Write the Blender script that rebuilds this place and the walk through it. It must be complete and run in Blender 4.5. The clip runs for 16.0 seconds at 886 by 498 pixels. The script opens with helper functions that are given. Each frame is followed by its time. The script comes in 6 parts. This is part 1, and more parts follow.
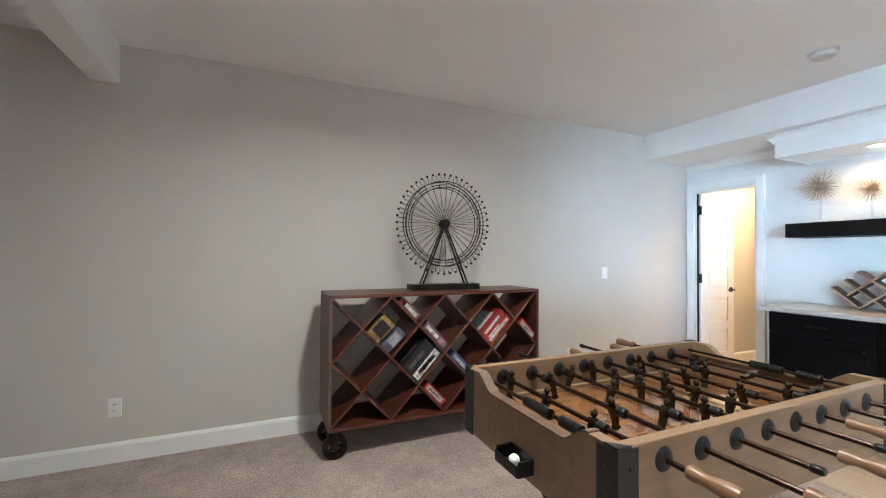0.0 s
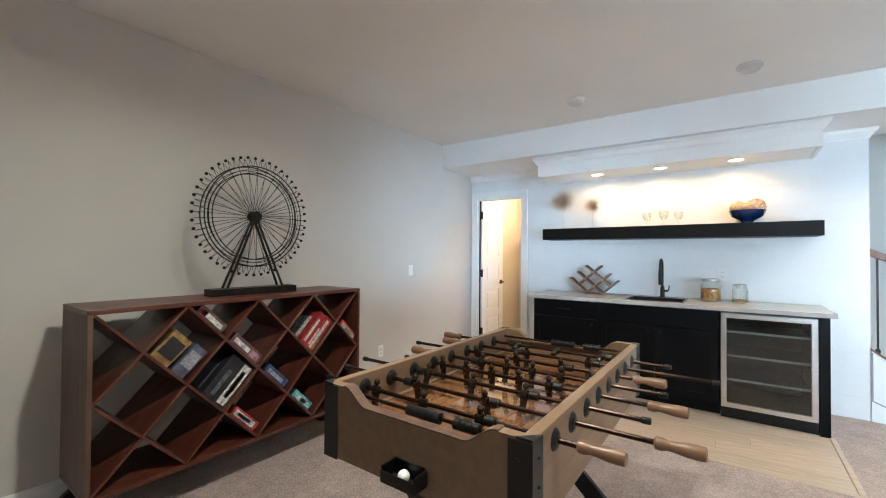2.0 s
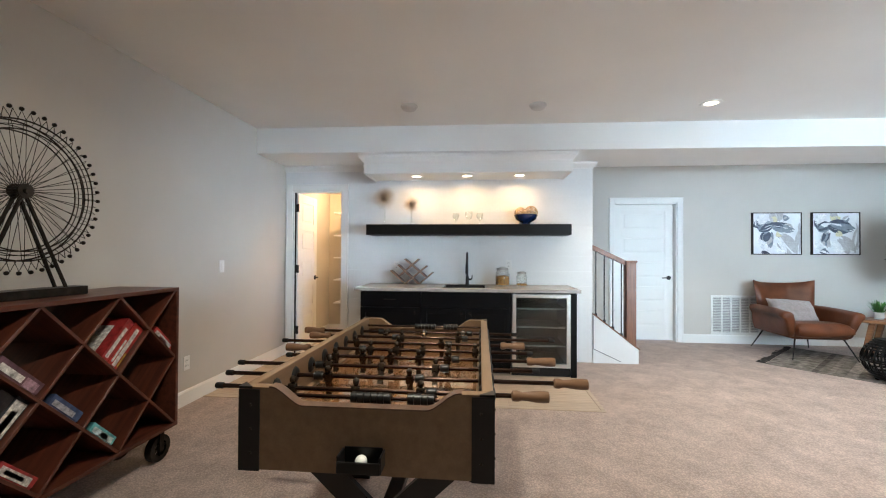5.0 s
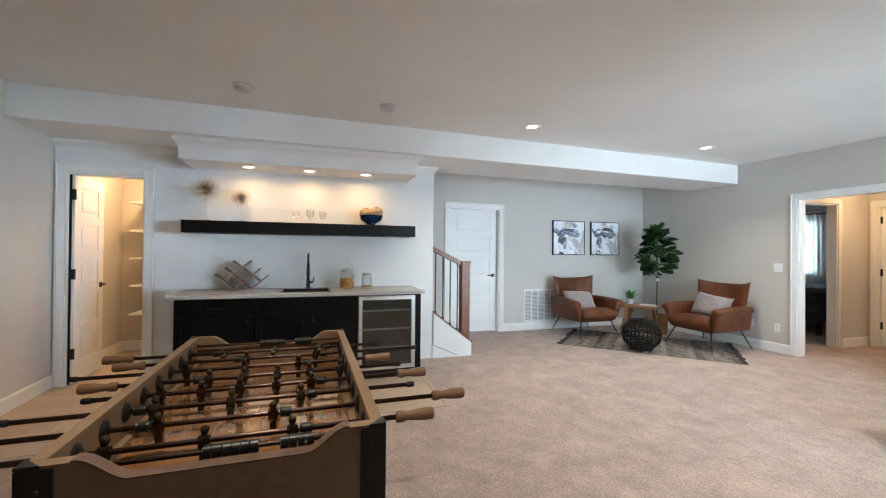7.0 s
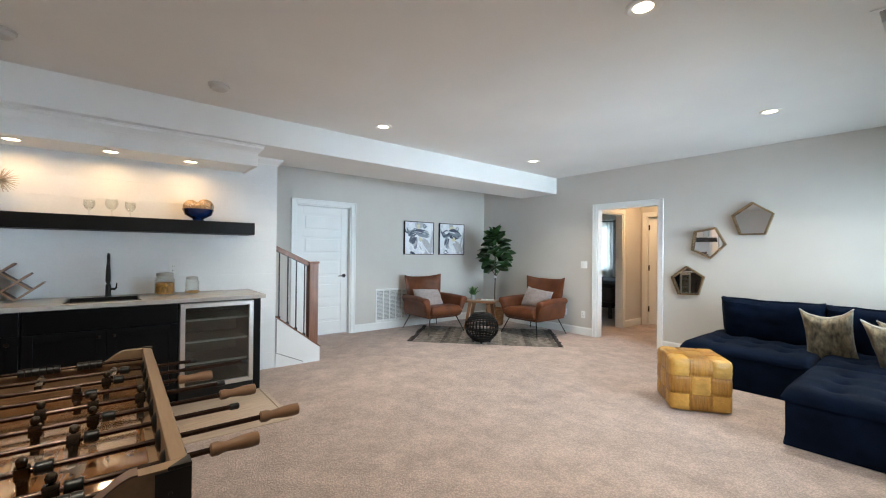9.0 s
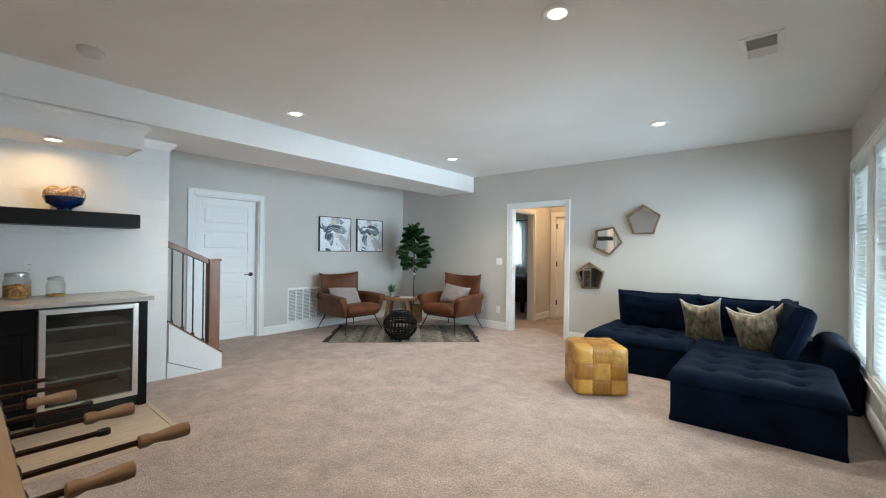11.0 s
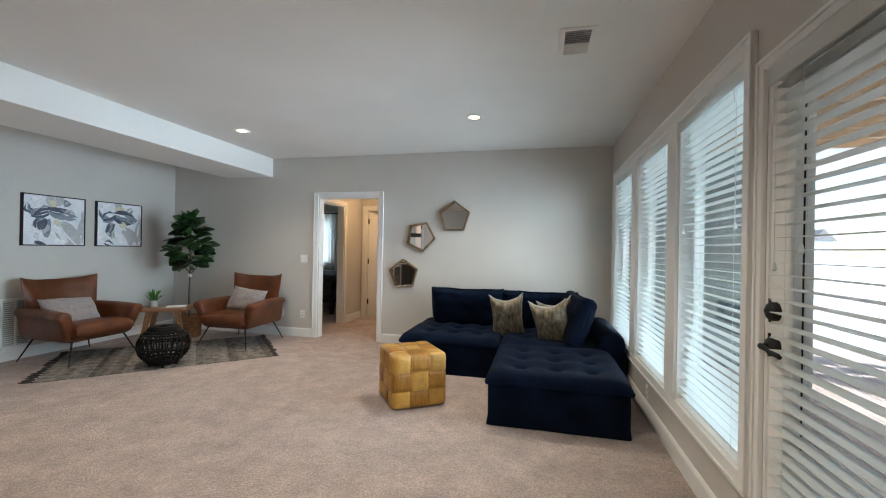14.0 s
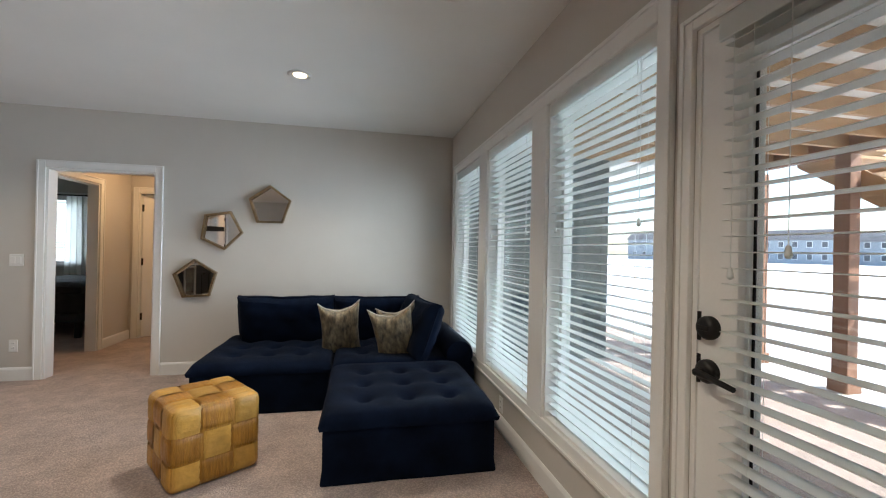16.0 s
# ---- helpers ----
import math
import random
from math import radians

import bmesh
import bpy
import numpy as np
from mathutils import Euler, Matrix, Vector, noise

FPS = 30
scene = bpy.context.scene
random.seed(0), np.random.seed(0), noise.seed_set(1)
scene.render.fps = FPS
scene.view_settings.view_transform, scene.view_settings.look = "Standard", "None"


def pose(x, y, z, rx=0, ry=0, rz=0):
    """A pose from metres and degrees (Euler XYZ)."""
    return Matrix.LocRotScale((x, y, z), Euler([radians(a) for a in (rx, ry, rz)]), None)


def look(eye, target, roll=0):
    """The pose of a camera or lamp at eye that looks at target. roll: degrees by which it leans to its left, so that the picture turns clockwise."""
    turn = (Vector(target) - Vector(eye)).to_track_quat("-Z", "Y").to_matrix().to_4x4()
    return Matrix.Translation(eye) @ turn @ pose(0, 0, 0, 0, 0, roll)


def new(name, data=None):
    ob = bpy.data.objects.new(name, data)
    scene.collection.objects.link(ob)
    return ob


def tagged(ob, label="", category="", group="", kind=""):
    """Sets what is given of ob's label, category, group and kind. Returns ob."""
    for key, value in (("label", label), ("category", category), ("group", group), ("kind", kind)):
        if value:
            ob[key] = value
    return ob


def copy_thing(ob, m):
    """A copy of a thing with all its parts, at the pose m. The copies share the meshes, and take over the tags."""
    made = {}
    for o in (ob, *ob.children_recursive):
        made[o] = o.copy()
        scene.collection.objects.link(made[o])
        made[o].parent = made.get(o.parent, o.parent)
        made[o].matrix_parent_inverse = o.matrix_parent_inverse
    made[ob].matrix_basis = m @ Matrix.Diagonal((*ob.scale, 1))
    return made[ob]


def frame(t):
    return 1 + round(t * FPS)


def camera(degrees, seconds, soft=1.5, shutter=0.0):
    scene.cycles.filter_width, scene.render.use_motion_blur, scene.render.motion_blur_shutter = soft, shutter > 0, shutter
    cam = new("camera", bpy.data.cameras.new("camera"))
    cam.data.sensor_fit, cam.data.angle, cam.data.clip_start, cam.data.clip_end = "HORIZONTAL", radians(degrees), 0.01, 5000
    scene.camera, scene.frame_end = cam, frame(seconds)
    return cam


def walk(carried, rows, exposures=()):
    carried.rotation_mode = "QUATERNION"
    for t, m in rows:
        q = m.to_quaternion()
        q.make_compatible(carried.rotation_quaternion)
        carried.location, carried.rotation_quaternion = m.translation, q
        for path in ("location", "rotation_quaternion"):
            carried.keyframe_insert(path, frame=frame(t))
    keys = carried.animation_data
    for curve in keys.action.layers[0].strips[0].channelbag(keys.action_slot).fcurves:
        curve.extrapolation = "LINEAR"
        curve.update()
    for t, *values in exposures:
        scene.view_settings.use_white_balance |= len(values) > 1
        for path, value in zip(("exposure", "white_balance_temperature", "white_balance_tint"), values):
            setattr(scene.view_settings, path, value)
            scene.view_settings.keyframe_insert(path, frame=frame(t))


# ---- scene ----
cam = camera(95.1, 16.0, soft=1.1)
PATH = [
    (0, (0.064, 0.117, 1.307), (0.871, 1.947, 1.34), 0.4),
    (0.5, (0.056, 0.225, 1.307), (1.106, 1.927, 1.34), 0.4),
    (1, (0.024, 0.334, 1.304), (1.299, 1.875, 1.338), 0.3),
    (1.5, (-0.026, 0.393, 1.306), (1.445, 1.747, 1.339), 0.4),
    (2, (-0.102, 0.414, 1.308), (1.523, 1.58, 1.338), 0.4),
    (2.5, (-0.175, 0.457, 1.32), (1.557, 1.456, 1.345), 0.4),
    (3, (-0.205, 0.515, 1.309), (1.604, 1.368, 1.333), 0.4),
    (5.3, (-0.357, 0.867, 1.27), (1.641, 0.94, 1.289), 0.4),
    (5.5, (-0.348, 0.881, 1.274), (1.652, 0.88, 1.29), 0.5),
    (6, (-0.28, 0.958, 1.3), (1.71, 0.757, 1.314), 0.6),
    (6.5, (-0.248, 1.007, 1.314), (1.709, 0.594, 1.326), 0.6),
    (7, (-0.249, 0.994, 1.319), (1.649, 0.362, 1.332), 0.5),
    (7.5, (-0.265, 1.01, 1.333), (1.553, 0.178, 1.343), 0.5),
    (8, (-0.273, 0.981, 1.353), (1.46, -0.018, 1.363), 0.6),
    (8.5, (-0.245, 0.951, 1.346), (1.397, -0.192, 1.359), 0.6),
    (9, (-0.219, 0.927, 1.33), (1.341, -0.324, 1.345), 0.6),
    (11.5, (-0.148, 0.869, 1.321), (1.046, -0.735, 1.325), 0.8),
    (12, (-0.125, 0.823, 1.326), (0.969, -0.851, 1.327), 0.9),
    (12.5, (-0.079, 0.698, 1.333), (0.905, -1.044, 1.331), 0.9),
    (13, (-0.012, 0.576, 1.32), (0.829, -1.238, 1.318), 0.9),
    (13.5, (0.058, 0.434, 1.348), (0.736, -1.448, 1.342), 1.0),
    (14, (0.142, 0.309, 1.318), (0.604, -1.637, 1.32), 1.0),
    (14.5, (0.179, 0.105, 1.297), (0.409, -1.882, 1.304), 1.2),
    (15, (0.164, -0.117, 1.314), (0.185, -2.116, 1.311), 1.0),
    (15.5, (0.234, -0.334, 1.309), (0.044, -2.325, 1.316), 0.9),
    (16, (0.327, -0.424, 1.326), (-0.081, -2.381, 1.331), 1.2),
]
EXPOSURES = [(0.0, 3.44, 5050, 1), (2.0, 3.16, 5200, 2), (2.5, 2.93, 5360, 3), (3.2, 2.83, 5500, 4), (5.5, 2.76, 5640, 5), (7.0, 2.52, 5710, 6), (9.0, 2.46, 5700, 5), (11.5, 2.28, 5660, 3), (13.0, 2.09, 5760, 4), (15.0, 1.86, 5990, 9), (16.0, 1.74, 6090, 10)]
walk(cam, [(t, look(eye, target, roll)) for t, eye, target, roll in PATH], EXPOSURES)

# ---- world, sun and lights ----
world = bpy.data.worlds.new("sky")
scene.world = world
world.use_nodes = True
_wn = world.node_tree.nodes
_sky = _wn.new("ShaderNodeTexSky")
_sky.sky_type, _sky.sun_disc = "NISHITA", False
_sky.sun_elevation, _sky.sun_rotation = radians(42), radians(-60)
_wn["Background"].inputs["Strength"].default_value = 0.15
world.node_tree.links.new(_sky.outputs[0], _wn["Background"].inputs["Color"])
_sun = new("sun", bpy.data.lights.new("sun", "SUN"))
_sun.data.energy, _sun.data.angle, _sun.data.color = 4.0, radians(0.5), (1.0, 0.95, 0.88)
_sun.matrix_world = look((-60, 35, 62), (0, 0, 0))


def area_lamp(name, m, sx, sy, watts, color, spread=180, shape="RECTANGLE"):
    d = bpy.data.lights.new(name, "AREA")
    d.shape, d.size, d.size_y, d.energy, d.color, d.spread = shape, sx, sy, watts, color, radians(spread)
    ob = new(name, d)
    ob.matrix_world = m
    return ob


WARM = (1.0, 0.83, 0.62)
COOL = (0.78, 0.91, 1.0)
# The last can is unseen, added to fill the north end with light.
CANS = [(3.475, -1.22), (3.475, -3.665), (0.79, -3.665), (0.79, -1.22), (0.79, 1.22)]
HOOD_LAMPS = [(4.27, 1.575), (4.27, 0.985), (4.27, 0.40)]
CEIL = 2.635
WX = -0.725
WINDOWS = [(-4.77, -3.86), (-3.66, -2.76), (-2.565, -1.692)]
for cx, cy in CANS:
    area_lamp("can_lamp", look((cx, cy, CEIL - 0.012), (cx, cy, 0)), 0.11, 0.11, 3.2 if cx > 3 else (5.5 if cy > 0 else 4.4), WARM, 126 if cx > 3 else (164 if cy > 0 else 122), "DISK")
for cx, cy in HOOD_LAMPS:
    area_lamp("hood_lamp", look((cx, cy, 2.150), (cx, cy, 0)), 0.09, 0.09, 0.58, (1.0, 0.58, 0.25), 168, "DISK")
for (y0, y1), watts, spread in zip(WINDOWS, (2.4, 2.5, 2.1), (104, 118, 94)):
    yc = (y0 + y1) / 2
    area_lamp("window_daylight", look((WX + 0.012, yc, 1.27), (5.0, yc - 0.6, 0.75)), y1 - y0 - 0.06, 1.7, watts, COOL, spread)
    area_lamp("window_skylight", look((WX - 0.17, yc, 1.27), (5.0, yc, 1.27)), y1 - y0 - 0.06, 1.7, 3.4, COOL, 92)
for (y0, y1), watts, aim, spread in zip(WINDOWS, (0.75, 0.75, 0.45), (62, 50, 39), (20, 26, 24)):
    yc = (y0 + y1) / 2
    area_lamp("window_side_light", look((WX + 0.014, yc, 1.27), (WX + math.cos(radians(aim)), yc + math.sin(radians(aim)), 1.29)), y1 - y0 - 0.06, 1.7, watts, COOL, spread)
area_lamp("pantry_lamp", look((5.3, 2.75, 2.50), (5.3, 2.75, 0)), 0.2, 0.2, 4.2, (1.0, 0.56, 0.24), 170, "DISK")
area_lamp("hall_lamp", look((2.8, -6.2, 2.50), (2.8, -6.2, 0)), 0.2, 0.2, 3.0, (1.0, 0.56, 0.24), 170, "DISK")
area_lamp("bedroom_daylight", look((5.61, -8.645, 1.5), (5.61, -5.5, 1.5)), 1.05, 1.0, 5.0, (0.86, 0.95, 1.0), 170)

# ---- helpers ----
I4 = Matrix.Identity(4)


def rgba(c):
    return (c[0], c[1], c[2], 1.0)


def mat(name, base, rough=0.6, metal=0.0, scale=8.0, vary=0.08, fine=120.0, bump=0.05, spec=0.5, coat=0.0, sheen=0.0, alt=None, stretch=(1, 1, 1), rnd=0.0):
    """A surface with variation at two scales: broad patches and a fine grain with relief."""
    m = bpy.data.materials.new(name)
    m.use_nodes = True
    nt = m.node_tree
    n, l = nt.nodes, nt.links
    b = n["Principled BSDF"]
    b.inputs["Roughness"].default_value, b.inputs["Metallic"].default_value = rough, metal
    b.inputs["Specular IOR Level"].default_value = spec
    b.inputs["Coat Weight"].default_value = coat
    b.inputs["Sheen Weight"].default_value = sheen
    tc = n.new("ShaderNodeTexCoord")
    mp = n.new("ShaderNodeMapping")
    mp.inputs["Scale"].default_value = stretch
    l.new(tc.outputs["Object"], mp.inputs["Vector"])
    a = n.new("ShaderNodeTexNoise")
    a.inputs["Scale"].default_value, a.inputs["Detail"].default_value = scale, 4
    f = n.new("ShaderNodeTexNoise")
    f.inputs["Scale"].default_value, f.inputs["Detail"].default_value = fine, 3
    l.new(mp.outputs[0], a.inputs["Vector"]), l.new(mp.outputs[0], f.inputs["Vector"])
    mix = n.new("ShaderNodeMix")
    mix.data_type = "RGBA"
    other = alt or tuple(min(1, c * (1 - 3 * vary)) for c in base)
    mix.inputs[6].default_value, mix.inputs[7].default_value = rgba(tuple(min(1, c * (1 + vary)) for c in base)), rgba(other)
    ramp = n.new("ShaderNodeMapRange")
    ramp.inputs[1].default_value, ramp.inputs[2].default_value = 0.3, 0.72
    l.new(a.outputs["Fac"], ramp.inputs[0]), l.new(ramp.outputs[0], mix.inputs[0])
    col = mix.outputs[2]
    hsv = n.new("ShaderNodeHueSaturation")
    l.new(col, hsv.inputs["Color"])
    mr = n.new("ShaderNodeMapRange")
    mr.inputs[1].default_value, mr.inputs[2].default_value = 0.25, 0.75
    mr.inputs[3].default_value, mr.inputs[4].default_value = 1 - vary, 1 + vary
    l.new(f.outputs["Fac"], mr.inputs[0])
    if rnd:
        oi = n.new("ShaderNodeObjectInfo")
        r2 = n.new("ShaderNodeMapRange")
        r2.inputs[3].default_value, r2.inputs[4].default_value = 1 - rnd, 1 + rnd
        mul = n.new("ShaderNodeMath")
        mul.operation = "MULTIPLY"
        l.new(oi.outputs["Random"], r2.inputs[0]), l.new(mr.outputs[0], mul.inputs[0]), l.new(r2.outputs[0], mul.inputs[1])
        l.new(mul.outputs[0], hsv.inputs["Value"])
    else:
        l.new(mr.outputs[0], hsv.inputs["Value"])
    l.new(hsv.outputs[0], b.inputs["Base Color"])
    rr = n.new("ShaderNodeMapRange")
    rr.inputs[3].default_value, rr.inputs[4].default_value = max(0.02, rough * 0.85), min(1, rough * 1.15)
    l.new(a.outputs["Fac"], rr.inputs[0]), l.new(rr.outputs[0], b.inputs["Roughness"])
    if bump:
        bp = n.new("ShaderNodeBump")
        bp.inputs["Strength"].default_value, bp.inputs["Distance"].default_value = bump, 0.01
        l.new(f.outputs["Fac"], bp.inputs["Height"]), l.new(bp.outputs[0], b.inputs["Normal"])
    return m


def wood(name, light, dark, rough=0.45, grain=3.0, axis=0, coat=0.0, rnd=0.0, vary=0.06, bump=0.04):
    s = [grain * 4] * 3
    s[axis] = grain * 0.35
    return mat(name, light, rough, 0, 3.0, vary, 14.0, bump, 0.5, coat, 0, dark, tuple(s), rnd)


def glow(name, color, strength):
    m = bpy.data.materials.new(name)
    m.use_nodes = True
    b = m.node_tree.nodes["Principled BSDF"]
    b.inputs["Base Color"].default_value = rgba(color)
    b.inputs["Emission Color"].default_value, b.inputs["Emission Strength"].default_value = rgba(color), strength
    return m


def glass(name, tint=(1, 1, 1), rough=0.0, thin=True, gloss=0.04):
    m = bpy.data.materials.new(name)
    m.use_nodes = True
    nt = m.node_tree
    n, l = nt.nodes, nt.links
    out = n["Material Output"]
    n.remove(n["Principled BSDF"])
    if thin:
        t, g, mx, fr = n.new("ShaderNodeBsdfTransparent"), n.new("ShaderNodeBsdfGlossy"), n.new("ShaderNodeMixShader"), n.new("ShaderNodeMath")
        lw = n.new("ShaderNodeLayerWeight")
        lw.inputs[0].default_value = 0.12
        fr.operation, fr.inputs[1].default_value, fr.inputs[2].default_value = "MULTIPLY_ADD", 0.8, gloss
        l.new(lw.outputs["Facing"], fr.inputs[0])
        t.inputs[0].default_value, g.inputs["Roughness"].default_value = rgba(tint), max(rough, 0.01)
        l.new(fr.outputs[0], mx.inputs[0]), l.new(t.outputs[0], mx.inputs[1]), l.new(g.outputs[0], mx.inputs[2])
        l.new(mx.outputs[0], out.inputs[0])
    else:
        g = n.new("ShaderNodeBsdfGlass")
        g.inputs["Color"].default_value, g.inputs["Roughness"].default_value = rgba(tint), rough
        l.new(g.outputs[0], out.inputs[0])
    return m


def box(bm, x0, x1, y0, y1, z0, z1, bevel=0.0, m=I4, seg=2):
    r = bmesh.ops.create_cube(bm, size=1.0)
    vs = r["verts"]
    for v in vs:
        v.co = Vector(((x0 + x1) / 2 + v.co.x * (x1 - x0), (y0 + y1) / 2 + v.co.y * (y1 - y0), (z0 + z1) / 2 + v.co.z * (z1 - z0)))
    if bevel > 0:
        es = list({e for v in vs for e in v.link_edges})
        r = bmesh.ops.bevel(bm, geom=es, offset=bevel, segments=seg, affect="EDGES", profile=0.5)
        vs = list({v for f in r["faces"] for v in f.verts} | {v for v in vs if v.is_valid})
    if m is not I4:
        bmesh.ops.transform(bm, matrix=m, verts=vs)
    return bm


def Box(*a, **k):
    return box(bmesh.new(), *a, **k)


def cyl(bm, p0, p1, r0, r1=None, seg=16):
    p0, p1 = Vector(p0), Vector(p1)
    d = p1 - p0
    q = d.to_track_quat("Z", "Y").to_matrix().to_4x4()
    bmesh.ops.create_cone(bm, cap_ends=True, segments=seg, radius1=r0, radius2=r0 if r1 is None else r1, depth=d.length, matrix=Matrix.Translation((p0 + p1) / 2) @ q)
    return bm


def Cyl(*a, **k):
    return cyl(bmesh.new(), *a, **k)


def lathe(bm, prof, seg=24, m=I4, close=True):
    rings = []
    for r, z in prof:
        rings.append([bm.verts.new(m @ Vector((r * math.cos(2 * math.pi * i / seg), r * math.sin(2 * math.pi * i / seg), z))) for i in range(seg)])
    for a, b in zip(rings, rings[1:]):
        for i in range(seg):
            bm.faces.new((a[i], a[(i + 1) % seg], b[(i + 1) % seg], b[i]))
    if close:
        bm.faces.new(rings[0][::-1])
        bm.faces.new(rings[-1])
    return bm


def Lathe(*a, **k):
    return lathe(bmesh.new(), *a, **k)


def tube(bm, pts, r, seg=8, closed=False):
    pts = [Vector(p) for p in pts]
    n = len(pts)
    rings = []
    up = Vector((0.13, 0.21, 0.97))
    for i, p in enumerate(pts):
        a = pts[(i - 1) % n] if (closed or i > 0) else p
        b = pts[(i + 1) % n] if (closed or i < n - 1) else p
        d = (b - a).normalized()
        u = d.cross(up)
        if u.length < 1e-3:
            u = d.cross(Vector((1, 0, 0)))
        u.normalize()
        w = d.cross(u)
        rr = r[i] if isinstance(r, (list, tuple)) else r
        rings.append([bm.verts.new(p + rr * (math.cos(2 * math.pi * k / seg) * u + math.sin(2 * math.pi * k / seg) * w)) for k in range(seg)])
    for i in range(n if closed else n - 1):
        a, b = rings[i], rings[(i + 1) % n]
        for k in range(seg):
            bm.faces.new((a[k], a[(k + 1) % seg], b[(k + 1) % seg], b[k]))
    if not closed:
        bm.faces.new(rings[0][::-1])
        bm.faces.new(rings[-1])
    return bm


def Tube(*a, **k):
    return tube(bmesh.new(), *a, **k)


def prism(bm, poly, axis, a, b):
    """Extrudes a polygon given in the other two axes (in x, y, z order) from a to b along axis."""
    def P(u, v, w):
        return {"x": (w, u, v), "y": (u, w, v), "z": (u, v, w)}[axis]
    A = [bm.verts.new(P(u, v, a)) for u, v in poly]
    B = [bm.verts.new(P(u, v, b)) for u, v in poly]
    n = len(poly)
    bm.faces.new(A), bm.faces.new(B[::-1])
    for i in range(n):
        bm.faces.new((A[i], B[i], B[(i + 1) % n], A[(i + 1) % n]))
    bmesh.ops.recalc_face_normals(bm, faces=bm.faces)
    return bm


def Prism(*a):
    return prism(bmesh.new(), *a)


def pillow(sx, sy, sz, n=14, power=4.0, edge=0.25, sag=0.0, wrinkle=0.0, seed=0.0):
    """A stuffed cushion lying in xy, sz thick in the middle, thin at the seams."""
    bm = bmesh.new()
    top, bot = {}, {}
    for i in range(n + 1):
        for j in range(n + 1):
            u, v = 2 * i / n - 1, 2 * j / n - 1
            h = ((1 - abs(u) ** power) * (1 - abs(v) ** power)) ** 0.5
            h = edge * (1 if 0 < i < n and 0 < j < n else 0.6) + (1 - edge) * h
            pin = 1 - sag * (1 - abs(v) ** 2) * abs(u) ** 6, 1 - sag * (1 - abs(u) ** 2) * abs(v) ** 6
            w = wrinkle * noise.noise(Vector((u * 2.3 + seed, v * 2.3, seed)))
            x, y = u * sx / 2 * pin[0], v * sy / 2 * pin[1]
            top[i, j] = bm.verts.new((x, y, h * sz / 2 + w))
            bot[i, j] = bm.verts.new((x, y, -h * sz / 2 + w))
    for i in range(n):
        for j in range(n):
            bm.faces.new((top[i, j], top[i + 1, j], top[i + 1, j + 1], top[i, j + 1]))
            bm.faces.new((bot[i, j], bot[i, j + 1], bot[i + 1, j + 1], bot[i + 1, j]))
    for k in range(n):
        bm.faces.new((top[k, 0], bot[k, 0], bot[k + 1, 0], top[k + 1, 0]))
        bm.faces.new((top[k, n], top[k + 1, n], bot[k + 1, n], bot[k, n]))
        bm.faces.new((top[0, k], top[0, k + 1], bot[0, k + 1], bot[0, k]))
        bm.faces.new((top[n, k], bot[n, k], bot[n, k + 1], top[n, k + 1]))
    return bm


def mesh_of(name, bm, material, smooth=False):
    me = bpy.data.meshes.new(name)
    bm.normal_update()
    bm.to_mesh(me)
    bm.free()
    if material:
        me.materials.append(material)
    if smooth:
        me.polygons.foreach_set("use_smooth", [True] * len(me.polygons))
        me.set_sharp_from_angle(angle=radians(smooth if smooth is not True else 45))
    return me


def part(name, bm, material, parent, label="", smooth=False, m=None):
    ob = new(name, bm if isinstance(bm, bpy.types.Mesh) else mesh_of(name, bm, material, smooth))
    ob.parent = parent
    if m is not None:
        ob.matrix_basis = m
    if label:
        ob["label"] = label
    return ob


def thing(name, label, category, m=I4, group="", kind=""):
    ob = new(name)
    ob.empty_display_size = 0.1
    ob.matrix_basis = m
    return tagged(ob, label, category, group, kind)


def solo(name, bm, material, label, category, m=I4, group="", kind="", smooth=False):
    ob = new(name, mesh_of(name, bm, material, smooth))
    ob.matrix_basis = m
    return tagged(ob, label, category, group, kind)


def structure(name, bm, material, label="", category="", smooth=False, m=I4):
    return solo(name, bm, material, label, category, m, "", "structure", smooth)


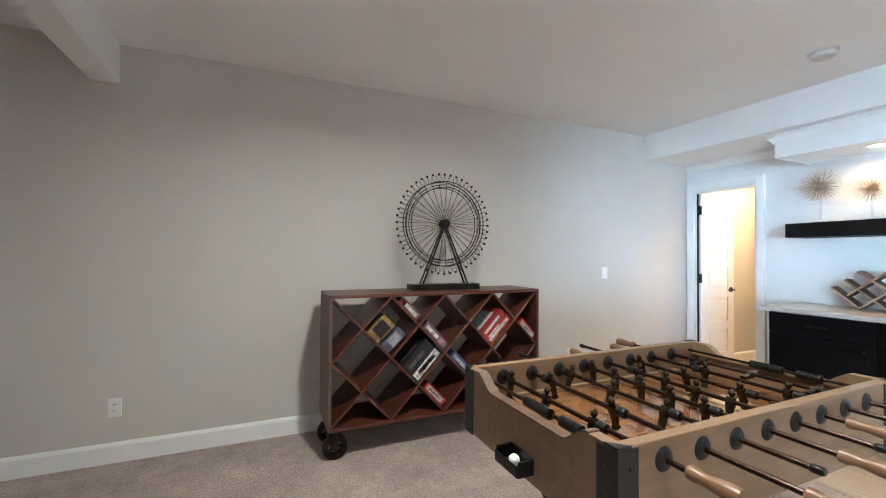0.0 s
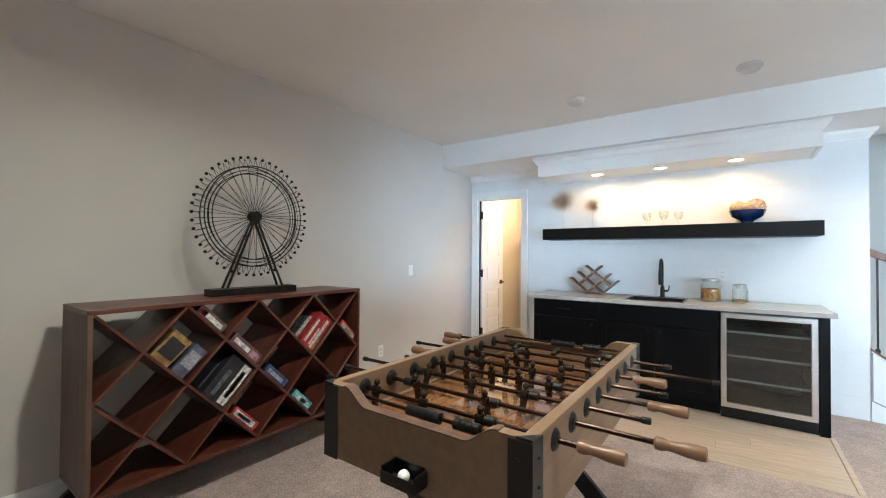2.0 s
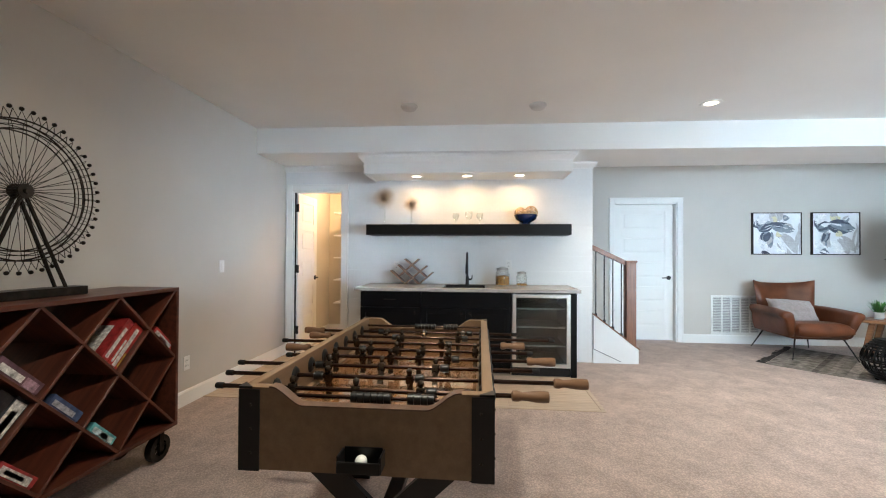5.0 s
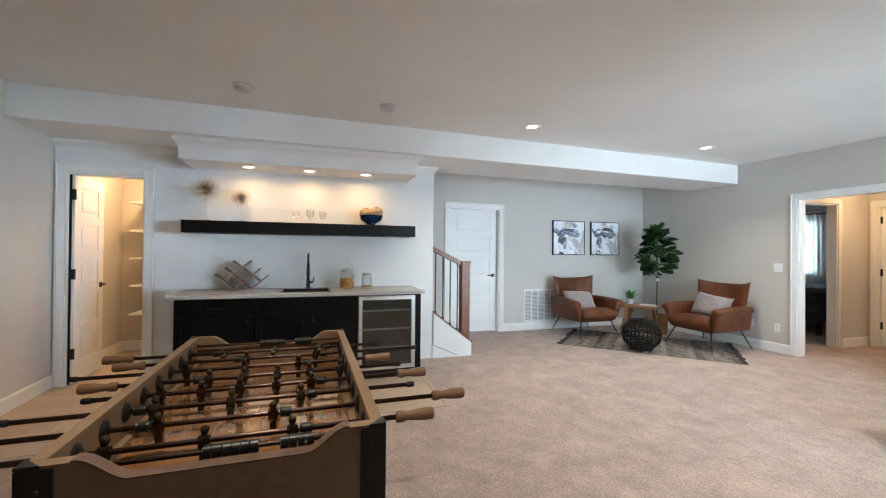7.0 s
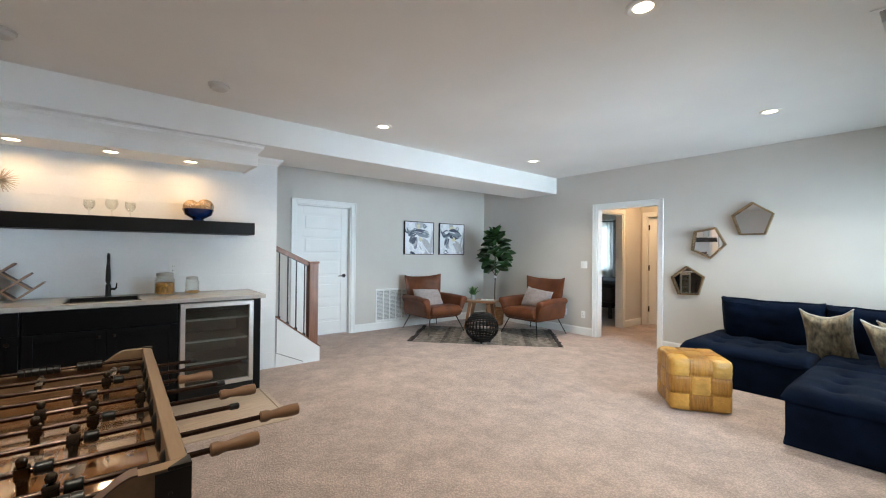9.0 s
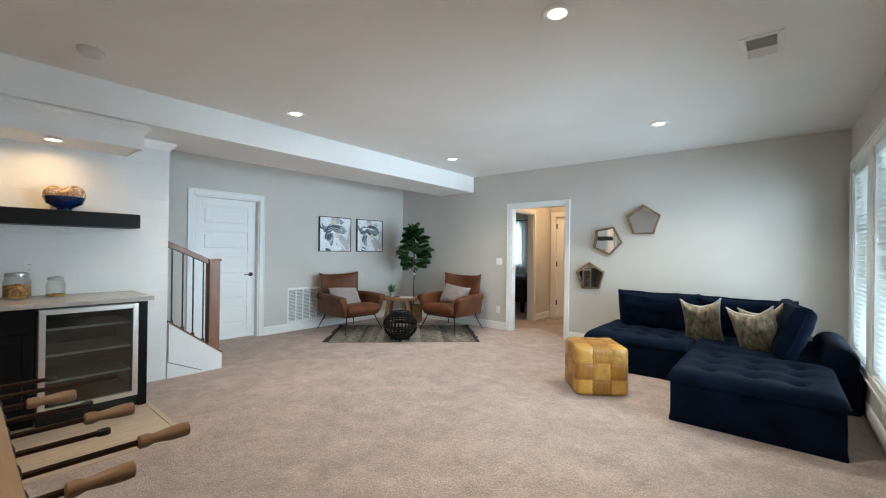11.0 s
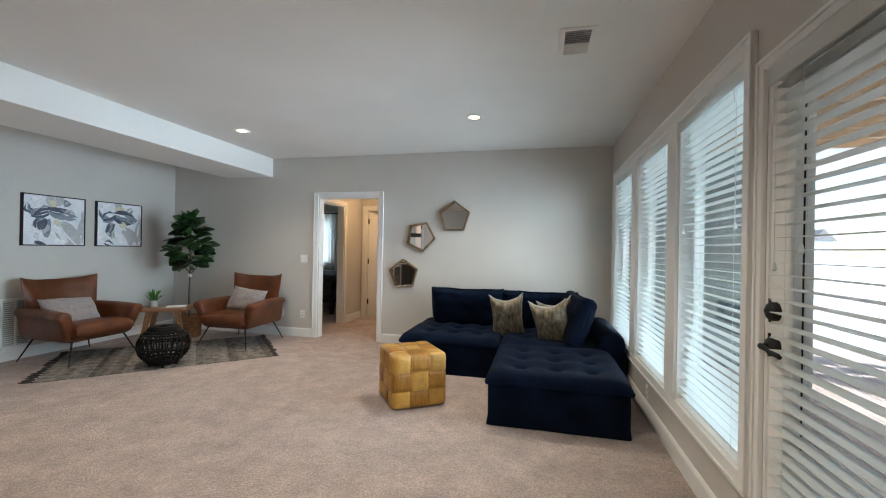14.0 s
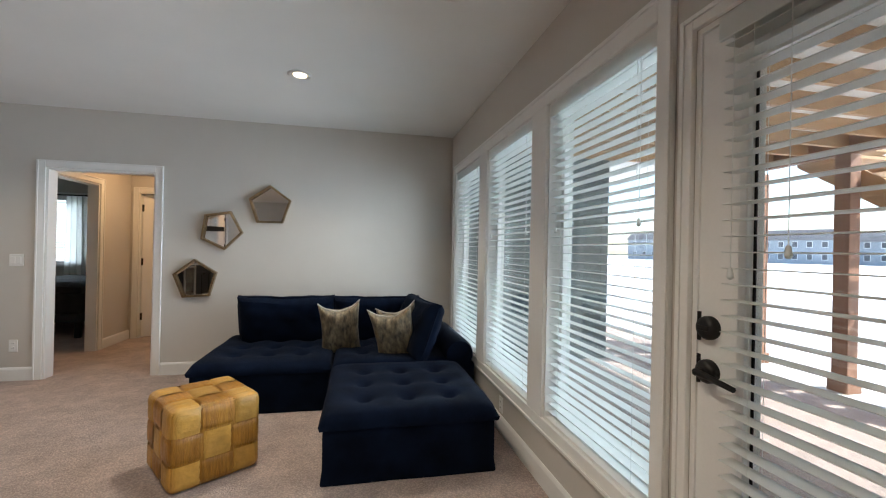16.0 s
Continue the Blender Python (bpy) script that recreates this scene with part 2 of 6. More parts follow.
# ---- materials ----
def carpet_mat():
    """Cut pile: pinkish beige tufts, with darker and lighter patches where the pile is brushed."""
    m = mat("beige_cut_pile_carpet", (0.675, 0.545, 0.488), 0.97, 0, 3.0, 0.045, 330, 0.9, 0.08, sheen=0.1)
    nt = m.node_tree
    n, l = nt.nodes, nt.links
    b = n["Principled BSDF"]
    src = b.inputs["Base Color"].links[0].from_socket
    tc = n.new("ShaderNodeTexCoord")
    v = n.new("ShaderNodeTexVoronoi")
    v.inputs["Scale"].default_value = 85
    k = n.new("ShaderNodeTexNoise")
    k.inputs["Scale"].default_value, k.inputs["Detail"].default_value, k.inputs["Roughness"].default_value = 5.5, 10, 0.76
    l.new(tc.outputs["Object"], v.inputs["Vector"]), l.new(tc.outputs["Object"], k.inputs["Vector"])
    mr = n.new("ShaderNodeMapRange")
    mr.inputs[1].default_value, mr.inputs[2].default_value, mr.inputs[3].default_value, mr.inputs[4].default_value = 0.38, 0.62, 0.81, 1.09
    l.new(k.outputs["Fac"], mr.inputs[0])
    mv = n.new("ShaderNodeMapRange")
    mv.inputs[1].default_value, mv.inputs[2].default_value, mv.inputs[3].default_value, mv.inputs[4].default_value = 0.05, 0.7, 1.13, 0.77
    l.new(v.outputs["Distance"], mv.inputs[0])
    mu = n.new("ShaderNodeMath")
    mu.operation = "MULTIPLY"
    l.new(mr.outputs[0], mu.inputs[0]), l.new(mv.outputs[0], mu.inputs[1])
    h = n.new("ShaderNodeHueSaturation")
    l.new(src, h.inputs["Color"]), l.new(mu.outputs[0], h.inputs["Value"]), l.new(h.outputs[0], b.inputs["Base Color"])
    bp = n.new("ShaderNodeBump")
    bp.inputs["Strength"].default_value, bp.inputs["Distance"].default_value = 0.9, 0.012
    l.new(mu.outputs[0], bp.inputs["Height"]), l.new(b.inputs["Normal"].links[0].from_socket, bp.inputs["Normal"])
    l.new(bp.outputs[0], b.inputs["Normal"])
    return m



M_WALL = mat("greige_paint", (0.60, 0.573, 0.53), 0.75, 0, 1.5, 0.015, 260, 0.06, 0.3)
M_CEIL = mat("ceiling_paint", (0.83, 0.83, 0.81), 0.85, 0, 1.2, 0.015, 200, 0.08, 0.25)
M_WHITE = mat("white_trim_paint", (0.84, 0.84, 0.82), 0.38, 0, 2.0, 0.015, 90, 0.015)
M_SHIP = mat("white_shiplap_paint", (0.78, 0.79, 0.79), 0.45, 0, 2.0, 0.02, 60, 0.02, rnd=0.015)
M_WARMW = mat("pantry_paint", (0.62, 0.57, 0.49), 0.7, 0, 1.5, 0.015, 200, 0.05, 0.3)
M_CARPET = carpet_mat()
M_PLANK = wood("pale_oak_vinyl", (0.52, 0.42, 0.32), (0.40, 0.31, 0.23), 0.4, 3.0, 1, rnd=0.10)
M_BLACKCAB = mat("black_cabinet_paint", (0.0035, 0.0035, 0.0042), 0.36, 0, 3, 0.1, 60, 0.01, 0.14)
M_SHELFBLK = mat("black_shelf_stain", (0.005, 0.004, 0.0035), 0.45, 0, 3, 0.2, 40, 0.04, 0.25)
M_QUARTZ = mat("pale_quartz", (0.44, 0.41, 0.38), 0.22, 0, 14, 0.06, 160, 0.0)
M_STEEL = mat("brushed_steel", (0.60, 0.59, 0.57), 0.30, 1.0, 6, 0.04, 150, 0.02, stretch=(1, 1, 12))
M_BLACKMET = mat("matte_black_metal", (0.012, 0.011, 0.011), 0.45, 0.3, 10, 0.1, 120, 0.02)
M_IRON = mat("dark_bronze_iron", (0.035, 0.028, 0.022), 0.45, 0.8, 20, 0.2, 160, 0.05)
M_RODMET = mat("dark_rod_steel", (0.055, 0.032, 0.024), 0.24, 0.9, 10, 0.1, 80, 0.0)
M_STAIRWOOD = wood("stained_oak_rail", (0.22, 0.095, 0.045), (0.12, 0.045, 0.02), 0.35, 4, 2)
M_MAHOG = wood("mahogany_veneer", (0.110, 0.033, 0.017), (0.045, 0.0135, 0.008), 0.36, 3, 0)
M_GREYWOOD = wood("grey_brown_veneer", (0.115, 0.066, 0.042), (0.075, 0.042, 0.027), 0.5, 3, 2)
M_FOOS = wood("foosball_oak_laminate", (0.190, 0.119, 0.064), (0.160, 0.098, 0.051), 0.45, 3.0, 0)
M_FOOSIN = wood("foosball_playfield", (0.20, 0.093, 0.034), (0.14, 0.062, 0.022), 0.14, 2.0, 0, coat=0.5)
M_HANDLE = wood("turned_oak_handle", (0.185, 0.100, 0.050), (0.12, 0.062, 0.030), 0.4, 5, 1)
M_BLKPLAST = mat("black_plastic", (0.007, 0.0068, 0.0065), 0.38, 0, 10, 0.1, 100, 0.01, 0.28)
M_LEATHER = mat("cognac_leather", (0.130, 0.041, 0.015), 0.40, 0, 5, 0.12, 180, 0.10, 0.4, alt=(0.075, 0.023, 0.008))
M_GREYFUR = mat("grey_plush", (0.33, 0.285, 0.275), 0.95, 0, 30, 0.07, 160, 0.7, 0.1, sheen=0.4)
M_NAVY = mat("navy_woven_upholstery", (0.0030, 0.0072, 0.0200), 0.85, 0, 5, 0.18, 380, 0.3, 0.06, sheen=0.015)
M_BROCADE = mat("gold_and_grey_marbled_velvet", (0.235, 0.180, 0.105), 0.42, 0, 22, 0.30, 90, 0.5, 0.5, sheen=0.15, alt=(0.026, 0.020, 0.012), stretch=(1.6, 0.7, 1))
M_MUSTARD = mat("gold_raffia_strap", (0.46, 0.250, 0.045), 0.40, 0, 10, 0.08, 34, 0.3, stretch=(1, 9, 1), rnd=0.14)
M_MUSTDARK = mat("deep_gold_raffia_strap", (0.36, 0.165, 0.016), 0.38, 0, 10, 0.12, 34, 0.4, stretch=(9, 1, 1), rnd=0.18, alt=(0.23, 0.098, 0.008))
M_RUG = mat("rug_wool", (0.24, 0.215, 0.19), 0.95, 0, 14, 0.20, 140, 0.7, 0.1, rnd=0.45)
M_RATTAN = mat("black_rattan", (0.003, 0.003, 0.003), 0.5, 0, 20, 0.15, 90, 0.06, 0.22)
M_ACACIA = wood("acacia_tabletop", (0.26, 0.125, 0.055), (0.16, 0.07, 0.032), 0.4, 4, 0)
M_LEAF = mat("fig_leaf", (0.028, 0.074, 0.018), 0.33, 0, 10, 0.15, 40, 0.05, rnd=0.35)
M_BARK = mat("bark", (0.13, 0.09, 0.06), 0.85, 0, 20, 0.2, 120, 0.3)
M_BRASS = mat("antique_brass", (0.56, 0.45, 0.29), 0.24, 1.0, 12, 0.10, 90, 0.02)
M_MIRROR = mat("mirror_silver", (0.92, 0.92, 0.92), 0.015, 1.0, 2, 0.0, 10, 0.0)
M_GLASS = glass("window_glass", (0.96, 0.98, 0.97))
M_JAR = glass("jar_glass", (0.97, 0.98, 0.97))
M_DARKGLASS = glass("fridge_door_glass", (0.62, 0.67, 0.66), gloss=0.06)
M_BLIND = mat("white_blind_slat", (0.80, 0.82, 0.80), 0.45, 0, 4, 0.01, 80, 0.0)
M_OUTLET = mat("white_plastic", (0.82, 0.82, 0.80), 0.35, 0, 4, 0.01, 80, 0.0)
M_DETECT = mat("detector_plastic", (0.60, 0.59, 0.57), 0.5, 0, 4, 0.02, 80, 0.0)
M_CAN = glow("led_lens", (1.0, 0.80, 0.52), 1.8)
M_HOODLED = glow("warm_led_lens", (1.0, 0.80, 0.52), 1.6)
M_BLUE = mat("cobalt_glaze", (0.006, 0.022, 0.10), 0.12, 0, 6, 0.2, 40, 0.0, coat=0.6)
M_TWIG = mat("blond_twig", (0.60, 0.44, 0.27), 0.8, 0, 20, 0.2, 120, 0.1)
M_SILVERSPIKE = mat("aged_silver", (0.50, 0.42, 0.33), 0.35, 0.6, 20, 0.15, 90, 0.0)
M_PASTA = mat("dry_pasta", (0.60, 0.31, 0.06), 0.7, 0, 60, 0.35, 90, 0.5)
M_DECK = wood("cedar_deck", (0.46, 0.30, 0.155), (0.34, 0.20, 0.10), 0.7, 2.5, 1, rnd=0.15)
M_POST = wood("stained_cedar_post", (0.25, 0.125, 0.07), (0.17, 0.08, 0.045), 0.65, 2.5, 2)
M_CONC = mat("patio_concrete", (0.70, 0.69, 0.67), 0.85, 0, 1.2, 0.05, 60, 0.1)
# Albedo set high so the sunlit ground bounces more daylight indoors.
M_GROUND = mat("pale_ground", (0.78, 0.78, 0.78), 0.95, 0, 0.5, 0.05, 14, 0.3)
M_SIDING = mat("slate_blue_siding", (0.13, 0.17, 0.19), 0.7, 0, 3, 0.06, 70, 0.08)
M_ROOF = mat("grey_shingle_roof", (0.12, 0.12, 0.13), 0.9, 0, 3, 0.15, 30, 0.2)
M_FARWALL = mat("pale_grey_siding", (0.34, 0.37, 0.40), 0.8, 0, 2, 0.05, 20, 0.1)
M_STRAW = mat("dry_grass", (0.30, 0.27, 0.11), 0.95, 0, 20, 0.3, 60, 0.2, rnd=0.4)
M_BED = mat("black_bedspread", (0.020, 0.018, 0.018), 0.85, 0, 6, 0.15, 120, 0.2)
M_CURTAIN = mat("sheer_white_curtain", (0.80, 0.80, 0.77), 0.9, 0, 6, 0.03, 160, 0.1)
_bt = M_BLIND.node_tree
_btr, _bmx = _bt.nodes.new("ShaderNodeBsdfTranslucent"), _bt.nodes.new("ShaderNodeMixShader")
_btr.inputs[0].default_value, _bmx.inputs[0].default_value = (0.80, 0.83, 0.82, 1), 0.42
_bt.links.new(_bt.nodes["Principled BSDF"].outputs[0], _bmx.inputs[1]), _bt.links.new(_btr.outputs[0], _bmx.inputs[2])
_bt.links.new(_bmx.outputs[0], _bt.nodes["Material Output"].inputs[0])
_ct = M_CURTAIN.node_tree
_tr, _mx = _ct.nodes.new("ShaderNodeBsdfTranslucent"), _ct.nodes.new("ShaderNodeMixShader")
_tr.inputs[0].default_value, _mx.inputs[0].default_value = (0.85, 0.85, 0.82, 1), 0.65
_ct.links.new(_ct.nodes["Principled BSDF"].outputs[0], _mx.inputs[1]), _ct.links.new(_tr.outputs[0], _mx.inputs[2])
_ct.links.new(_mx.outputs[0], _ct.nodes["Material Output"].inputs[0])

# ---- the large structure ----
NY, SY, EX, BX = 3.285, -5.03, 5.85, 4.56
WOODX, WOODY = 3.04, -0.165


def wall_with_holes(name, axis, at0, at1, a0, a1, z1, holes, material, label):
    """A wall slab across `axis`, from a0 to a1 along the other way, with rectangular holes (b0, b1, zlo, zhi)."""
    bm = bmesh.new()

    def put(b0, b1, zl, zh):
        if b1 - b0 > 1e-4 and zh - zl > 1e-4:
            if axis == "x":
                box(bm, at0, at1, b0, b1, zl, zh)
            else:
                box(bm, b0, b1, at0, at1, zl, zh)
    c = a0
    for b0, b1, zl, zh in sorted(holes):
        put(c, b0, 0, z1)
        put(b0, b1, 0, zl)
        put(b0, b1, zh, z1)
        c = b1
    put(c, a1, 0, z1)
    return structure(name, bm, material, label, "wall")


carpet = bmesh.new()
box(carpet, -4.2, WOODX, SY - 4, NY, -0.10, 0)
box(carpet, WOODX, 6.6, SY - 4, WOODY, -0.10, 0)
floor = structure("floor", carpet, M_CARPET, "beige cut-pile carpet with brushed patches", "carpet")
structure("ceiling", Box(-4.3, 6.7, SY - 4, NY + 0.1, CEIL, CEIL + 0.12), M_CEIL, "smooth pale painted ceiling", "ceiling")
structure("wall_north", Box(-4.3, 6.2, NY, NY + 0.12, 0, CEIL), M_WALL, "plain greige painted wall behind the bookcase", "wall")
wall_with_holes("wall_bar", "x", BX + 0.012, BX + 0.12, -0.47, NY, CEIL, [(2.55, 3.19, 0, 2.05)], M_SHIP, "white wall behind the wet bar")
wall_with_holes("wall_east", "x", EX, EX + 0.16, SY - 0.12, 1.80, CEIL, [(-2.025, -1.135, 0, 2.035)], M_WALL, "greige wall with a white panel door")
wall_with_holes("wall_south", "y", SY - 0.12, SY, WX - 0.15, 6.6, CEIL, [(2.343, 3.285, 0, 2.045)], M_WALL, "greige wall with pentagon mirrors and a cased opening")
wall_with_holes("wall_west", "x", WX - 0.15, WX, SY, -0.35, CEIL,
                [(a, b, 0.385, 2.165) for a, b in WINDOWS] + [(-1.533, -0.60, 0, 2.045)], M_WALL, "greige window wall")
structure("wall_alcove_south", Box(-4.2, WX - 0.15, -0.47, -0.35, 0, CEIL), M_WALL, "greige wall", "wall")
structure("wall_alcove_west", Box(-4.32, -4.2, -0.47, NY, 0, CEIL), M_WALL, "greige wall", "wall")
structure("soffit", Prism([(3.88, NY), (4.84, NY), (4.84, SY), (4.06, SY)], "z", 2.36, CEIL), M_CEIL, "boxed-in ceiling soffit", "soffit")
structure("header_beam", Box(-0.94, -0.79, -0.35, NY, 2.385, CEIL), M_CEIL, "dropped ceiling header", "header")
# pantry, stair well, hall and bedroom closings
structure("wall_pantry_back", Box(6.05, 6.15, 1.8, NY, 0, CEIL), M_WARMW, "cream pantry wall", "wall")
structure("wall_pantry_south", Box(BX + 0.12, 6.05, 1.8, 1.9, 0, CEIL), M_WARMW, "cream pantry wall", "wall")
wall_with_holes("wall_hall_east", "x", 3.45, 3.57, -9.0, SY - 0.12, CEIL, [(-6.16, -5.22, 0, 2.045)], M_WALL, "hall wall with a bedroom doorway")
wall_with_holes("wall_hall_end", "y", -6.97, -6.85, 2.0, 3.45, CEIL, [(2.52, 3.34, 0, 2.045)], M_WALL, "hall end wall with a door")
structure("wall_hall_west", Box(2.0, 2.12, -6.97, SY - 0.12, 0, CEIL), M_WALL, "hall wall", "wall")
wall_with_holes("wall_bedroom_south", "y", -8.75, -8.6, 3.57, 6.6, CEIL, [(5.02, 6.2, 0.95, 2.10)], M_WALL, "bedroom wall with a window")
structure("wall_bedroom_east", Box(6.6, 6.7, -9.0, SY, 0, CEIL), M_WALL, "bedroom wall", "wall")
structure("wall_closet", Box(2.0, 3.45, -7.5, -7.4, 0, CEIL), M_WALL, "plain wall beyond the hall door", "wall")


def baseboard(x0, y0, x1, y1, nx, ny, h=0.125, d=0.015):
    """A baseboard with a rounded top along a wall, standing off towards (nx, ny)."""
    bm = bmesh.new()
    L = math.hypot(x1 - x0, y1 - y0)
    prism(bm, [(0, 0), (d, 0), (d, h - 0.02), (d * 0.6, h - 0.006), (d * 0.35, h), (0, h)], "x", 0, L)
    ux, uy = (x1 - x0) / L, (y1 - y0) / L
    mm = Matrix(((ux, nx, 0, x0), (uy, ny, 0, y0), (0, 0, 1, 0), (0, 0, 0, 1)))
    bmesh.ops.transform(bm, matrix=mm, verts=bm.verts)
    bmesh.ops.recalc_face_normals(bm, faces=bm.faces)
    return structure("baseboard", bm, M_WHITE, "white painted baseboard", "baseboard")


baseboard(-4.2, NY, BX + 0.012, NY, 0, -1)
baseboard(EX, SY, EX, -2.105, -1, 0)
baseboard(EX, -1.055, EX, -0.3, -1, 0)
baseboard(WX, SY, 2.27, SY, 0, 1)
baseboard(3.36, SY, EX, SY, 0, 1)
baseboard(WX, SY, WX, -1.625, 1, 0)
baseboard(3.45, -6.85, 3.45, -6.235, -1, 0)
baseboard(BX + 0.12, NY, 6.05, NY, 0, -1)
baseboard(6.05, 1.9, 6.05, NY, -1, 0)


def casing(name, axis, face, out, a0, a1, zt, w=0.075, d=0.018, jamb=0.12, label="white painted door casing"):
    """Door casing with a stepped profile round an opening a0..a1 and its jamb lining. out: +1 or -1, the way it stands off."""
    root = thing(name, label, "door casing", kind="structure")

    def slab(nm, b0, b1, z0, z1, lo, hi, bev=0.004):
        p, q = sorted((face + out * lo, face + out * hi))
        part(nm, Box(p, q, b0, b1, z0, z1, bev) if axis == "x" else Box(b0, b1, p, q, z0, z1, bev), M_WHITE, root)
    slab("casing_side", a0 - w, a0, 0, zt + w, 0, d)
    slab("casing_side", a1, a1 + w, 0, zt + w, 0, d)
    slab("casing_head", a0, a1, zt, zt + w, 0, d)
    slab("casing_bead", a0 - w, a0 - w + 0.016, 0, zt + w, d, d + 0.008, 0.003)
    slab("casing_bead", a1 + w - 0.016, a1 + w, 0, zt + w, d, d + 0.008, 0.003)
    slab("casing_bead", a0 - w + 0.016, a1 + w - 0.016, zt + w - 0.016, zt + w, d, d + 0.008, 0.003)
    slab("jamb", a0, a0 + 0.018, 0, zt, -jamb, 0, 0.001)
    slab("jamb", a1 - 0.018, a1, 0, zt, -jamb, 0, 0.001)
    slab("jamb", a0 + 0.018, a1 - 0.018, zt - 0.018, zt, -jamb, 0, 0.001)
    return root


def panel_door(name, w, h, label, m, handle_side=1, lever=True, panels=5):
    """A five-panel moulded door in local xz, hinged at x=0, its faces at y = +-0.0175. Handle near x = w."""
    root = thing(name, label, "door", m, kind="structure")
    st = 0.115
    part("stile", Box(0, st, -0.0175, 0.0175, 0.012, h, 0.002), M_WHITE, root)
    part("stile", Box(w - st, w, -0.0175, 0.0175, 0.012, h, 0.002), M_WHITE, root)
    gap = 0.095
    ph = (h - 0.012 - 0.20 - 0.11 - gap * (panels - 1)) / panels
    z = 0.012
    part("rail", Box(st, w - st, -0.0175, 0.0175, z, z + 0.20, 0.002), M_WHITE, root)
    z += 0.20
    for i in range(panels):
        bm = Box(st - 0.004, w - st + 0.004, -0.008, 0.008, z - 0.004, z + ph + 0.004)
        box(bm, st + 0.035, w - st - 0.035, -0.0145, 0.0145, z + 0.035, z + ph - 0.035, 0.006)
        part("panel", bm, M_WHITE, root)
        z += ph
        hgt = gap if i < panels - 1 else h - z
        part("rail", Box(st, w - st, -0.0175, 0.0175, z, z + hgt, 0.002), M_WHITE, root)
        z += hgt
    for zz in (0.30, 1.07, h - 0.19):
        part("hinge_leaf", Box(-0.004, -0.0005, -0.0165, 0.0165, zz - 0.05, zz + 0.05, 0.001), M_BLACKMET, root, "black hinge leaf")
        bm = Box(-0.022, 0.012, -0.024, -0.014, zz - 0.05, zz + 0.05, 0.002)
        cyl(bm, (-0.006, -0.026, zz - 0.05), (-0.006, -0.026, zz + 0.05), 0.007, seg=10)
        part("hinge", bm, M_BLACKMET, root, "black butt hinge")
    for s in (-1, 1):
        bm = Cyl((w - 0.065, s * 0.0175, 0.93), (w - 0.065, s * 0.027, 0.93), 0.03, seg=20)
        cyl(bm, (w - 0.065, s * 0.025, 0.93), (w - 0.065, s * 0.065, 0.93), 0.010, seg=12)
        if lever:
            tube(bm, [(w - 0.065, s * 0.06, 0.93), (w - 0.10, s * 0.062, 0.932), (w - 0.175, s * 0.058, 0.928)], [0.010, 0.009, 0.007], 8)
        else:
            bmesh.ops.create_uvsphere(bm, u_segments=16, v_segments=10, radius=0.027, matrix=Matrix.Translation((w - 0.065, s * 0.07, 0.93)))
        part("door_handle", bm, M_BLACKMET, root, "black lever handle", smooth=True)
    return root


casing("door_casing_1", "x", BX, -1, 2.55, 3.19, 2.05, 0.078, 0.02, 0.13)
casing("door_casing_2", "x", EX, -1, -2.025, -1.135, 2.035, 0.075, 0.018, 0.16)
casing("door_casing_3", "y", SY, 1, 2.343, 3.285, 2.045, 0.07, 0.018, 0.12)
casing("door_casing_4", "x", 3.45, -1, -6.16, -5.22, 2.045, 0.07, 0.018, 0.12)
casing("door_casing_5", "y", -6.85, 1, 2.52, 3.34, 2.045, 0.07, 0.018, 0.12)
panel_door("door_1", 0.60, 2.03, "white five-panel pantry door standing open inwards", pose(4.585, 3.152, 0, 0, 0, 0.3))
# Black strip stands in for the shaded gap between door and jamb.
structure("door_gap_shade", Box(4.572, 4.580, 3.1535, 3.1715, 0.012, 2.03), M_BLKPLAST, "dark strip for the shade in the gap beside the pantry door", "door seal")
panel_door("door_2", 0.85, 2.015, "closed white five-panel door with a black lever", pose(EX + 0.10, -1.155, 0, 0, 0, -90))
panel_door("door_3", 0.78, 2.02, "white five-panel hall door, standing ajar", pose(3.32, -6.91, 0, 0, 0, 202), lever=False)

# ---- wet bar ----
shiplap = thing("shiplap_cladding", "white horizontal shiplap boards behind the bar", "wall cladding", kind="structure")
SH = 0.178
for i in range(13):
    z0, z1 = i * SH + 0.0002, min((i + 1) * SH - 0.0002, 2.30)
    part("plank", Box(BX, BX + 0.012, -0.47, 2.47, z0, z1, 0.0004, seg=1), M_SHIP, shiplap)
part("plank", Box(BX, BX + 0.012, 2.47, NY, 2.132, 2.30, 0.0015, seg=1), M_SHIP, shiplap)
part("plank", Box(BX, BX + 0.012, 3.268, NY, 0, 2.13, 0.0015, seg=1), M_SHIP, shiplap)
for i in range(13):
    z0, z1 = i * SH + 0.0002, min((i + 1) * SH - 0.0002, 2.30)
    part("plank", Box(BX + 0.002, BX + 0.12, -0.478, -0.47, z0, z1, 0.0004, seg=1), M_SHIP, shiplap)


def crown(bm, y0, y1, x, zt, h=0.085, out=0.065, ret0=0, ret1=0):
    """Crown moulding along y at face x, facing -x, with mitred returns."""
    prof = [(0, 0), (0.008, 0), (0.012, 0.012), (0.022, 0.025), (0.045, 0.05), (out - 0.006, 0.062), (out - 0.006, 0.07), (out, 0.073), (out, h), (0, h)]
    A = [bm.verts.new((x - o, y0 - o * ret0, zt - h + z)) for o, z in prof]
    B = [bm.verts.new((x - o, y1 + o * ret1, zt - h + z)) for o, z in prof]
    n = len(prof)
    for i in range(n):
        bm.faces.new((A[i], B[i], B[(i + 1) % n], A[(i + 1) % n]))
    for face, rows, s in ((A, ret0, -1), (B, ret1, 1)):
        bm.faces.new(face)
    return prof


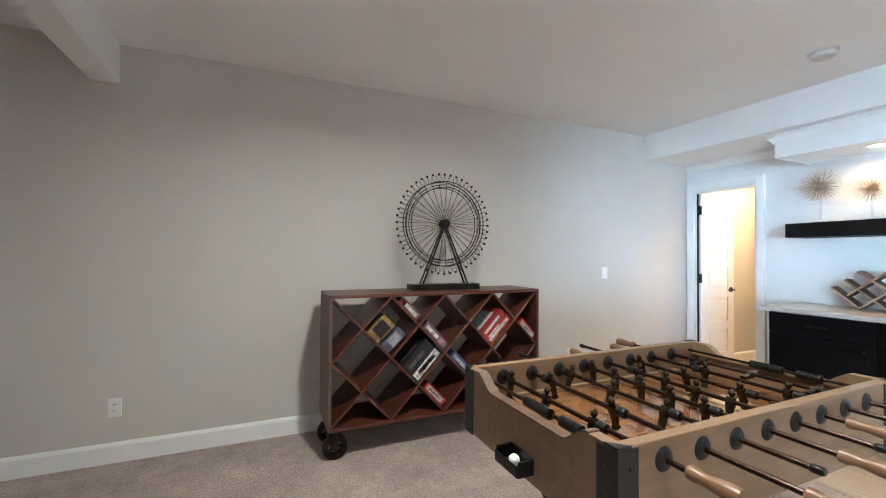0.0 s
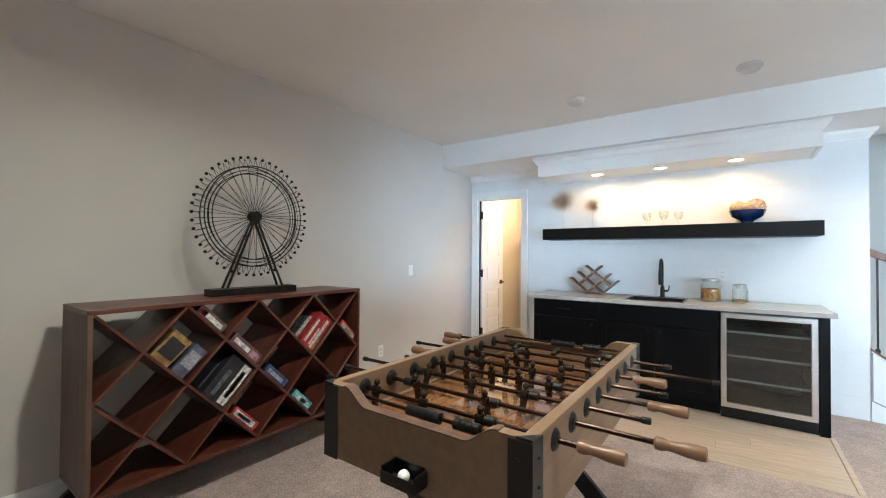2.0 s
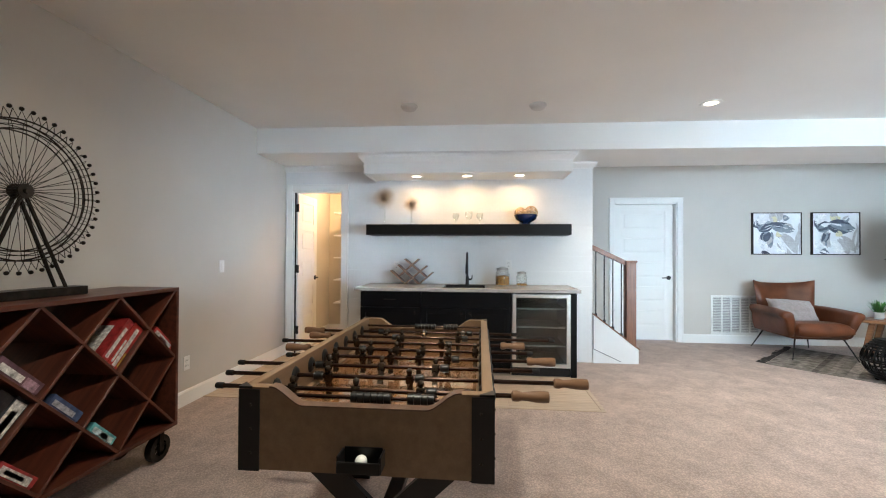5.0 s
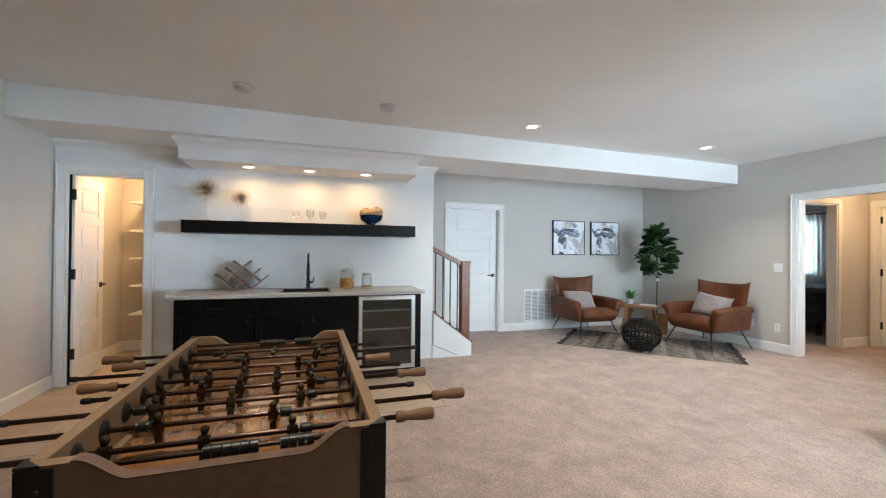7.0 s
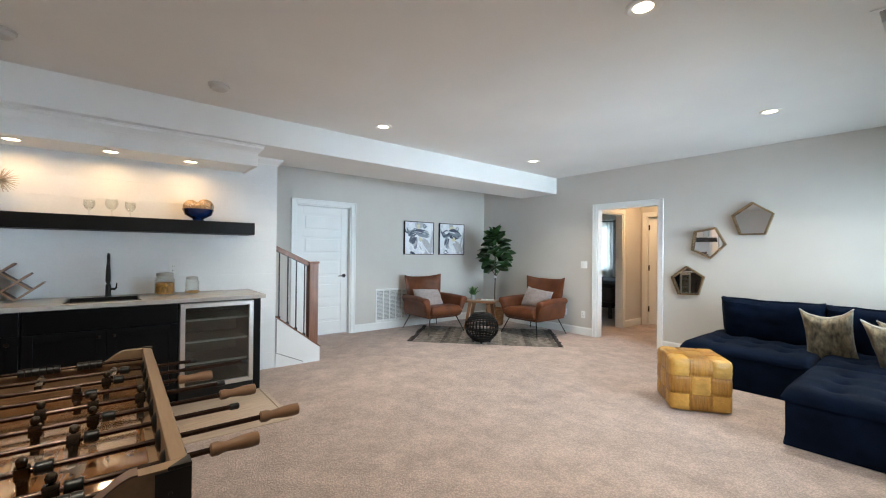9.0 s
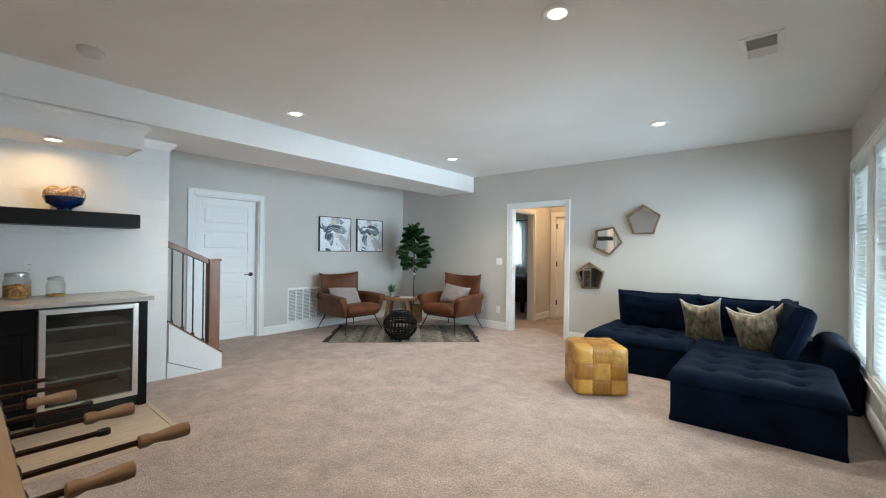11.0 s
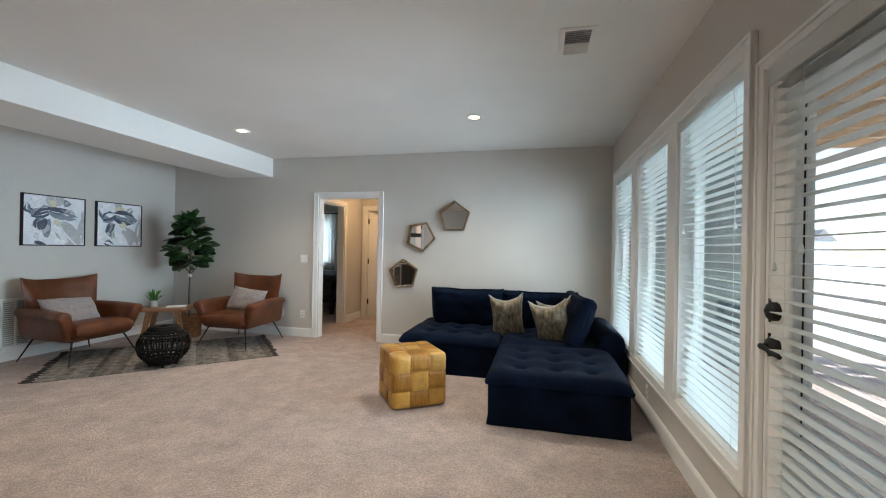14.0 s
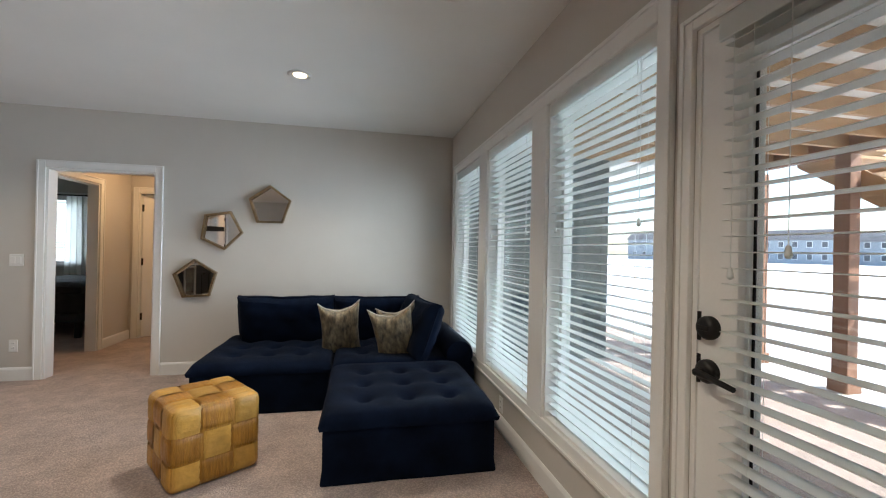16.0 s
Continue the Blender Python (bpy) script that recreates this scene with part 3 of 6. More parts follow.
cb = bmesh.new()
crown(cb, -0.478, NY, BX, 2.358, 0.075, 0.055, 1, 0)
prism(cb, [(-0.478, 2.283), (-0.478, 2.358), (-0.533, 2.358), (-0.533, 2.345), (-0.51, 2.325), (-0.488, 2.30), (-0.486, 2.283)], "x", BX, BX + 0.12)
bmesh.ops.recalc_face_normals(cb, faces=cb.faces)
structure("crown_moulding", cb, M_WHITE, "white crown moulding over the bar wall", "moulding")

hood = thing("light_valance", "white boxed valance with crown moulding and three downlights", "valance")
part("front_board", Box(4.05, 4.075, -0.14, 2.135, 2.155, 2.355, 0.003), M_WHITE, hood)
for y in (-0.14, 2.11):
    part("end_board", Box(4.075, BX, y, y + 0.025, 2.155, 2.355, 0.003), M_WHITE, hood)
part("soffit_board", Box(4.075, BX, -0.115, 2.11, 2.165, 2.185, 0.001), M_WHITE, hood)
hc = bmesh.new()
crown(hc, -0.14, 2.135, 4.05, 2.357, 0.08, 0.05, 1, 1)
for s, y in ((-1, -0.14), (1, 2.135)):
    prism(hc, [(y, 2.277), (y, 2.357), (y + s * 0.05, 2.357), (y + s * 0.05, 2.345), (y + s * 0.03, 2.32), (y + s * 0.008, 2.285)], "x", 4.05, BX)
bmesh.ops.recalc_face_normals(hc, faces=hc.faces)
part("crown", hc, M_WHITE, hood)
for cx, cy in HOOD_LAMPS:
    trim = part("trim_ring", Lathe([(0.058, 2.165), (0.066, 2.160), (0.066, 2.157), (0.052, 2.157), (0.048, 2.163)], 28, Matrix.Translation((cx, cy, 0))), M_OUTLET, hood, smooth=True)
    part("lens", Lathe([(0.0478, 2.160), (0.0478, 2.158)], 24, Matrix.Translation((cx, cy, 0))), M_HOODLED, hood, "glowing warm lens")

solo("floating_shelf", Box(4.247, BX - 0.001, -0.17, 2.16, 1.485, 1.607, 0.004), M_SHELFBLK, "long thick black floating shelf on the shiplap wall", "shelf")

CT = 0.905
FRX = 3.945


def shaker(bm, y0, y1, z0, z1, x=FRX, rail=0.058):
    """A shaker front facing -x."""
    box(bm, x, x + 0.008, y0 + rail, y1 - rail, z0 + rail, z1 - rail)
    for a in ((y0, y0 + rail, z0, z1), (y1 - rail, y1, z0, z1), (y0 + rail, y1 - rail, z0, z0 + rail), (y0 + rail, y1 - rail, z1 - rail, z1)):
        box(bm, x - 0.012, x + 0.008, *a, 0.0015)
    return bm


def cabinet(y0, y1, fronts, label):
    root = thing("base_cabinet", label, "cabinet", group="bar base cabinets")
    part("body", Box(FRX + 0.009, BX - 0.001, y0, y1, 0.10, CT - 0.034, 0.001), M_BLACKCAB, root)
    part("toe_kick", Box(FRX + 0.07, BX - 0.01, y0, y1, 0.0, 0.10), M_BLACKCAB, root)
    for kind, a0, a1, z0, z1, hy in fronts:
        if kind == "drawer":
            f = part("drawer_front", Box(FRX - 0.012, FRX + 0.008, a0, a1, z0, z1, 0.0025), M_BLACKCAB, root)
            if hy is not None:
                bm = Cyl((FRX - 0.04, hy - 0.065, (z0 + z1) / 2), (FRX - 0.04, hy + 0.065, (z0 + z1) / 2), 0.005, seg=10)
                for s in (-0.05, 0.05):
                    cyl(bm, (FRX - 0.04, hy + s, (z0 + z1) / 2), (FRX - 0.01, hy + s, (z0 + z1) / 2), 0.004, seg=8)
                part("handle", bm, M_IRON, f, "dark bar pull")
        else:
            f = part("door", shaker(bmesh.new(), a0, a1, z0, z1), M_BLACKCAB, root)
            bm = Cyl((FRX - 0.012, hy, z1 - 0.05), (FRX - 0.026, hy, z1 - 0.05), 0.006, seg=10)
            bmesh.ops.create_uvsphere(bm, u_segments=14, v_segments=8, radius=0.014, matrix=Matrix.Translation((FRX - 0.032, hy, z1 - 0.05)))
            part("knob", bm, M_IRON, f, "round dark knob", smooth=True)
    return root


cabinet(1.47, 2.13, [("drawer", 1.475, 2.125, 0.70, 0.862, 1.80), ("door", 1.475, 2.125, 0.11, 0.692, 1.53)], "black cabinet with a drawer over a door, in the wet bar")
cabinet(0.515, 1.465, [("drawer", 0.52, 1.46, 0.70, 0.862, None), ("door", 0.52, 0.988, 0.11, 0.692, 0.945), ("door", 0.992, 1.46, 0.11, 0.692, 1.035)], "black sink cabinet with two doors and round knobs")
solo("end_panel", Box(FRX - 0.012, BX - 0.001, -0.155, -0.095, 0.0, CT - 0.034, 0.002), M_BLACKCAB, "black end panel beside the drinks fridge", "panel")

# counter, with an opening for the sink
SKY0, SKY1, SKX0, SKX1 = 0.78, 1.24, 4.02, 4.36
ctop = bmesh.new()
for a in ((3.895, SKX0, -0.19, 2.185), (SKX1, BX - 0.001, -0.19, 2.185), (SKX0, SKX1, -0.19, SKY0), (SKX0, SKX1, SKY1, 2.185)):
    box(ctop, a[0], a[1], a[2], a[3], CT - 0.034, CT)
bmesh.ops.remove_doubles(ctop, verts=ctop.verts, dist=1e-5)
solo("countertop", ctop, M_QUARTZ, "pale stone countertop on the black bar cabinets", "countertop")
sink = bmesh.new()
t = 0.006
box(sink, SKX0 - 0.012, SKX0 + t, SKY0 - 0.012, SKY1 + 0.012, CT - 0.19, CT + 0.004)
box(sink, SKX1 - t, SKX1 + 0.012, SKY0 - 0.012, SKY1 + 0.012, CT - 0.19, CT + 0.004)
box(sink, SKX0 + t, SKX1 - t, SKY0 - 0.012, SKY0 + t, CT - 0.19, CT + 0.004)
box(sink, SKX0 + t, SKX1 - t, SKY1 - t, SKY1 + 0.012, CT - 0.19, CT + 0.004)
box(sink, SKX0 + t, SKX1 - t, SKY0 + t, SKY1 - t, CT - 0.20, CT - 0.18)
solo("sink", sink, M_BLACKMET, "black undermount bar sink set in the countertop", "sink")

# ---- drinks fridge ----
fridge = thing("drinks_fridge", "under-counter drinks fridge with a steel-framed glass door", "fridge")
FY0, FY1 = -0.09, 0.505
fb = bmesh.new()
box(fb, FRX + 0.05, BX - 0.01, FY0, FY0 + 0.03, 0.02, CT - 0.04)
box(fb, FRX + 0.05, BX - 0.01, FY1 - 0.03, FY1, 0.02, CT - 0.04)
box(fb, BX - 0.04, BX - 0.01, FY0 + 0.03, FY1 - 0.03, 0.02, CT - 0.04)
box(fb, FRX + 0.05, BX - 0.04, FY0 + 0.03, FY1 - 0.03, CT - 0.07, CT - 0.04)
box(fb, FRX + 0.05, BX - 0.04, FY0 + 0.03, FY1 - 0.03, 0.02, 0.12)
part("body", fb, mat("fridge_liner", (0.085, 0.095, 0.095), 0.4), fridge)
part("vent_grille", Box(FRX, FRX + 0.05, FY0, FY1, 0.02, 0.095, 0.003), M_BLKPLAST, fridge, "black vent grille")
fd = bmesh.new()
FW = 0.038
for a in ((FY0 + 0.003, FY0 + 0.003 + FW, 0.10, 0.855), (FY1 - 0.003 - FW, FY1 - 0.003, 0.10, 0.855), (FY0 + 0.003 + FW, FY1 - 0.003 - FW, 0.10, 0.10 + FW), (FY0 + 0.003 + FW, FY1 - 0.003 - FW, 0.855 - FW, 0.855)):
    box(fd, FRX - 0.035, FRX + 0.01, *a, 0.002)
fdoor = part("door", fd, M_STEEL, fridge, "brushed steel door frame")
part("pane", Box(FRX - 0.018, FRX - 0.010, FY0 + 0.03, FY1 - 0.03, 0.13, 0.83), M_DARKGLASS, fdoor)
M_SHTRIM = mat("bright_shelf_trim", (0.86, 0.87, 0.87), 0.35, 0.2, 10, 0.02, 90, 0.0)
M_FSHELF = mat("smoked_shelf", (0.12, 0.13, 0.13), 0.3, 0, 8, 0.04, 90, 0.0)
for i in range(3):
    z = 0.30 + i * 0.195
    sh = part("shelf", Box(FRX + 0.060, BX - 0.06, FY0 + 0.035, FY1 - 0.035, z + 0.002, z + 0.008), M_FSHELF, fridge, "smoked glass shelf")
    part("shelf_trim", Box(FRX + 0.050, FRX + 0.060, FY0 + 0.035, FY1 - 0.035, z - 0.004, z + 0.014, 0.002), M_SHTRIM, sh, "bright metal shelf front")
part("kick_plate", Box(FRX + 0.02, FRX + 0.05, FY0, FY1, 0.0, 0.018), M_BLKPLAST, fridge)
part("top_bar", Box(FRX - 0.040, FRX - 0.035, FY0 + 0.05, FY1 - 0.05, 0.822, 0.846, 0.002), M_STEEL, fdoor, "recessed steel grip")

# faucet
faucet = thing("faucet", "matte black gooseneck bar faucet on the countertop", "faucet", pose(4.44, 0.99, CT))
part("base", Lathe([(0.027, 0), (0.027, 0.006), (0.021, 0.012), (0.019, 0.10), (0.015, 0.11)], 20), M_BLACKMET, faucet, smooth=True)
neck = [(0, 0, 0.08)] + [(0, 0, 0.10 + 0.04 * i) for i in range(5)] + [(-0.075 + 0.075 * math.cos(a), 0, 0.29 + 0.085 * math.sin(a)) for a in [math.pi * k / 10 for k in range(11)]]
part("neck", Tube(neck, 0.011, 12), M_BLACKMET, faucet, smooth=True)
part("spray_head", Lathe([(0.014, 0.13), (0.018, 0.15), (0.016, 0.24), (0.012, 0.29)], 16, Matrix.Translation((-0.15, 0, 0))), M_BLACKMET, faucet, smooth=True)
hb = Cyl((0, -0.015, 0.065), (0, -0.05, 0.065), 0.011, seg=12)
tube(hb, [(0, -0.045, 0.065), (0, -0.055, 0.075), (0, -0.058, 0.12)], [0.008, 0.007, 0.005], 8)
part("lever", hb, M_BLACKMET, faucet, smooth=True)

# wine rack: crossed dark slats with pale edges
rack = thing("wine_rack", "small lattice wine rack of crossed dark wooden slats on the countertop", "wine rack", pose(4.395, 1.635, CT))
M_RACKDK = wood("charred_slat", (0.085, 0.048, 0.032), (0.04, 0.024, 0.017), 0.5, 5, 0)
M_RACKEDGE = wood("pale_slat_edge", (0.36, 0.24, 0.16), (0.26, 0.17, 0.11), 0.5, 5, 0)
for i, (ua, za, ub, zb) in enumerate(((-0.173, 0.155, 0.0, 0.0), (-0.088, 0.222, 0.163, 0.0), (-0.006, 0.29, 0.255, 0.075), (0.0, 0.0, 0.25, 0.21), (0.163, 0.0, 0.326, 0.137), (-0.071, 0.094, 0.157, 0.29))):
    dv = Vector((0, -(ub - ua), zb - za))
    mid = Vector((0, 0.08 - (ua + ub) / 2, (za + zb) / 2 + 0.010))
    d_ = 0.058 if i < 3 else 0.0565
    m = Matrix.Translation(mid) @ dv.to_track_quat("Y", "X").to_matrix().to_4x4()
    sl = part("slat", Box(-0.0075, 0.0075, -dv.length / 2, dv.length / 2, -d_, d_, 0.001, seg=1), M_RACKDK, rack, m=m)
    part("edge", Box(-d_ - 0.001, -d_, -0.0074, 0.0074, -dv.length / 2, dv.length / 2), M_RACKEDGE, sl, "pale front edge", m=Matrix(((0, 1, 0, 0), (0, 0, 1, 0), (1, 0, 0, 0), (0, 0, 0, 1))))


M_LID = mat("dull_steel_lid", (0.50, 0.49, 0.47), 0.35, 0.9, 10, 0.05, 90, 0.01)


def jar(x, y, h, r, fill, group="jars on the bar"):
    root = thing("storage_jar", "clear glass jar of dry pasta with a steel lid" if fill > 0.2 else "clear glass jar with a steel lid, nearly empty", "jar", pose(x, y, CT), group)
    part("jar_body", Lathe([(r * 0.9, 0.001), (r, 0.012), (r, h * 0.66), (r * 0.82, h * 0.78), (r * 0.82, h * 0.84), (r * 0.80, h * 0.84), (r * 0.80, h * 0.78), (r * 0.96, h * 0.65), (r * 0.96, 0.014), (r * 0.86, 0.005)], 28), M_JAR, root, smooth=True)
    part("lid", Lathe([(r * 0.84, h * 0.85), (r * 0.86, h * 0.88), (r * 0.80, h * 0.96), (r * 0.3, h)], 28), M_LID, root, "steel screw lid", smooth=True)
    part("clamp", Tube([(r * 0.86 * math.cos(a), r * 0.86 * math.sin(a), h * 0.80) for a in [2 * math.pi * k / 24 for k in range(24)]], 0.002, 6, True), M_STEEL, root, smooth=True)
    if fill:
        part("pasta", Lathe([(r * 0.9, 0.014), (r * 0.94, 0.03), (r * 0.94, h * fill), (r * 0.5, h * fill + 0.008)], 24), M_PASTA, root, smooth=True)
    return root


jar(4.31, 0.585, 0.215, 0.080, 0.52)
jar(4.30, 0.37, 0.17, 0.060, 0.08)

# things on the floating shelf
SHZ = 1.607


def starburst(x, y, h, r, n, seed):
    root = thing("starburst_ornament", "spiky metal starburst ornament on a clear stand, on the floating shelf", "ornament", pose(x, y, SHZ), "starburst ornaments")
    rng = random.Random(seed)
    part("stand", Lathe([(0.04, 0), (0.04, 0.012), (0.008, 0.018), (0.006, h - 0.02)], 16), M_JAR, root, "clear acrylic stand", smooth=True)
    bm = bmesh.new()
    bmesh.ops.create_icosphere(bm, subdivisions=2, radius=0.02, matrix=Matrix.Translation((0, 0, h)))
    g = math.pi * (3 - math.sqrt(5))
    for i in range(n):
        z = 1 - 2 * (i + 0.5) / n
        q = math.sqrt(1 - z * z)
        d = Vector((q * math.cos(g * i), q * math.sin(g * i), z))
        cyl(bm, Vector((0, 0, h)) + d * 0.015, Vector((0, 0, h)) + d * r * rng.uniform(0.82, 1.0), 0.0028, 0.0010, 5)
    part("spiky_head", bm, M_SILVERSPIKE, root)


starburst(4.40, 1.975, 0.32, 0.152, 170, 1)
starburst(4.40, 1.655, 0.25, 0.118, 120, 2)
bowl = thing("bowl", "glossy cobalt blue footed bowl on the floating shelf", "bowl", pose(4.40, 0.315, SHZ))
part("bowl_body", Lathe([(0.05, 0.0), (0.055, 0.006), (0.045, 0.02), (0.06, 0.03), (0.115, 0.06), (0.137, 0.115), (0.132, 0.117), (0.108, 0.066), (0.05, 0.04)], 32), M_BLUE, bowl, smooth=True)
for i, (bx, by, bz, br) in enumerate([(0.0, 0.06, 0.135, 0.068), (0.01, -0.06, 0.145, 0.075), (-0.05, 0.0, 0.12, 0.06)]):
    rng = random.Random(i + 5)
    bm = bmesh.new()
    for k in range(16):
        ax = Vector((rng.gauss(0, 1), rng.gauss(0, 1), rng.gauss(0, 1))).normalized()
        u = ax.orthogonal().normalized()
        w = ax.cross(u)
        tube(bm, [br * (math.cos(a) * u + math.sin(a) * w) for a in [2 * math.pi * q / 18 for q in range(18)]], 0.0035, 4, True)
    solo("twig_ball", bm, M_TWIG, "pale woven twig ball lying in the blue bowl", "ornament", pose(4.40 + bx, 0.315 + by, SHZ + bz), "twig balls")
for y, sc in ((1.125, 1.0), (0.975, 1.12), (0.845, 1.0)):
    g = thing("stemless_glass", "clear stemmed drinking glass on the floating shelf", "glass", pose(4.40, y, SHZ), "glasses on the shelf")
    part("glass_body", Lathe([(0.033 * sc, 0), (0.033 * sc, 0.003), (0.006, 0.01), (0.005, 0.05 * sc), (0.03 * sc, 0.07 * sc), (0.042 * sc, 0.10 * sc), (0.038 * sc, 0.14 * sc), (0.036 * sc, 0.14 * sc), (0.039 * sc, 0.10 * sc), (0.02 * sc, 0.068 * sc)], 24), M_JAR, g, smooth=True)


def plate(name, m, kind, label):
    """A wall plate in local xz, facing -y."""
    root = thing(name, label, "switch" if kind != "outlet" else "outlet", m)
    w = 0.115 if kind == "double" else 0.072
    part("cover", Box(-w / 2, w / 2, -0.006, 0, -0.058, 0.058, 0.003), M_OUTLET, root)
    if kind == "outlet":
        for z in (-0.021, 0.021):
            s = part("socket", Lathe([(0.017, 0), (0.017, 0.003)], 18, pose(0, -0.006, z, 90)), M_OUTLET, root)
            bm = Box(-0.008, -0.005, -0.0098, -0.0088, z - 0.004, z + 0.007)
            box(bm, 0.005, 0.008, -0.0098, -0.0088, z - 0.004, z + 0.006)
            part("slot", bm, M_BLKPLAST, s)
    else:
        for x in ((-0.023, 0.023) if kind == "double" else (0,)):
            part("rocker", Box(x - 0.016, x + 0.016, -0.010, -0.005, -0.033, 0.033, 0.002), M_OUTLET, root)
    return root


plate("light_switch", pose(3.29, NY, 1.14), "switch", "white rocker light switch on the greige wall")
plate("wall_outlet", pose(-0.78, NY, 0.34), "outlet", "white wall outlet on the greige wall")
plate("wall_outlet", pose(2.84, NY, 0.345), "outlet", "white wall outlet on the greige wall")
plate("light_switch", pose(3.51, SY, 1.145, 0, 0, 180), "double", "white double rocker switch beside the cased opening")
plate("wall_outlet", pose(3.52, SY, 0.33, 0, 0, 180), "outlet", "white wall outlet beside the cased opening")
plate("wall_outlet", pose(BX, 1.86, 1.12, 0, 0, -90), "outlet", "white outlet on the shiplap above the counter")
plate("wall_outlet", pose(WX, -3.25, 0.20, 0, 0, 90), "outlet", "white wall outlet low under the windows")
plate("wall_outlet", pose(BX, 0.50, 1.14, 0, 0, -90), "outlet", "white outlet on the shiplap above the counter")

# ---- stair foot ----
KX0, KX1 = 4.548, 4.68
kw = Prism([(-0.4785, 0.0), (-0.995, 0.0), (-0.995, 0.165), (-0.4785, 0.565)], "x", KX0, KX1)
structure("stair_kneewall", kw, M_SHIP, "white panelled stair side with a sloping top", "stair side")
structure("stair_skirt_cap", Prism([(-0.4785, 0.566), (-1.0, 0.166), (-1.008, 0.176), (-0.4785, 0.586)], "x", KX0 - 0.006, KX1), M_STAIRWOOD, "dark stained cap on the stair side", "trim")
# Shadow in the panel gaps, put in as thin grey strips.
tb = bmesh.new()
prism(tb, [(-0.485, 0.16), (-0.79, 0.02), (-0.797, 0.026), (-0.485, 0.17)], "x", KX0 - 0.005, KX0)
box(tb, KX0 - 0.005, KX0, -0.489, -0.481, 0.16, 0.55)
structure("stair_seam_shadow", tb, mat("seam_shadow_grey", (0.27, 0.27, 0.28), 0.6, 0, 6, 0.05, 80, 0.0), "thin grey strips painted as the shadow in the stair side's panel seam", "trim")
rail = thing("stair_railing", "stained wood stair rail with newel and thin black iron balusters", "stair railing")
RX = 4.615
nw = Box(RX - 0.055, RX + 0.055, -0.975, -0.865, 0.17, 1.175, 0.004)
part("newel_post", nw, M_STAIRWOOD, rail)
part("newel_cap", Box(RX - 0.065, RX + 0.065, -0.985, -0.855, 1.175, 1.20, 0.006), M_STAIRWOOD, rail)
hr = Prism([(-0.44, 1.345), (-0.44, 1.405), (-0.87, 1.20), (-0.87, 1.14)], "x", RX - 0.032, RX + 0.032)
bmesh.ops.bevel(hr, geom=list(hr.edges), offset=0.008, segments=2, affect="EDGES")
part("handrail", hr, M_STAIRWOOD, rail)
for i in range(4):
    y = -0.53 - i * 0.098
    zb = 0.586 + (y + 0.4785) * (0.41 / 0.53) + 0.004
    zt = 1.35 + (y + 0.44) * (0.205 / 0.43)
    b = part("baluster", Box(RX - 0.006, RX + 0.006, y - 0.006, y + 0.006, zb, zt), M_BLACKMET, rail)
    part("shoe", Box(RX - 0.014, RX + 0.014, y - 0.014, y + 0.014, zb - 0.01, zb + 0.022, 0.003), M_BLACKMET, b)
stairs = thing("stairs", "carpeted steps behind the stair side", "stairs", kind="structure")
for i in range(9):
    y1 = -0.98 + i * 0.26
    part("step", Box(KX1, EX, y1, y1 + 0.27, 0 if i == 0 else (i - 0.5) * 0.185, (i + 1) * 0.185, 0.01), M_CARPET, stairs)

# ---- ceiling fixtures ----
# The fixture at y > 0 is unseen and houses the added fill can.
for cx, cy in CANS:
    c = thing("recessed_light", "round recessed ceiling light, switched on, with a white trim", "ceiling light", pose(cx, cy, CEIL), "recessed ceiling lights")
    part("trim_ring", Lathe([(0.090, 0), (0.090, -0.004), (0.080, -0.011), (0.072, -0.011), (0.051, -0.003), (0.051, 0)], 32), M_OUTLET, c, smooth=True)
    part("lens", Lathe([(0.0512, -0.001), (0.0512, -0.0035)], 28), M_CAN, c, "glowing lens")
for cx, cy in ((3.334, 1.498), (3.392, 0.32)):
    c = thing("smoke_detector", "round white detector on the ceiling", "smoke detector", pose(cx, cy, CEIL), "ceiling detectors")
    part("base", Lathe([(0.078, 0), (0.078, -0.012), (0.072, -0.014)], 32), M_DETECT, c, smooth=True)
    part("cover", Lathe([(0.068, -0.014), (0.064, -0.034), (0.052, -0.042), (0.02, -0.044)], 32), M_DETECT, c, smooth=True)
reg = thing("ceiling_register", "white louvred air register in the ceiling", "air vent", pose(-0.065, -2.35, CEIL))
rb = bmesh.new()
for a in ((-0.11, 0.11, -0.175, -0.14), (-0.11, 0.11, 0.14, 0.175), (-0.11, -0.075, -0.14, 0.14), (0.075, 0.11, -0.14, 0.14)):
    box(rb, a[0], a[1], a[2], a[3], -0.006, 0, 0.002)
part("frame", rb, M_OUTLET, reg)
part("backing", Box(-0.075, 0.075, -0.14, 0.14, -0.0015, 0), mat("duct_grey", (0.18, 0.18, 0.18), 0.6), reg)
for k in range(13):
    y = -0.13 + k * 0.0217
    part("louvre", Box(-0.075, 0.075, -0.009, 0.009, -0.0006, 0.0006, m=pose(0, y, -0.007, 50 if k < 6 else -50)), M_OUTLET, reg)
grille = thing("return_grille", "white return-air grille low on the greige wall", "air vent", pose(EX, -2.82, 0.41, 0, 0, -90))
gb = bmesh.new()
for a in ((-0.335, -0.31, -0.28, 0.28), (0.31, 0.335, -0.28, 0.28), (-0.31, 0.31, -0.28, -0.25), (-0.31, 0.31, 0.25, 0.28), (-0.195, -0.175, -0.25, 0.25), (-0.07, -0.05, -0.25, 0.25), (0.055, 0.075, -0.25, 0.25), (0.18, 0.20, -0.25, 0.25)):
    box(gb, a[0], a[1], -0.012, 0, a[2], a[3], 0.002)
part("frame", gb, M_OUTLET, grille)
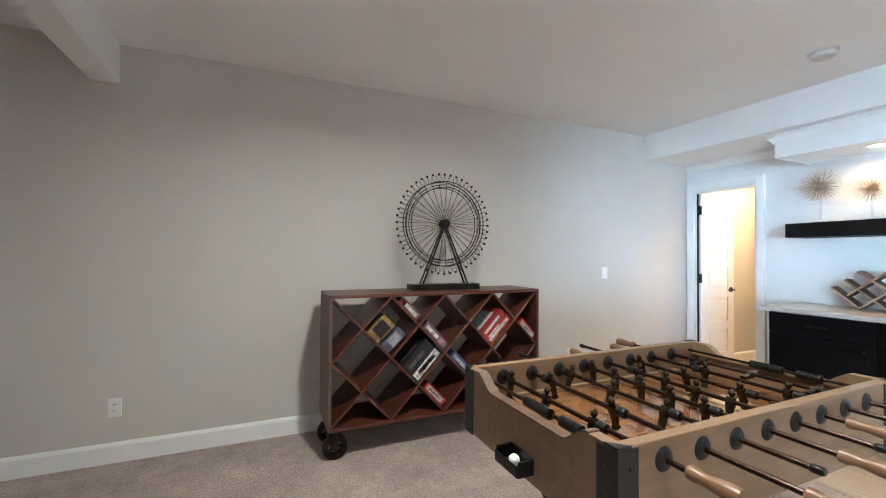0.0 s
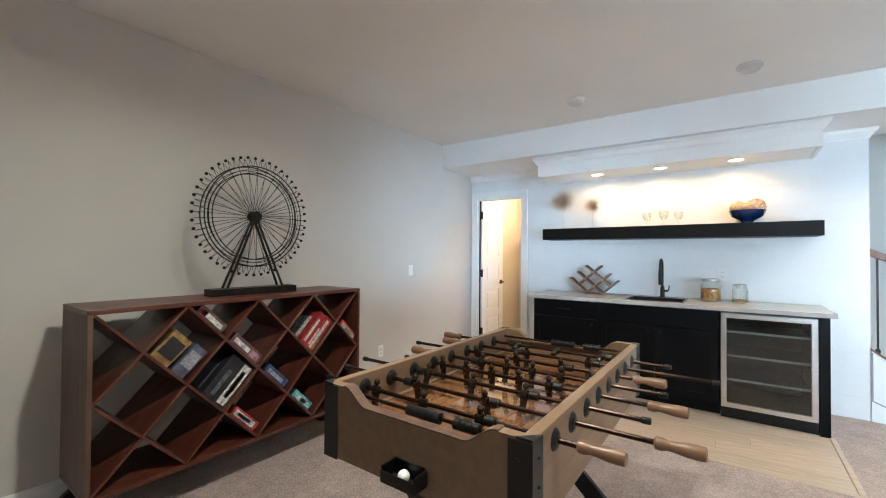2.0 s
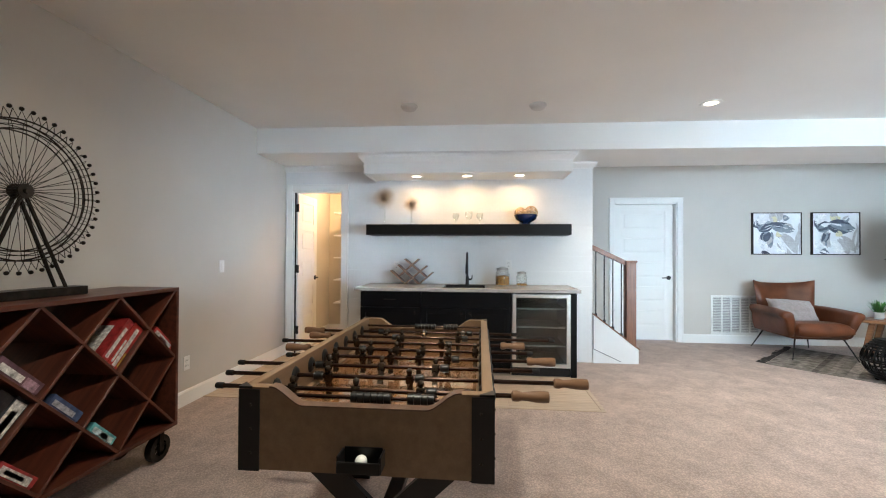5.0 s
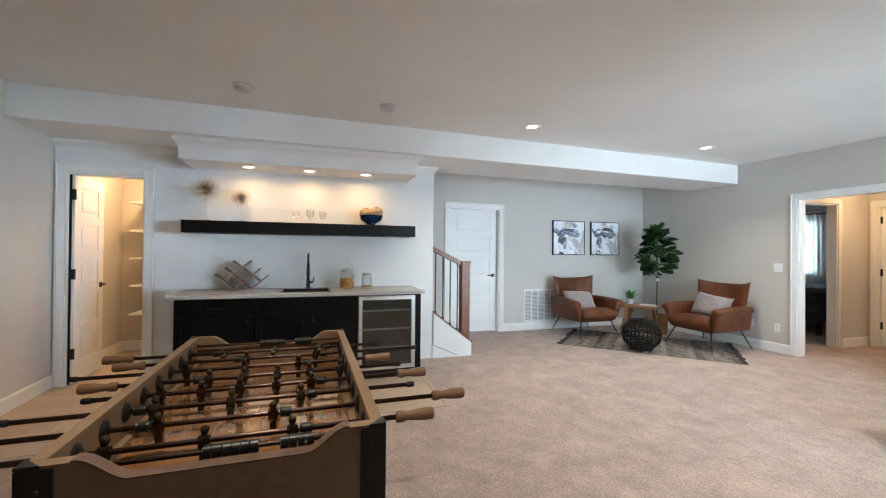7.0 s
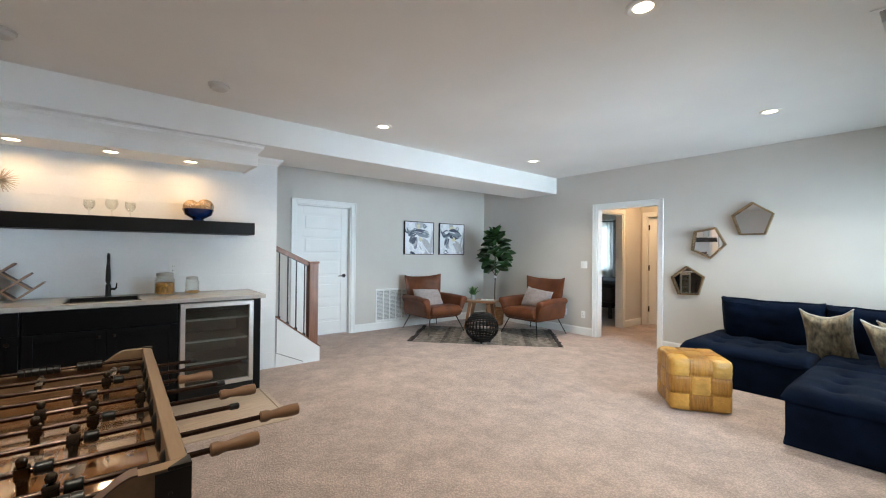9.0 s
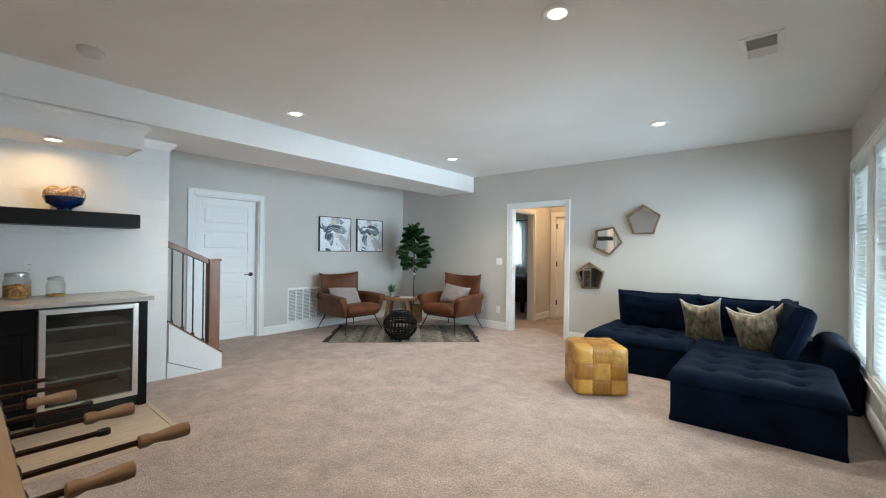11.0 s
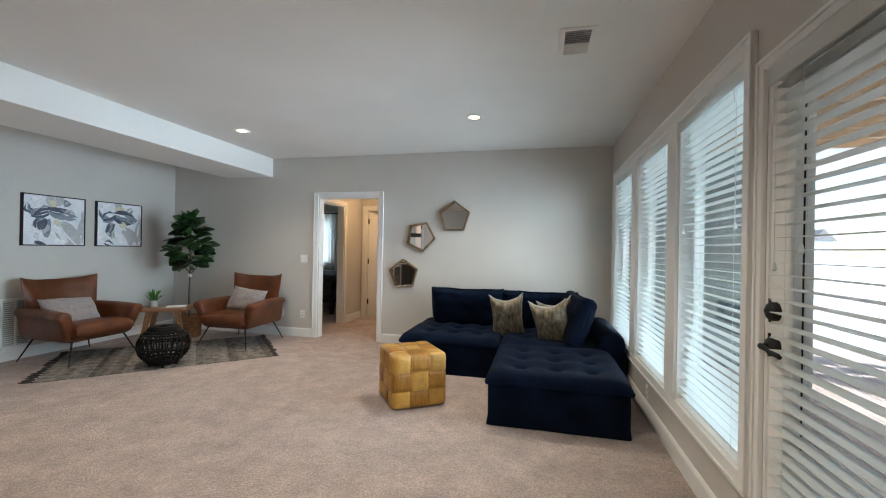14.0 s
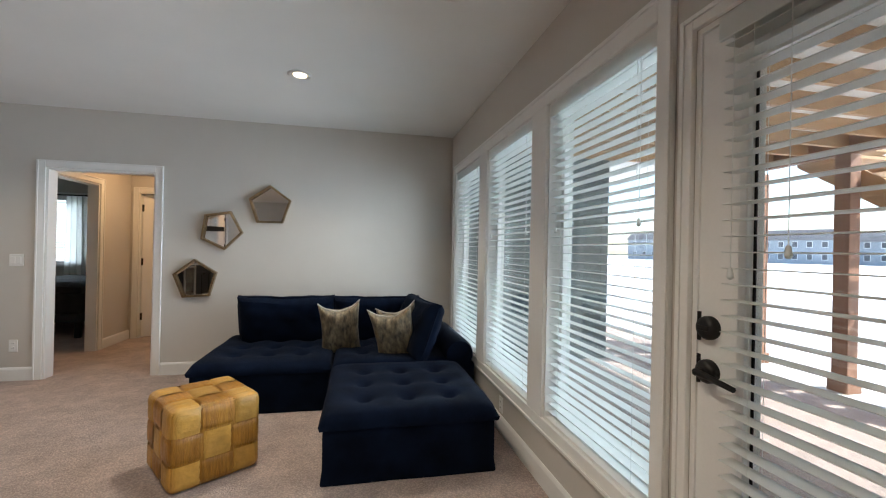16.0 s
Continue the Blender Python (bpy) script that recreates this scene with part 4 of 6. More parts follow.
part("backing", Box(-0.31, 0.31, -0.002, 0, -0.25, 0.25), mat("grille_shadow_grey", (0.40, 0.40, 0.39), 0.7), grille)
for k in range(22):
    part("louvre", Box(-0.31, 0.31, -0.008, 0.008, -0.0006, 0.0006, m=pose(0, -0.006, -0.24 + k * 0.0229, -45)), M_OUTLET, grille)

# pantry shelves
for i, z in enumerate((0.50, 0.85, 1.19, 1.53, 1.88)):
    s = thing("pantry_shelf", "white painted pantry shelf on a bracket", "shelf", group="pantry shelves")
    part("board", Box(5.66, 6.05, 1.9, 3.07, z, z + 0.02, 0.002), M_WHITE, s)
    part("cleat", Box(6.025, 6.05, 1.9, 2.98, z - 0.05, z, 0.002), M_WHITE, s)
for x, y in ((5.3, 2.75), (2.8, -6.2)):
    c = thing("flush_ceiling_light", "round flush ceiling light, switched on", "ceiling light", pose(x, y, CEIL))
    part("base", Lathe([(0.15, 0), (0.15, -0.03), (0.14, -0.035)], 28), M_OUTLET, c, smooth=True)
    part("shade", Lathe([(0.138, -0.035), (0.12, -0.075), (0.06, -0.095), (0.01, -0.098)], 28), M_HOODLED, c, "glowing shade", smooth=True)

# ---- windows, patio door and blinds ----
SLAT = mesh_of("slat", Box(-0.026, 0.026, -0.5, 0.5, -0.0014, 0.0014, 0.001, seg=1), M_BLIND)


def blind(parent, x, y0, y1, ztop, zbot, tilt, pitch=0.0445, first=None):
    """A horizontal slat blind hanging across y at x, parented to its window or door."""
    root = thing("window_blind", "white horizontal slat blind, lowered with its slats tilted", "blind", group="window blinds")
    part("headrail", Box(x - 0.028, x + 0.028, y0, y1, ztop - 0.045, ztop, 0.003), M_BLIND, root)
    n = int((ztop - 0.05 - zbot) / pitch)
    for i in range(n):
        o = part("slat", SLAT, None, root, m=pose(x, (y0 + y1) / 2, ztop - 0.07 - i * pitch, 0, tilt + random.uniform(-1.2, 1.2), 0) @ Matrix.Diagonal((1, y1 - y0 - 0.006, 1, 1)))
    zb = ztop - 0.07 - n * pitch
    part("bottom_rail", Box(x - 0.025, x + 0.025, y0 + 0.003, y1 - 0.003, zb - 0.008, zb + 0.008, 0.003), M_BLIND, root)
    for f in (0.14, 0.86):
        y = y0 + (y1 - y0) * f
        bm = Cyl((x - 0.025, y, zb), (x - 0.025, y, ztop - 0.03), 0.0008, seg=5)
        cyl(bm, (x + 0.025, y, zb), (x + 0.025, y, ztop - 0.03), 0.0008, seg=5)
        part("ladder_cord", bm, M_BLIND, root)
    return root


def tassel(root, x, y, z0, z1):
    bm = Cyl((x, y, z1), (x, y, z0), 0.0012, seg=6)
    lathe(bm, [(0.003, z1 + 0.004), (0.006, z1), (0.009, z1 - 0.022), (0.004, z1 - 0.028)], 10, Matrix.Translation((x, y, 0)))
    part("pull_cord", bm, M_BLIND, root, "pull cord with a small tassel", smooth=True)


for k, (y0, y1) in enumerate(WINDOWS):
    w = thing("window_%d" % (k + 1), "tall white-framed window with a slat blind", "window", kind="structure")
    XO = WX - 0.13
    fr = bmesh.new()
    for a in ((y0, y0 + 0.045, 0.385, 2.165), (y1 - 0.045, y1, 0.385, 2.165), (y0 + 0.045, y1 - 0.045, 0.385, 0.435), (y0 + 0.045, y1 - 0.045, 2.115, 2.165)):
        box(fr, XO, XO + 0.055, *a, 0.003)
    part("window_frame", fr, M_WHITE, w)
    for z0, z1 in ((0.435, 2.115),):
        p = part("pane", Box(XO + 0.022, XO + 0.028, y0 + 0.045, y1 - 0.045, z0, z1), M_GLASS, w)
        p.visible_shadow = False
    lin = bmesh.new()
    for a in ((y0 - 0.001, y0 + 0.014, 0.385, 2.165), (y1 - 0.014, y1 + 0.001, 0.385, 2.165), (y0 + 0.014, y1 - 0.014, 2.151, 2.166), (y0 + 0.014, y1 - 0.014, 0.384, 0.399)):
        box(lin, XO + 0.055, WX + 0.001, *a)
    part("jamb_lining", lin, M_WHITE, w)
    b = blind(w, WX - 0.035, y0 + 0.018, y1 - 0.018, 2.148, 0.405, -3)
    part("valance", Box(WX - 0.008, WX + 0.004, y0 + 0.015, y1 - 0.015, 2.085, 2.15, 0.003), M_BLIND, b)
    tassel(b, WX + 0.002, y0 + 0.10, 2.08, 1.46)
    tassel(b, WX + 0.002, y1 - 0.10, 2.08, 1.46)
    wand = part("tilt_wand", Cyl((WX + 0.004, y1 - 0.12, 2.08), (WX + 0.004, y1 - 0.12, 2.02), 0.004, seg=8), M_BLIND, b)
wc = bmesh.new()
Y0, Y1 = WINDOWS[0][0], WINDOWS[2][1]
CW = 0.075
for a in ((Y0 - CW, Y0, 0.31, 2.25), (Y1, Y1 + CW, 0.31, 2.25), (Y0, Y1, 2.165, 2.25), (Y0, Y1, 0.31, 0.385), (WINDOWS[0][1], WINDOWS[1][0], 0.385, 2.165), (WINDOWS[1][1], WINDOWS[2][0], 0.385, 2.165)):
    box(wc, WX, WX + 0.02, *a, 0.004)
for a in ((Y0 - CW, Y0 - CW + 0.018, 0.31, 2.25), (Y1 + CW - 0.018, Y1 + CW, 0.31, 2.25), (Y0 - CW + 0.018, Y1 + CW - 0.018, 2.232, 2.25), (Y0 - CW + 0.018, Y1 + CW - 0.018, 0.31, 0.328)):
    box(wc, WX + 0.02, WX + 0.03, *a, 0.003)
structure("window_casing", wc, M_WHITE, "white picture-frame casing round the three windows", "window casing")

# patio door: a full-light leaf with its own blind
casing("door_casing_6", "x", WX, 1, -1.533, -0.60, 2.045, 0.045, 0.02, 0.10)
pd = thing("door_6", "white full-light patio door with black hardware and a slat blind", "door", kind="structure")
DX0, DX1 = WX - 0.055, WX - 0.008
db = bmesh.new()
DA, DB = -1.517, -0.618
for a in ((DA, DA + 0.15, 0.02, 2.025), (DB - 0.15, DB, 0.02, 2.025), (DA + 0.15, DB - 0.15, 0.02, 0.26), (DA + 0.15, DB - 0.15, 1.88, 2.025)):
    box(db, DX0, DX1, *a, 0.002)
part("leaf", db, M_WHITE, pd)
lb = bmesh.new()
for a in ((DA + 0.14, DA + 0.165, 0.25, 1.89), (DB - 0.165, DB - 0.14, 0.25, 1.89), (DA + 0.165, DB - 0.165, 0.25, 0.275), (DA + 0.165, DB - 0.165, 1.865, 1.89)):
    box(lb, DX0 - 0.006, DX1 + 0.008, *a, 0.003)
part("glazing_bead", lb, M_WHITE, pd)
gp = part("pane", Box(WX - 0.035, WX - 0.029, DA + 0.165, DB - 0.165, 0.275, 1.865), M_GLASS, pd)
gp.visible_shadow = False
part("gasket", Box(WX - 0.028, WX - 0.024, DA + 0.155, DA + 0.172, 0.275, 1.865), M_BLKPLAST, pd)
for z, lev in ((1.105, False), (0.972, True)):
    bm = Lathe([(0.036, 0), (0.036, 0.016), (0.030, 0.026), (0.018, 0.030)], 24, pose(DX1, DA + 0.047, z, 0, 90))
    if lev:
        cyl(bm, (DX1 + 0.02, DA + 0.047, z), (DX1 + 0.055, DA + 0.047, z), 0.011, seg=12)
        tube(bm, [(DX1 + 0.05, DA + 0.047, z), (DX1 + 0.055, DA + 0.085, z), (DX1 + 0.052, DA + 0.175, z - 0.012)], [0.011, 0.010, 0.008], 10)
    else:
        box(bm, DX1 + 0.02, DX1 + 0.034, DA + 0.027, DA + 0.067, z - 0.008, z + 0.008, 0.003)
    part("handle" if lev else "deadbolt", bm, M_BLACKMET, pd, "black lever handle" if lev else "black deadbolt", smooth=True)
    part("strike_plate", Box(DX1 - 0.001, DX1 + 0.006, DA - 0.012, DA + 0.012, z - 0.045, z + 0.045, 0.001), M_BLACKMET, pd)
bd = blind(pd, WX + 0.035, DA + 0.140, DB - 0.12, 1.985, 0.16, 0, 0.0445)
part("valance", Box(WX + 0.062, WX + 0.074, DA + 0.135, DB - 0.115, 1.925, 1.995, 0.003), M_BLIND, bd)
tassel(bd, WX + 0.068, DA + 0.180, 1.93, 1.29)
tassel(bd, WX + 0.068, DA + 0.33, 1.93, 1.35)
for i, (nm, z) in enumerate((("hold_down", 0.155),)):
    part(nm, Box(DX1, DX1 + 0.03, DA + 0.07, DA + 0.078, z - 0.01, z + 0.02), M_BLIND, bd)

# ---- outside ----
GZ = -0.10
gnd = bmesh.new()
box(gnd, -400, -5.6, -400, 400, GZ - 0.32, GZ - 0.02)
box(gnd, -5.6, 60, -400, -9.2, GZ - 0.32, GZ - 0.02)
box(gnd, -5.6, 60, 3.6, 400, GZ - 0.32, GZ - 0.02)
box(gnd, -5.6, WX - 0.16, -9.2, 3.6, GZ - 0.32, GZ - 0.02)
structure("ground", gnd, M_GROUND, "pale dry ground of a building lot", "ground")
pat = thing("patio", "pale concrete patio slabs with saw joints", "patio", kind="structure")
for i in range(3):
    for j in range(5):
        part("slab", Box(-5.5 + i * 1.54, -5.5 + (i + 1) * 1.54 - 0.008, -5.0 + j * 1.0, -5.0 + (j + 1) * 1.0 - 0.008, GZ - 0.05, GZ, 0.004, seg=1), M_CONC, pat)
annex = thing("house_annex", "slate blue lap-sided wing of the house", "house wing", kind="structure")
part("wall", Box(-2.74, WX - 0.16, -8.9, -5.06, GZ, 5.2), M_SIDING, annex)
LAP = mesh_of("lap_board", Prism([(0, 0), (-0.022, 0.004), (-0.006, 0.17), (0, 0.17)], "x", 0, 1.0), M_SIDING)
for i in range(17):
    part("lap_board", LAP, None, annex, m=Matrix.Translation((-0.9, -5.06, GZ + i * 0.165)) @ Matrix.Diagonal((-1.84, -1, 1, 1)))
part("corner_board", Box(-2.775, -2.68, -5.10, -5.04, GZ, 5.2, 0.003), M_SIDING, annex)
deck = thing("deck", "cedar deck overhead on posts, seen from below", "deck")
for i in range(12):
    part("joist", Box(-4.75, WX - 0.16, -5.0 + i * 0.40, -4.96 + i * 0.40, 2.50, 2.73), M_DECK, deck)
for i in range(27):
    part("deck_board", Box(-4.85 + i * 0.147, -4.85 + i * 0.147 + 0.139, -5.1, -0.50, 2.73, 2.765), M_DECK, deck)
part("beam", Box(-4.85, -4.75, -5.1, -0.50, 2.44, 2.73, 0.004), M_POST, deck)
for x, y in ((-5.0, -4.95), (-4.80, -3.80), (-4.80, -0.60)):
    p_ = part("post", Box(x - 0.075, x + 0.075, y - 0.075, y + 0.075, GZ, 2.44, 0.008), M_POST, deck)
    part("post_base", Box(x - 0.10, x + 0.10, y - 0.10, y + 0.10, GZ, GZ + 0.14, 0.010), M_POST, p_)
st = thing("deck_stairs", "cedar stairs running down from the deck", "outdoor stairs")
for x in (-4.93, -5.95):
    part("stringer", Prism([(-4.4, 2.75), (-4.4, 2.42), (-0.75, GZ), (-0.40, GZ)], "x", x - 0.02, x + 0.02), M_DECK, st)
for i in range(14):
    part("tread", Box(-5.93, -4.95, -4.35 + i * 0.27, -4.07 + i * 0.27, 2.60 - i * 0.185, 2.635 - i * 0.185, 0.003), M_DECK, st)
for i in range(13):
    y = -4.3 + i * 0.28
    part("baluster", Box(-5.96, -5.94, y - 0.01, y + 0.01, 2.55 - i * 0.192, 3.5 - i * 0.192), M_BLACKMET, st)
part("handrail", Prism([(-4.4, 3.62), (-4.4, 3.55), (-0.7, 1.0), (-0.7, 1.07)], "x", -5.98, -5.92), M_DECK, st)


def far_house(x, y, w, d, h, rise, rz):
    root = thing("house", "pale grey-sided house with a shingled gable roof, far off", "house", pose(x, y, GZ - 0.02, 0, 0, rz), "far houses")
    part("wall", Box(-w / 2, w / 2, -d / 2, d / 2, 0, h), M_FARWALL, root)
    r = part("roof", Prism([(-d / 2 - 0.4, h), (d / 2 + 0.4, h), (0, h + rise)], "x", -w / 2 - 0.4, w / 2 + 0.4), M_ROOF, root)
    for k in range(int(w // 2.6)):
        xx = -w / 2 + 1.4 + k * 2.6
        for zz in ((0.9,) if h < 4 else (0.9, 3.7)):
            for s in (-1, 1):
                wn = part("window", Box(xx, xx + 1.1, s * d / 2 - 0.05, s * d / 2 + 0.05, zz, zz + 1.4), M_WHITE, root)
                part("pane", Box(xx + 0.1, xx + 1.0, s * (d / 2 + 0.02) - 0.05, s * (d / 2 + 0.02) + 0.05, zz + 0.1, zz + 1.3), M_ROOF, wn)


for x, y, w, d, h, rise, rz in ((-102, -76, 15, 10, 5.4, 2.6, 20), (-125, -58, 14, 10, 5.4, 2.8, 20), (-138, -33, 15, 10, 5.8, 2.6, 5), (-146, -5, 14, 10, 5.4, 3.0, 0), (-84, -101, 14, 10, 5.6, 2.6, 30), (-62, -122, 15, 10, 5.2, 2.7, 35), (-150, 26, 15, 10, 5.6, 2.8, -8), (-114, -66, 12, 9, 5.2, 2.4, 22), (-133, -46, 13, 9, 5.3, 2.5, 12)):
    far_house(x, y, w, d, h, rise, rz + 90)
rng = random.Random(11)
gr = bmesh.new()
for i in range(1500):
    x, y = rng.uniform(-4.5, -2.9), rng.uniform(-9.0, -5.3)
    if x > -5.5 and y > -5.4:
        continue
    a, hgt = rng.uniform(0, 6.28), rng.uniform(0.04, 0.13)
    dx, dy = math.cos(a) * 0.012, math.sin(a) * 0.012
    z = GZ - 0.02
    v = [gr.verts.new(p) for p in ((x - dx, y - dy, z), (x + dx, y + dy, z), (x + dy * 3, y + dx * 3, z + hgt))]
    gr.faces.new(v)
solo("grass", gr, M_STRAW, "patch of dry straw-coloured grass beyond the patio", "grass", kind="stuff")

# bedroom glimpsed through the hall
w = thing("window_4", "bedroom window with a slat blind", "window", kind="structure")
wf = bmesh.new()
for a in ((5.02, 5.07, 0.95, 2.10), (6.15, 6.2, 0.95, 2.10), (5.07, 6.15, 0.95, 1.0), (5.07, 6.15, 2.05, 2.10)):
    box(wf, a[0], a[1], -8.68, -8.6, a[2], a[3], 0.003)
part("window_frame", wf, M_WHITE, w)
part("window_sill", Box(4.95, 6.27, -8.6, -8.53, 0.91, 0.95, 0.004), M_WHITE, w)
part("casing_head", Box(4.95, 6.27, -8.6, -8.58, 2.10, 2.18, 0.004), M_WHITE, w)
p4 = part("pane", Box(5.07, 6.15, -8.66, -8.655, 1.0, 2.05), M_GLASS, w)
p4.visible_shadow = False
bb = thing("window_blind", "white slat blind at the bedroom window", "blind", group="window blinds")
for i in range(23):
    part("slat", SLAT, None, bb, m=pose(5.61, -8.60, 1.03 + i * 0.0445, 0, 0, 90) @ pose(0, 0, 0, 0, 25) @ Matrix.Diagonal((1, 1.06, 1, 1)))
cu = bmesh.new()
top, bot = [], []
for i in range(41):
    f = i / 40
    x = 4.86 + 0.36 * f
    yy = -8.50 + 0.03 * math.sin(f * 6.28 * 4.5)
    top.append(cu.verts.new((x, yy, 2.12)))
    bot.append(cu.verts.new((x - 0.02 + 0.03 * f, yy * 1.0 + 0.01 * math.sin(f * 9), 0.75)))
for i in range(40):
    cu.faces.new((top[i], top[i + 1], bot[i + 1], bot[i]))
cur = solo("curtain", cu, M_CURTAIN, "sheer white curtain drawn aside on a dark rod", "curtain", smooth=True)
solo("curtain_rod", Cyl((4.75, -8.50, 2.13), (6.4, -8.50, 2.13), 0.012), M_BLACKMET, "dark metal curtain rod on the bedroom wall", "curtain rod")
for x in (4.78, 6.36):
    solo("rod_bracket", Box(x - 0.01, x + 0.01, -8.6, -8.49, 2.11, 2.15, 0.002), M_BLACKMET, "dark bracket holding the curtain rod", "bracket")
bed = thing("bed", "bed with a dark spread in the next room", "bed", pose(5.0, -7.6, 0))
part("base", Box(-0.95, 1.2, -0.7, 0.7, 0.22, 0.34, 0.02), M_BED, bed)
for x in (-0.88, 1.13):
    for y in (-0.63, 0.63):
        part("leg", Box(x - 0.03, x + 0.03, y - 0.03, y + 0.03, 0.0, 0.22, 0.004), M_BED, bed)
part("mattress", Box(-0.97, 1.2, -0.72, 0.72, 0.34, 0.64, 0.06, seg=3), M_BED, bed, smooth=True)
part("spread", pillow(2.2, 1.5, 0.20, 16, 6, 0.6, 0, 0.02), M_BED, bed, smooth=True, m=pose(0.12, 0, 0.68))

# ---- bookcase with a diagonal lattice ----
BKX0, BKX1, BKY0, BKY1, BKZ0, BKZ1 = 0.438, 2.035, 2.72, 3.13, 0.195, 1.052
bk = thing("bookcase", "low mahogany bookcase of diagonal cubbies on iron casters", "bookcase")
TH = 0.022
part("top_board", Box(BKX0, BKX1, BKY0, BKY1, BKZ1 - TH, BKZ1, 0.003), M_MAHOG, bk)
part("bottom_board", Box(BKX0, BKX1, BKY0, BKY1, BKZ0, BKZ0 + TH, 0.003), M_MAHOG, bk)
# The left side board is greyer than the rest of the case.
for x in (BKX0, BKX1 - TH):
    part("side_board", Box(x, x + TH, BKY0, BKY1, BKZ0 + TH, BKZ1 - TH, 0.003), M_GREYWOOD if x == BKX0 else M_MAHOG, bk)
IX0, IX1, IZ0, IZ1 = BKX0 + TH, BKX1 - TH, BKZ0 + TH, BKZ1 - TH
PX = (IX1 - IX0) / 4


def clip_board(x0, sgn):
    """The ends of a lattice board that leaves the top edge at x0 and runs down to the right (sgn 1) or left, cut at the case's sides."""
    a, b = Vector((x0, IZ1)), Vector((x0 + sgn * 2 * PX, IZ0))
    d = b - a
    t0, t1 = 0.0, 1.0
    for lim, s in ((IX0, 1), (IX1, -1)):
        fa, fb = s * (a.x - lim), s * (b.x - lim)
        if fa < 0 and fb < 0:
            return None
        if fa < 0:
            t0 = max(t0, fa / (fa - fb))
        if fb < 0:
            t1 = min(t1, fa / (fa - fb))
    return (a + d * t0, a + d * t1) if t1 - t0 > 0.05 else None


for sgn in (1, -1):
    for k in range(-1, 6):
        ends = clip_board(IX0 + k * PX, sgn)
        if ends:
            p, q = ends
            L = (q - p).length
            ang = math.degrees(math.atan2(q.y - p.y, q.x - p.x))
            c = (p + q) / 2
            off = 0.004 if sgn > 0 else 0.007
            part("lattice_board", Box(-L / 2, L / 2, BKY0 + off, BKY1 - off, -0.007, 0.007, 0.001, seg=1), M_MAHOG, bk, m=pose(c.x, 0, c.y, 0, -ang, 0))
for x in (BKX0 + 0.055, BKX1 - 0.075):
    for y in (BKY0 + 0.07, BKY1 - 0.08):
        bm = Box(x - 0.045, x + 0.045, y - 0.04, y + 0.04, BKZ0 - 0.012, BKZ0, 0.002)
        for s in (-1, 1):
            box(bm, x - 0.018, x + 0.018, y + s * 0.026 - 0.003, y + s * 0.026 + 0.003, 0.065, BKZ0 - 0.01, 0.001)
        cst = part("caster", bm, M_IRON, bk, "black iron caster")
        wl = Lathe([(0.045, -0.020), (0.077, -0.020), (0.0795, -0.012), (0.0795, 0.012), (0.077, 0.020), (0.045, 0.020), (0.062, 0.010), (0.062, -0.010)], 28, pose(x, y, 0.08, 90), close=False)
        cyl(wl, (x, y - 0.03, 0.08), (x, y + 0.03, 0.08), 0.018, seg=14)
        for a in range(5):
            v = Vector((math.cos(a * 1.2566), 0, math.sin(a * 1.2566)))
            cyl(wl, Vector((x, y, 0.08)) + v * 0.012, Vector((x, y, 0.08)) + v * 0.066, 0.009, seg=6)
        part("wheel", wl, M_IRON, cst, smooth=True)


def game_box(cx, cz, w, h, d, tilt, base, marks, label, y=None):
    """A board-game box lying along a lattice board: w across, h thick, d deep."""
    y = BKY0 + 0.035 if y is None else y
    root = thing("game_box", label, "board game", pose(cx, y + d / 2, cz, 0, tilt), "board games in the bookcase")
    m = mat("game_box_card", base, 0.4, 0, 30, 0.20, 90, 0.02)
    part("box_base", Box(-w / 2 + 0.002, w / 2 - 0.002, -d / 2 + 0.002, d / 2 - 0.002, 0.0, h * 0.3, 0.001), m, root)
    part("box_lid", Box(-w / 2, w / 2, -d / 2, d / 2, h * 0.25, h, 0.0015), m, root)
    for x0, x1, z0, z1, c in marks:
        part("print", Box(x0 * w, x1 * w, -d / 2 - 0.001, -d / 2, z0 * h, z1 * h), mat("print_ink", c, 0.45, 0, 55, 0.22, 130, 0), root)
    for x0, x1, z0, z1, c in marks[:2]:
        part("print", Box(x0 * w, x1 * w, -d * 0.3, d * 0.35, h, h + 0.0008), mat("print_ink", c, 0.45, 0, 55, 0.22, 130, 0), root)
    return root


RED, WHT, NVY, BLK, YEL, TEAL = (0.42, 0.03, 0.02), (0.72, 0.70, 0.66), (0.05, 0.08, 0.18), (0.02, 0.02, 0.025), (0.50, 0.33, 0.05), (0.12, 0.42, 0.45)
_bars = [(-0.42, 0.42, 0.30, 0.62, WHT), (-0.38, 0.10, 0.70, 0.86, WHT), (-0.40, -0.1, 0.08, 0.2, YEL)]
HB = 0.008


def on_board(k, s, f, up, w, h, d, base, marks, label):
    """Puts a box on the lattice board that rises from the floor line (or passes) through node column k: s = +1 rests on a board that falls
    to the right, -1 on one that falls to the left; f: how far along, 0 top to 1 bottom."""
    p = Vector((IX0 + k * PX, IZ1))
    q = Vector((IX0 + (k + s * 2) * PX, IZ0))
    c = p + (q - p) * f
    ang = math.degrees(math.atan2(q.y - p.y, (q.x - p.x)))
    tilt = -ang if s > 0 else 180 - ang
    nrm = Vector((math.sin(radians(tilt)), math.cos(radians(tilt))))
    c = c + nrm * (HB + up)
    return game_box(c.x, c.y, w, h, d, tilt, base, marks, label)


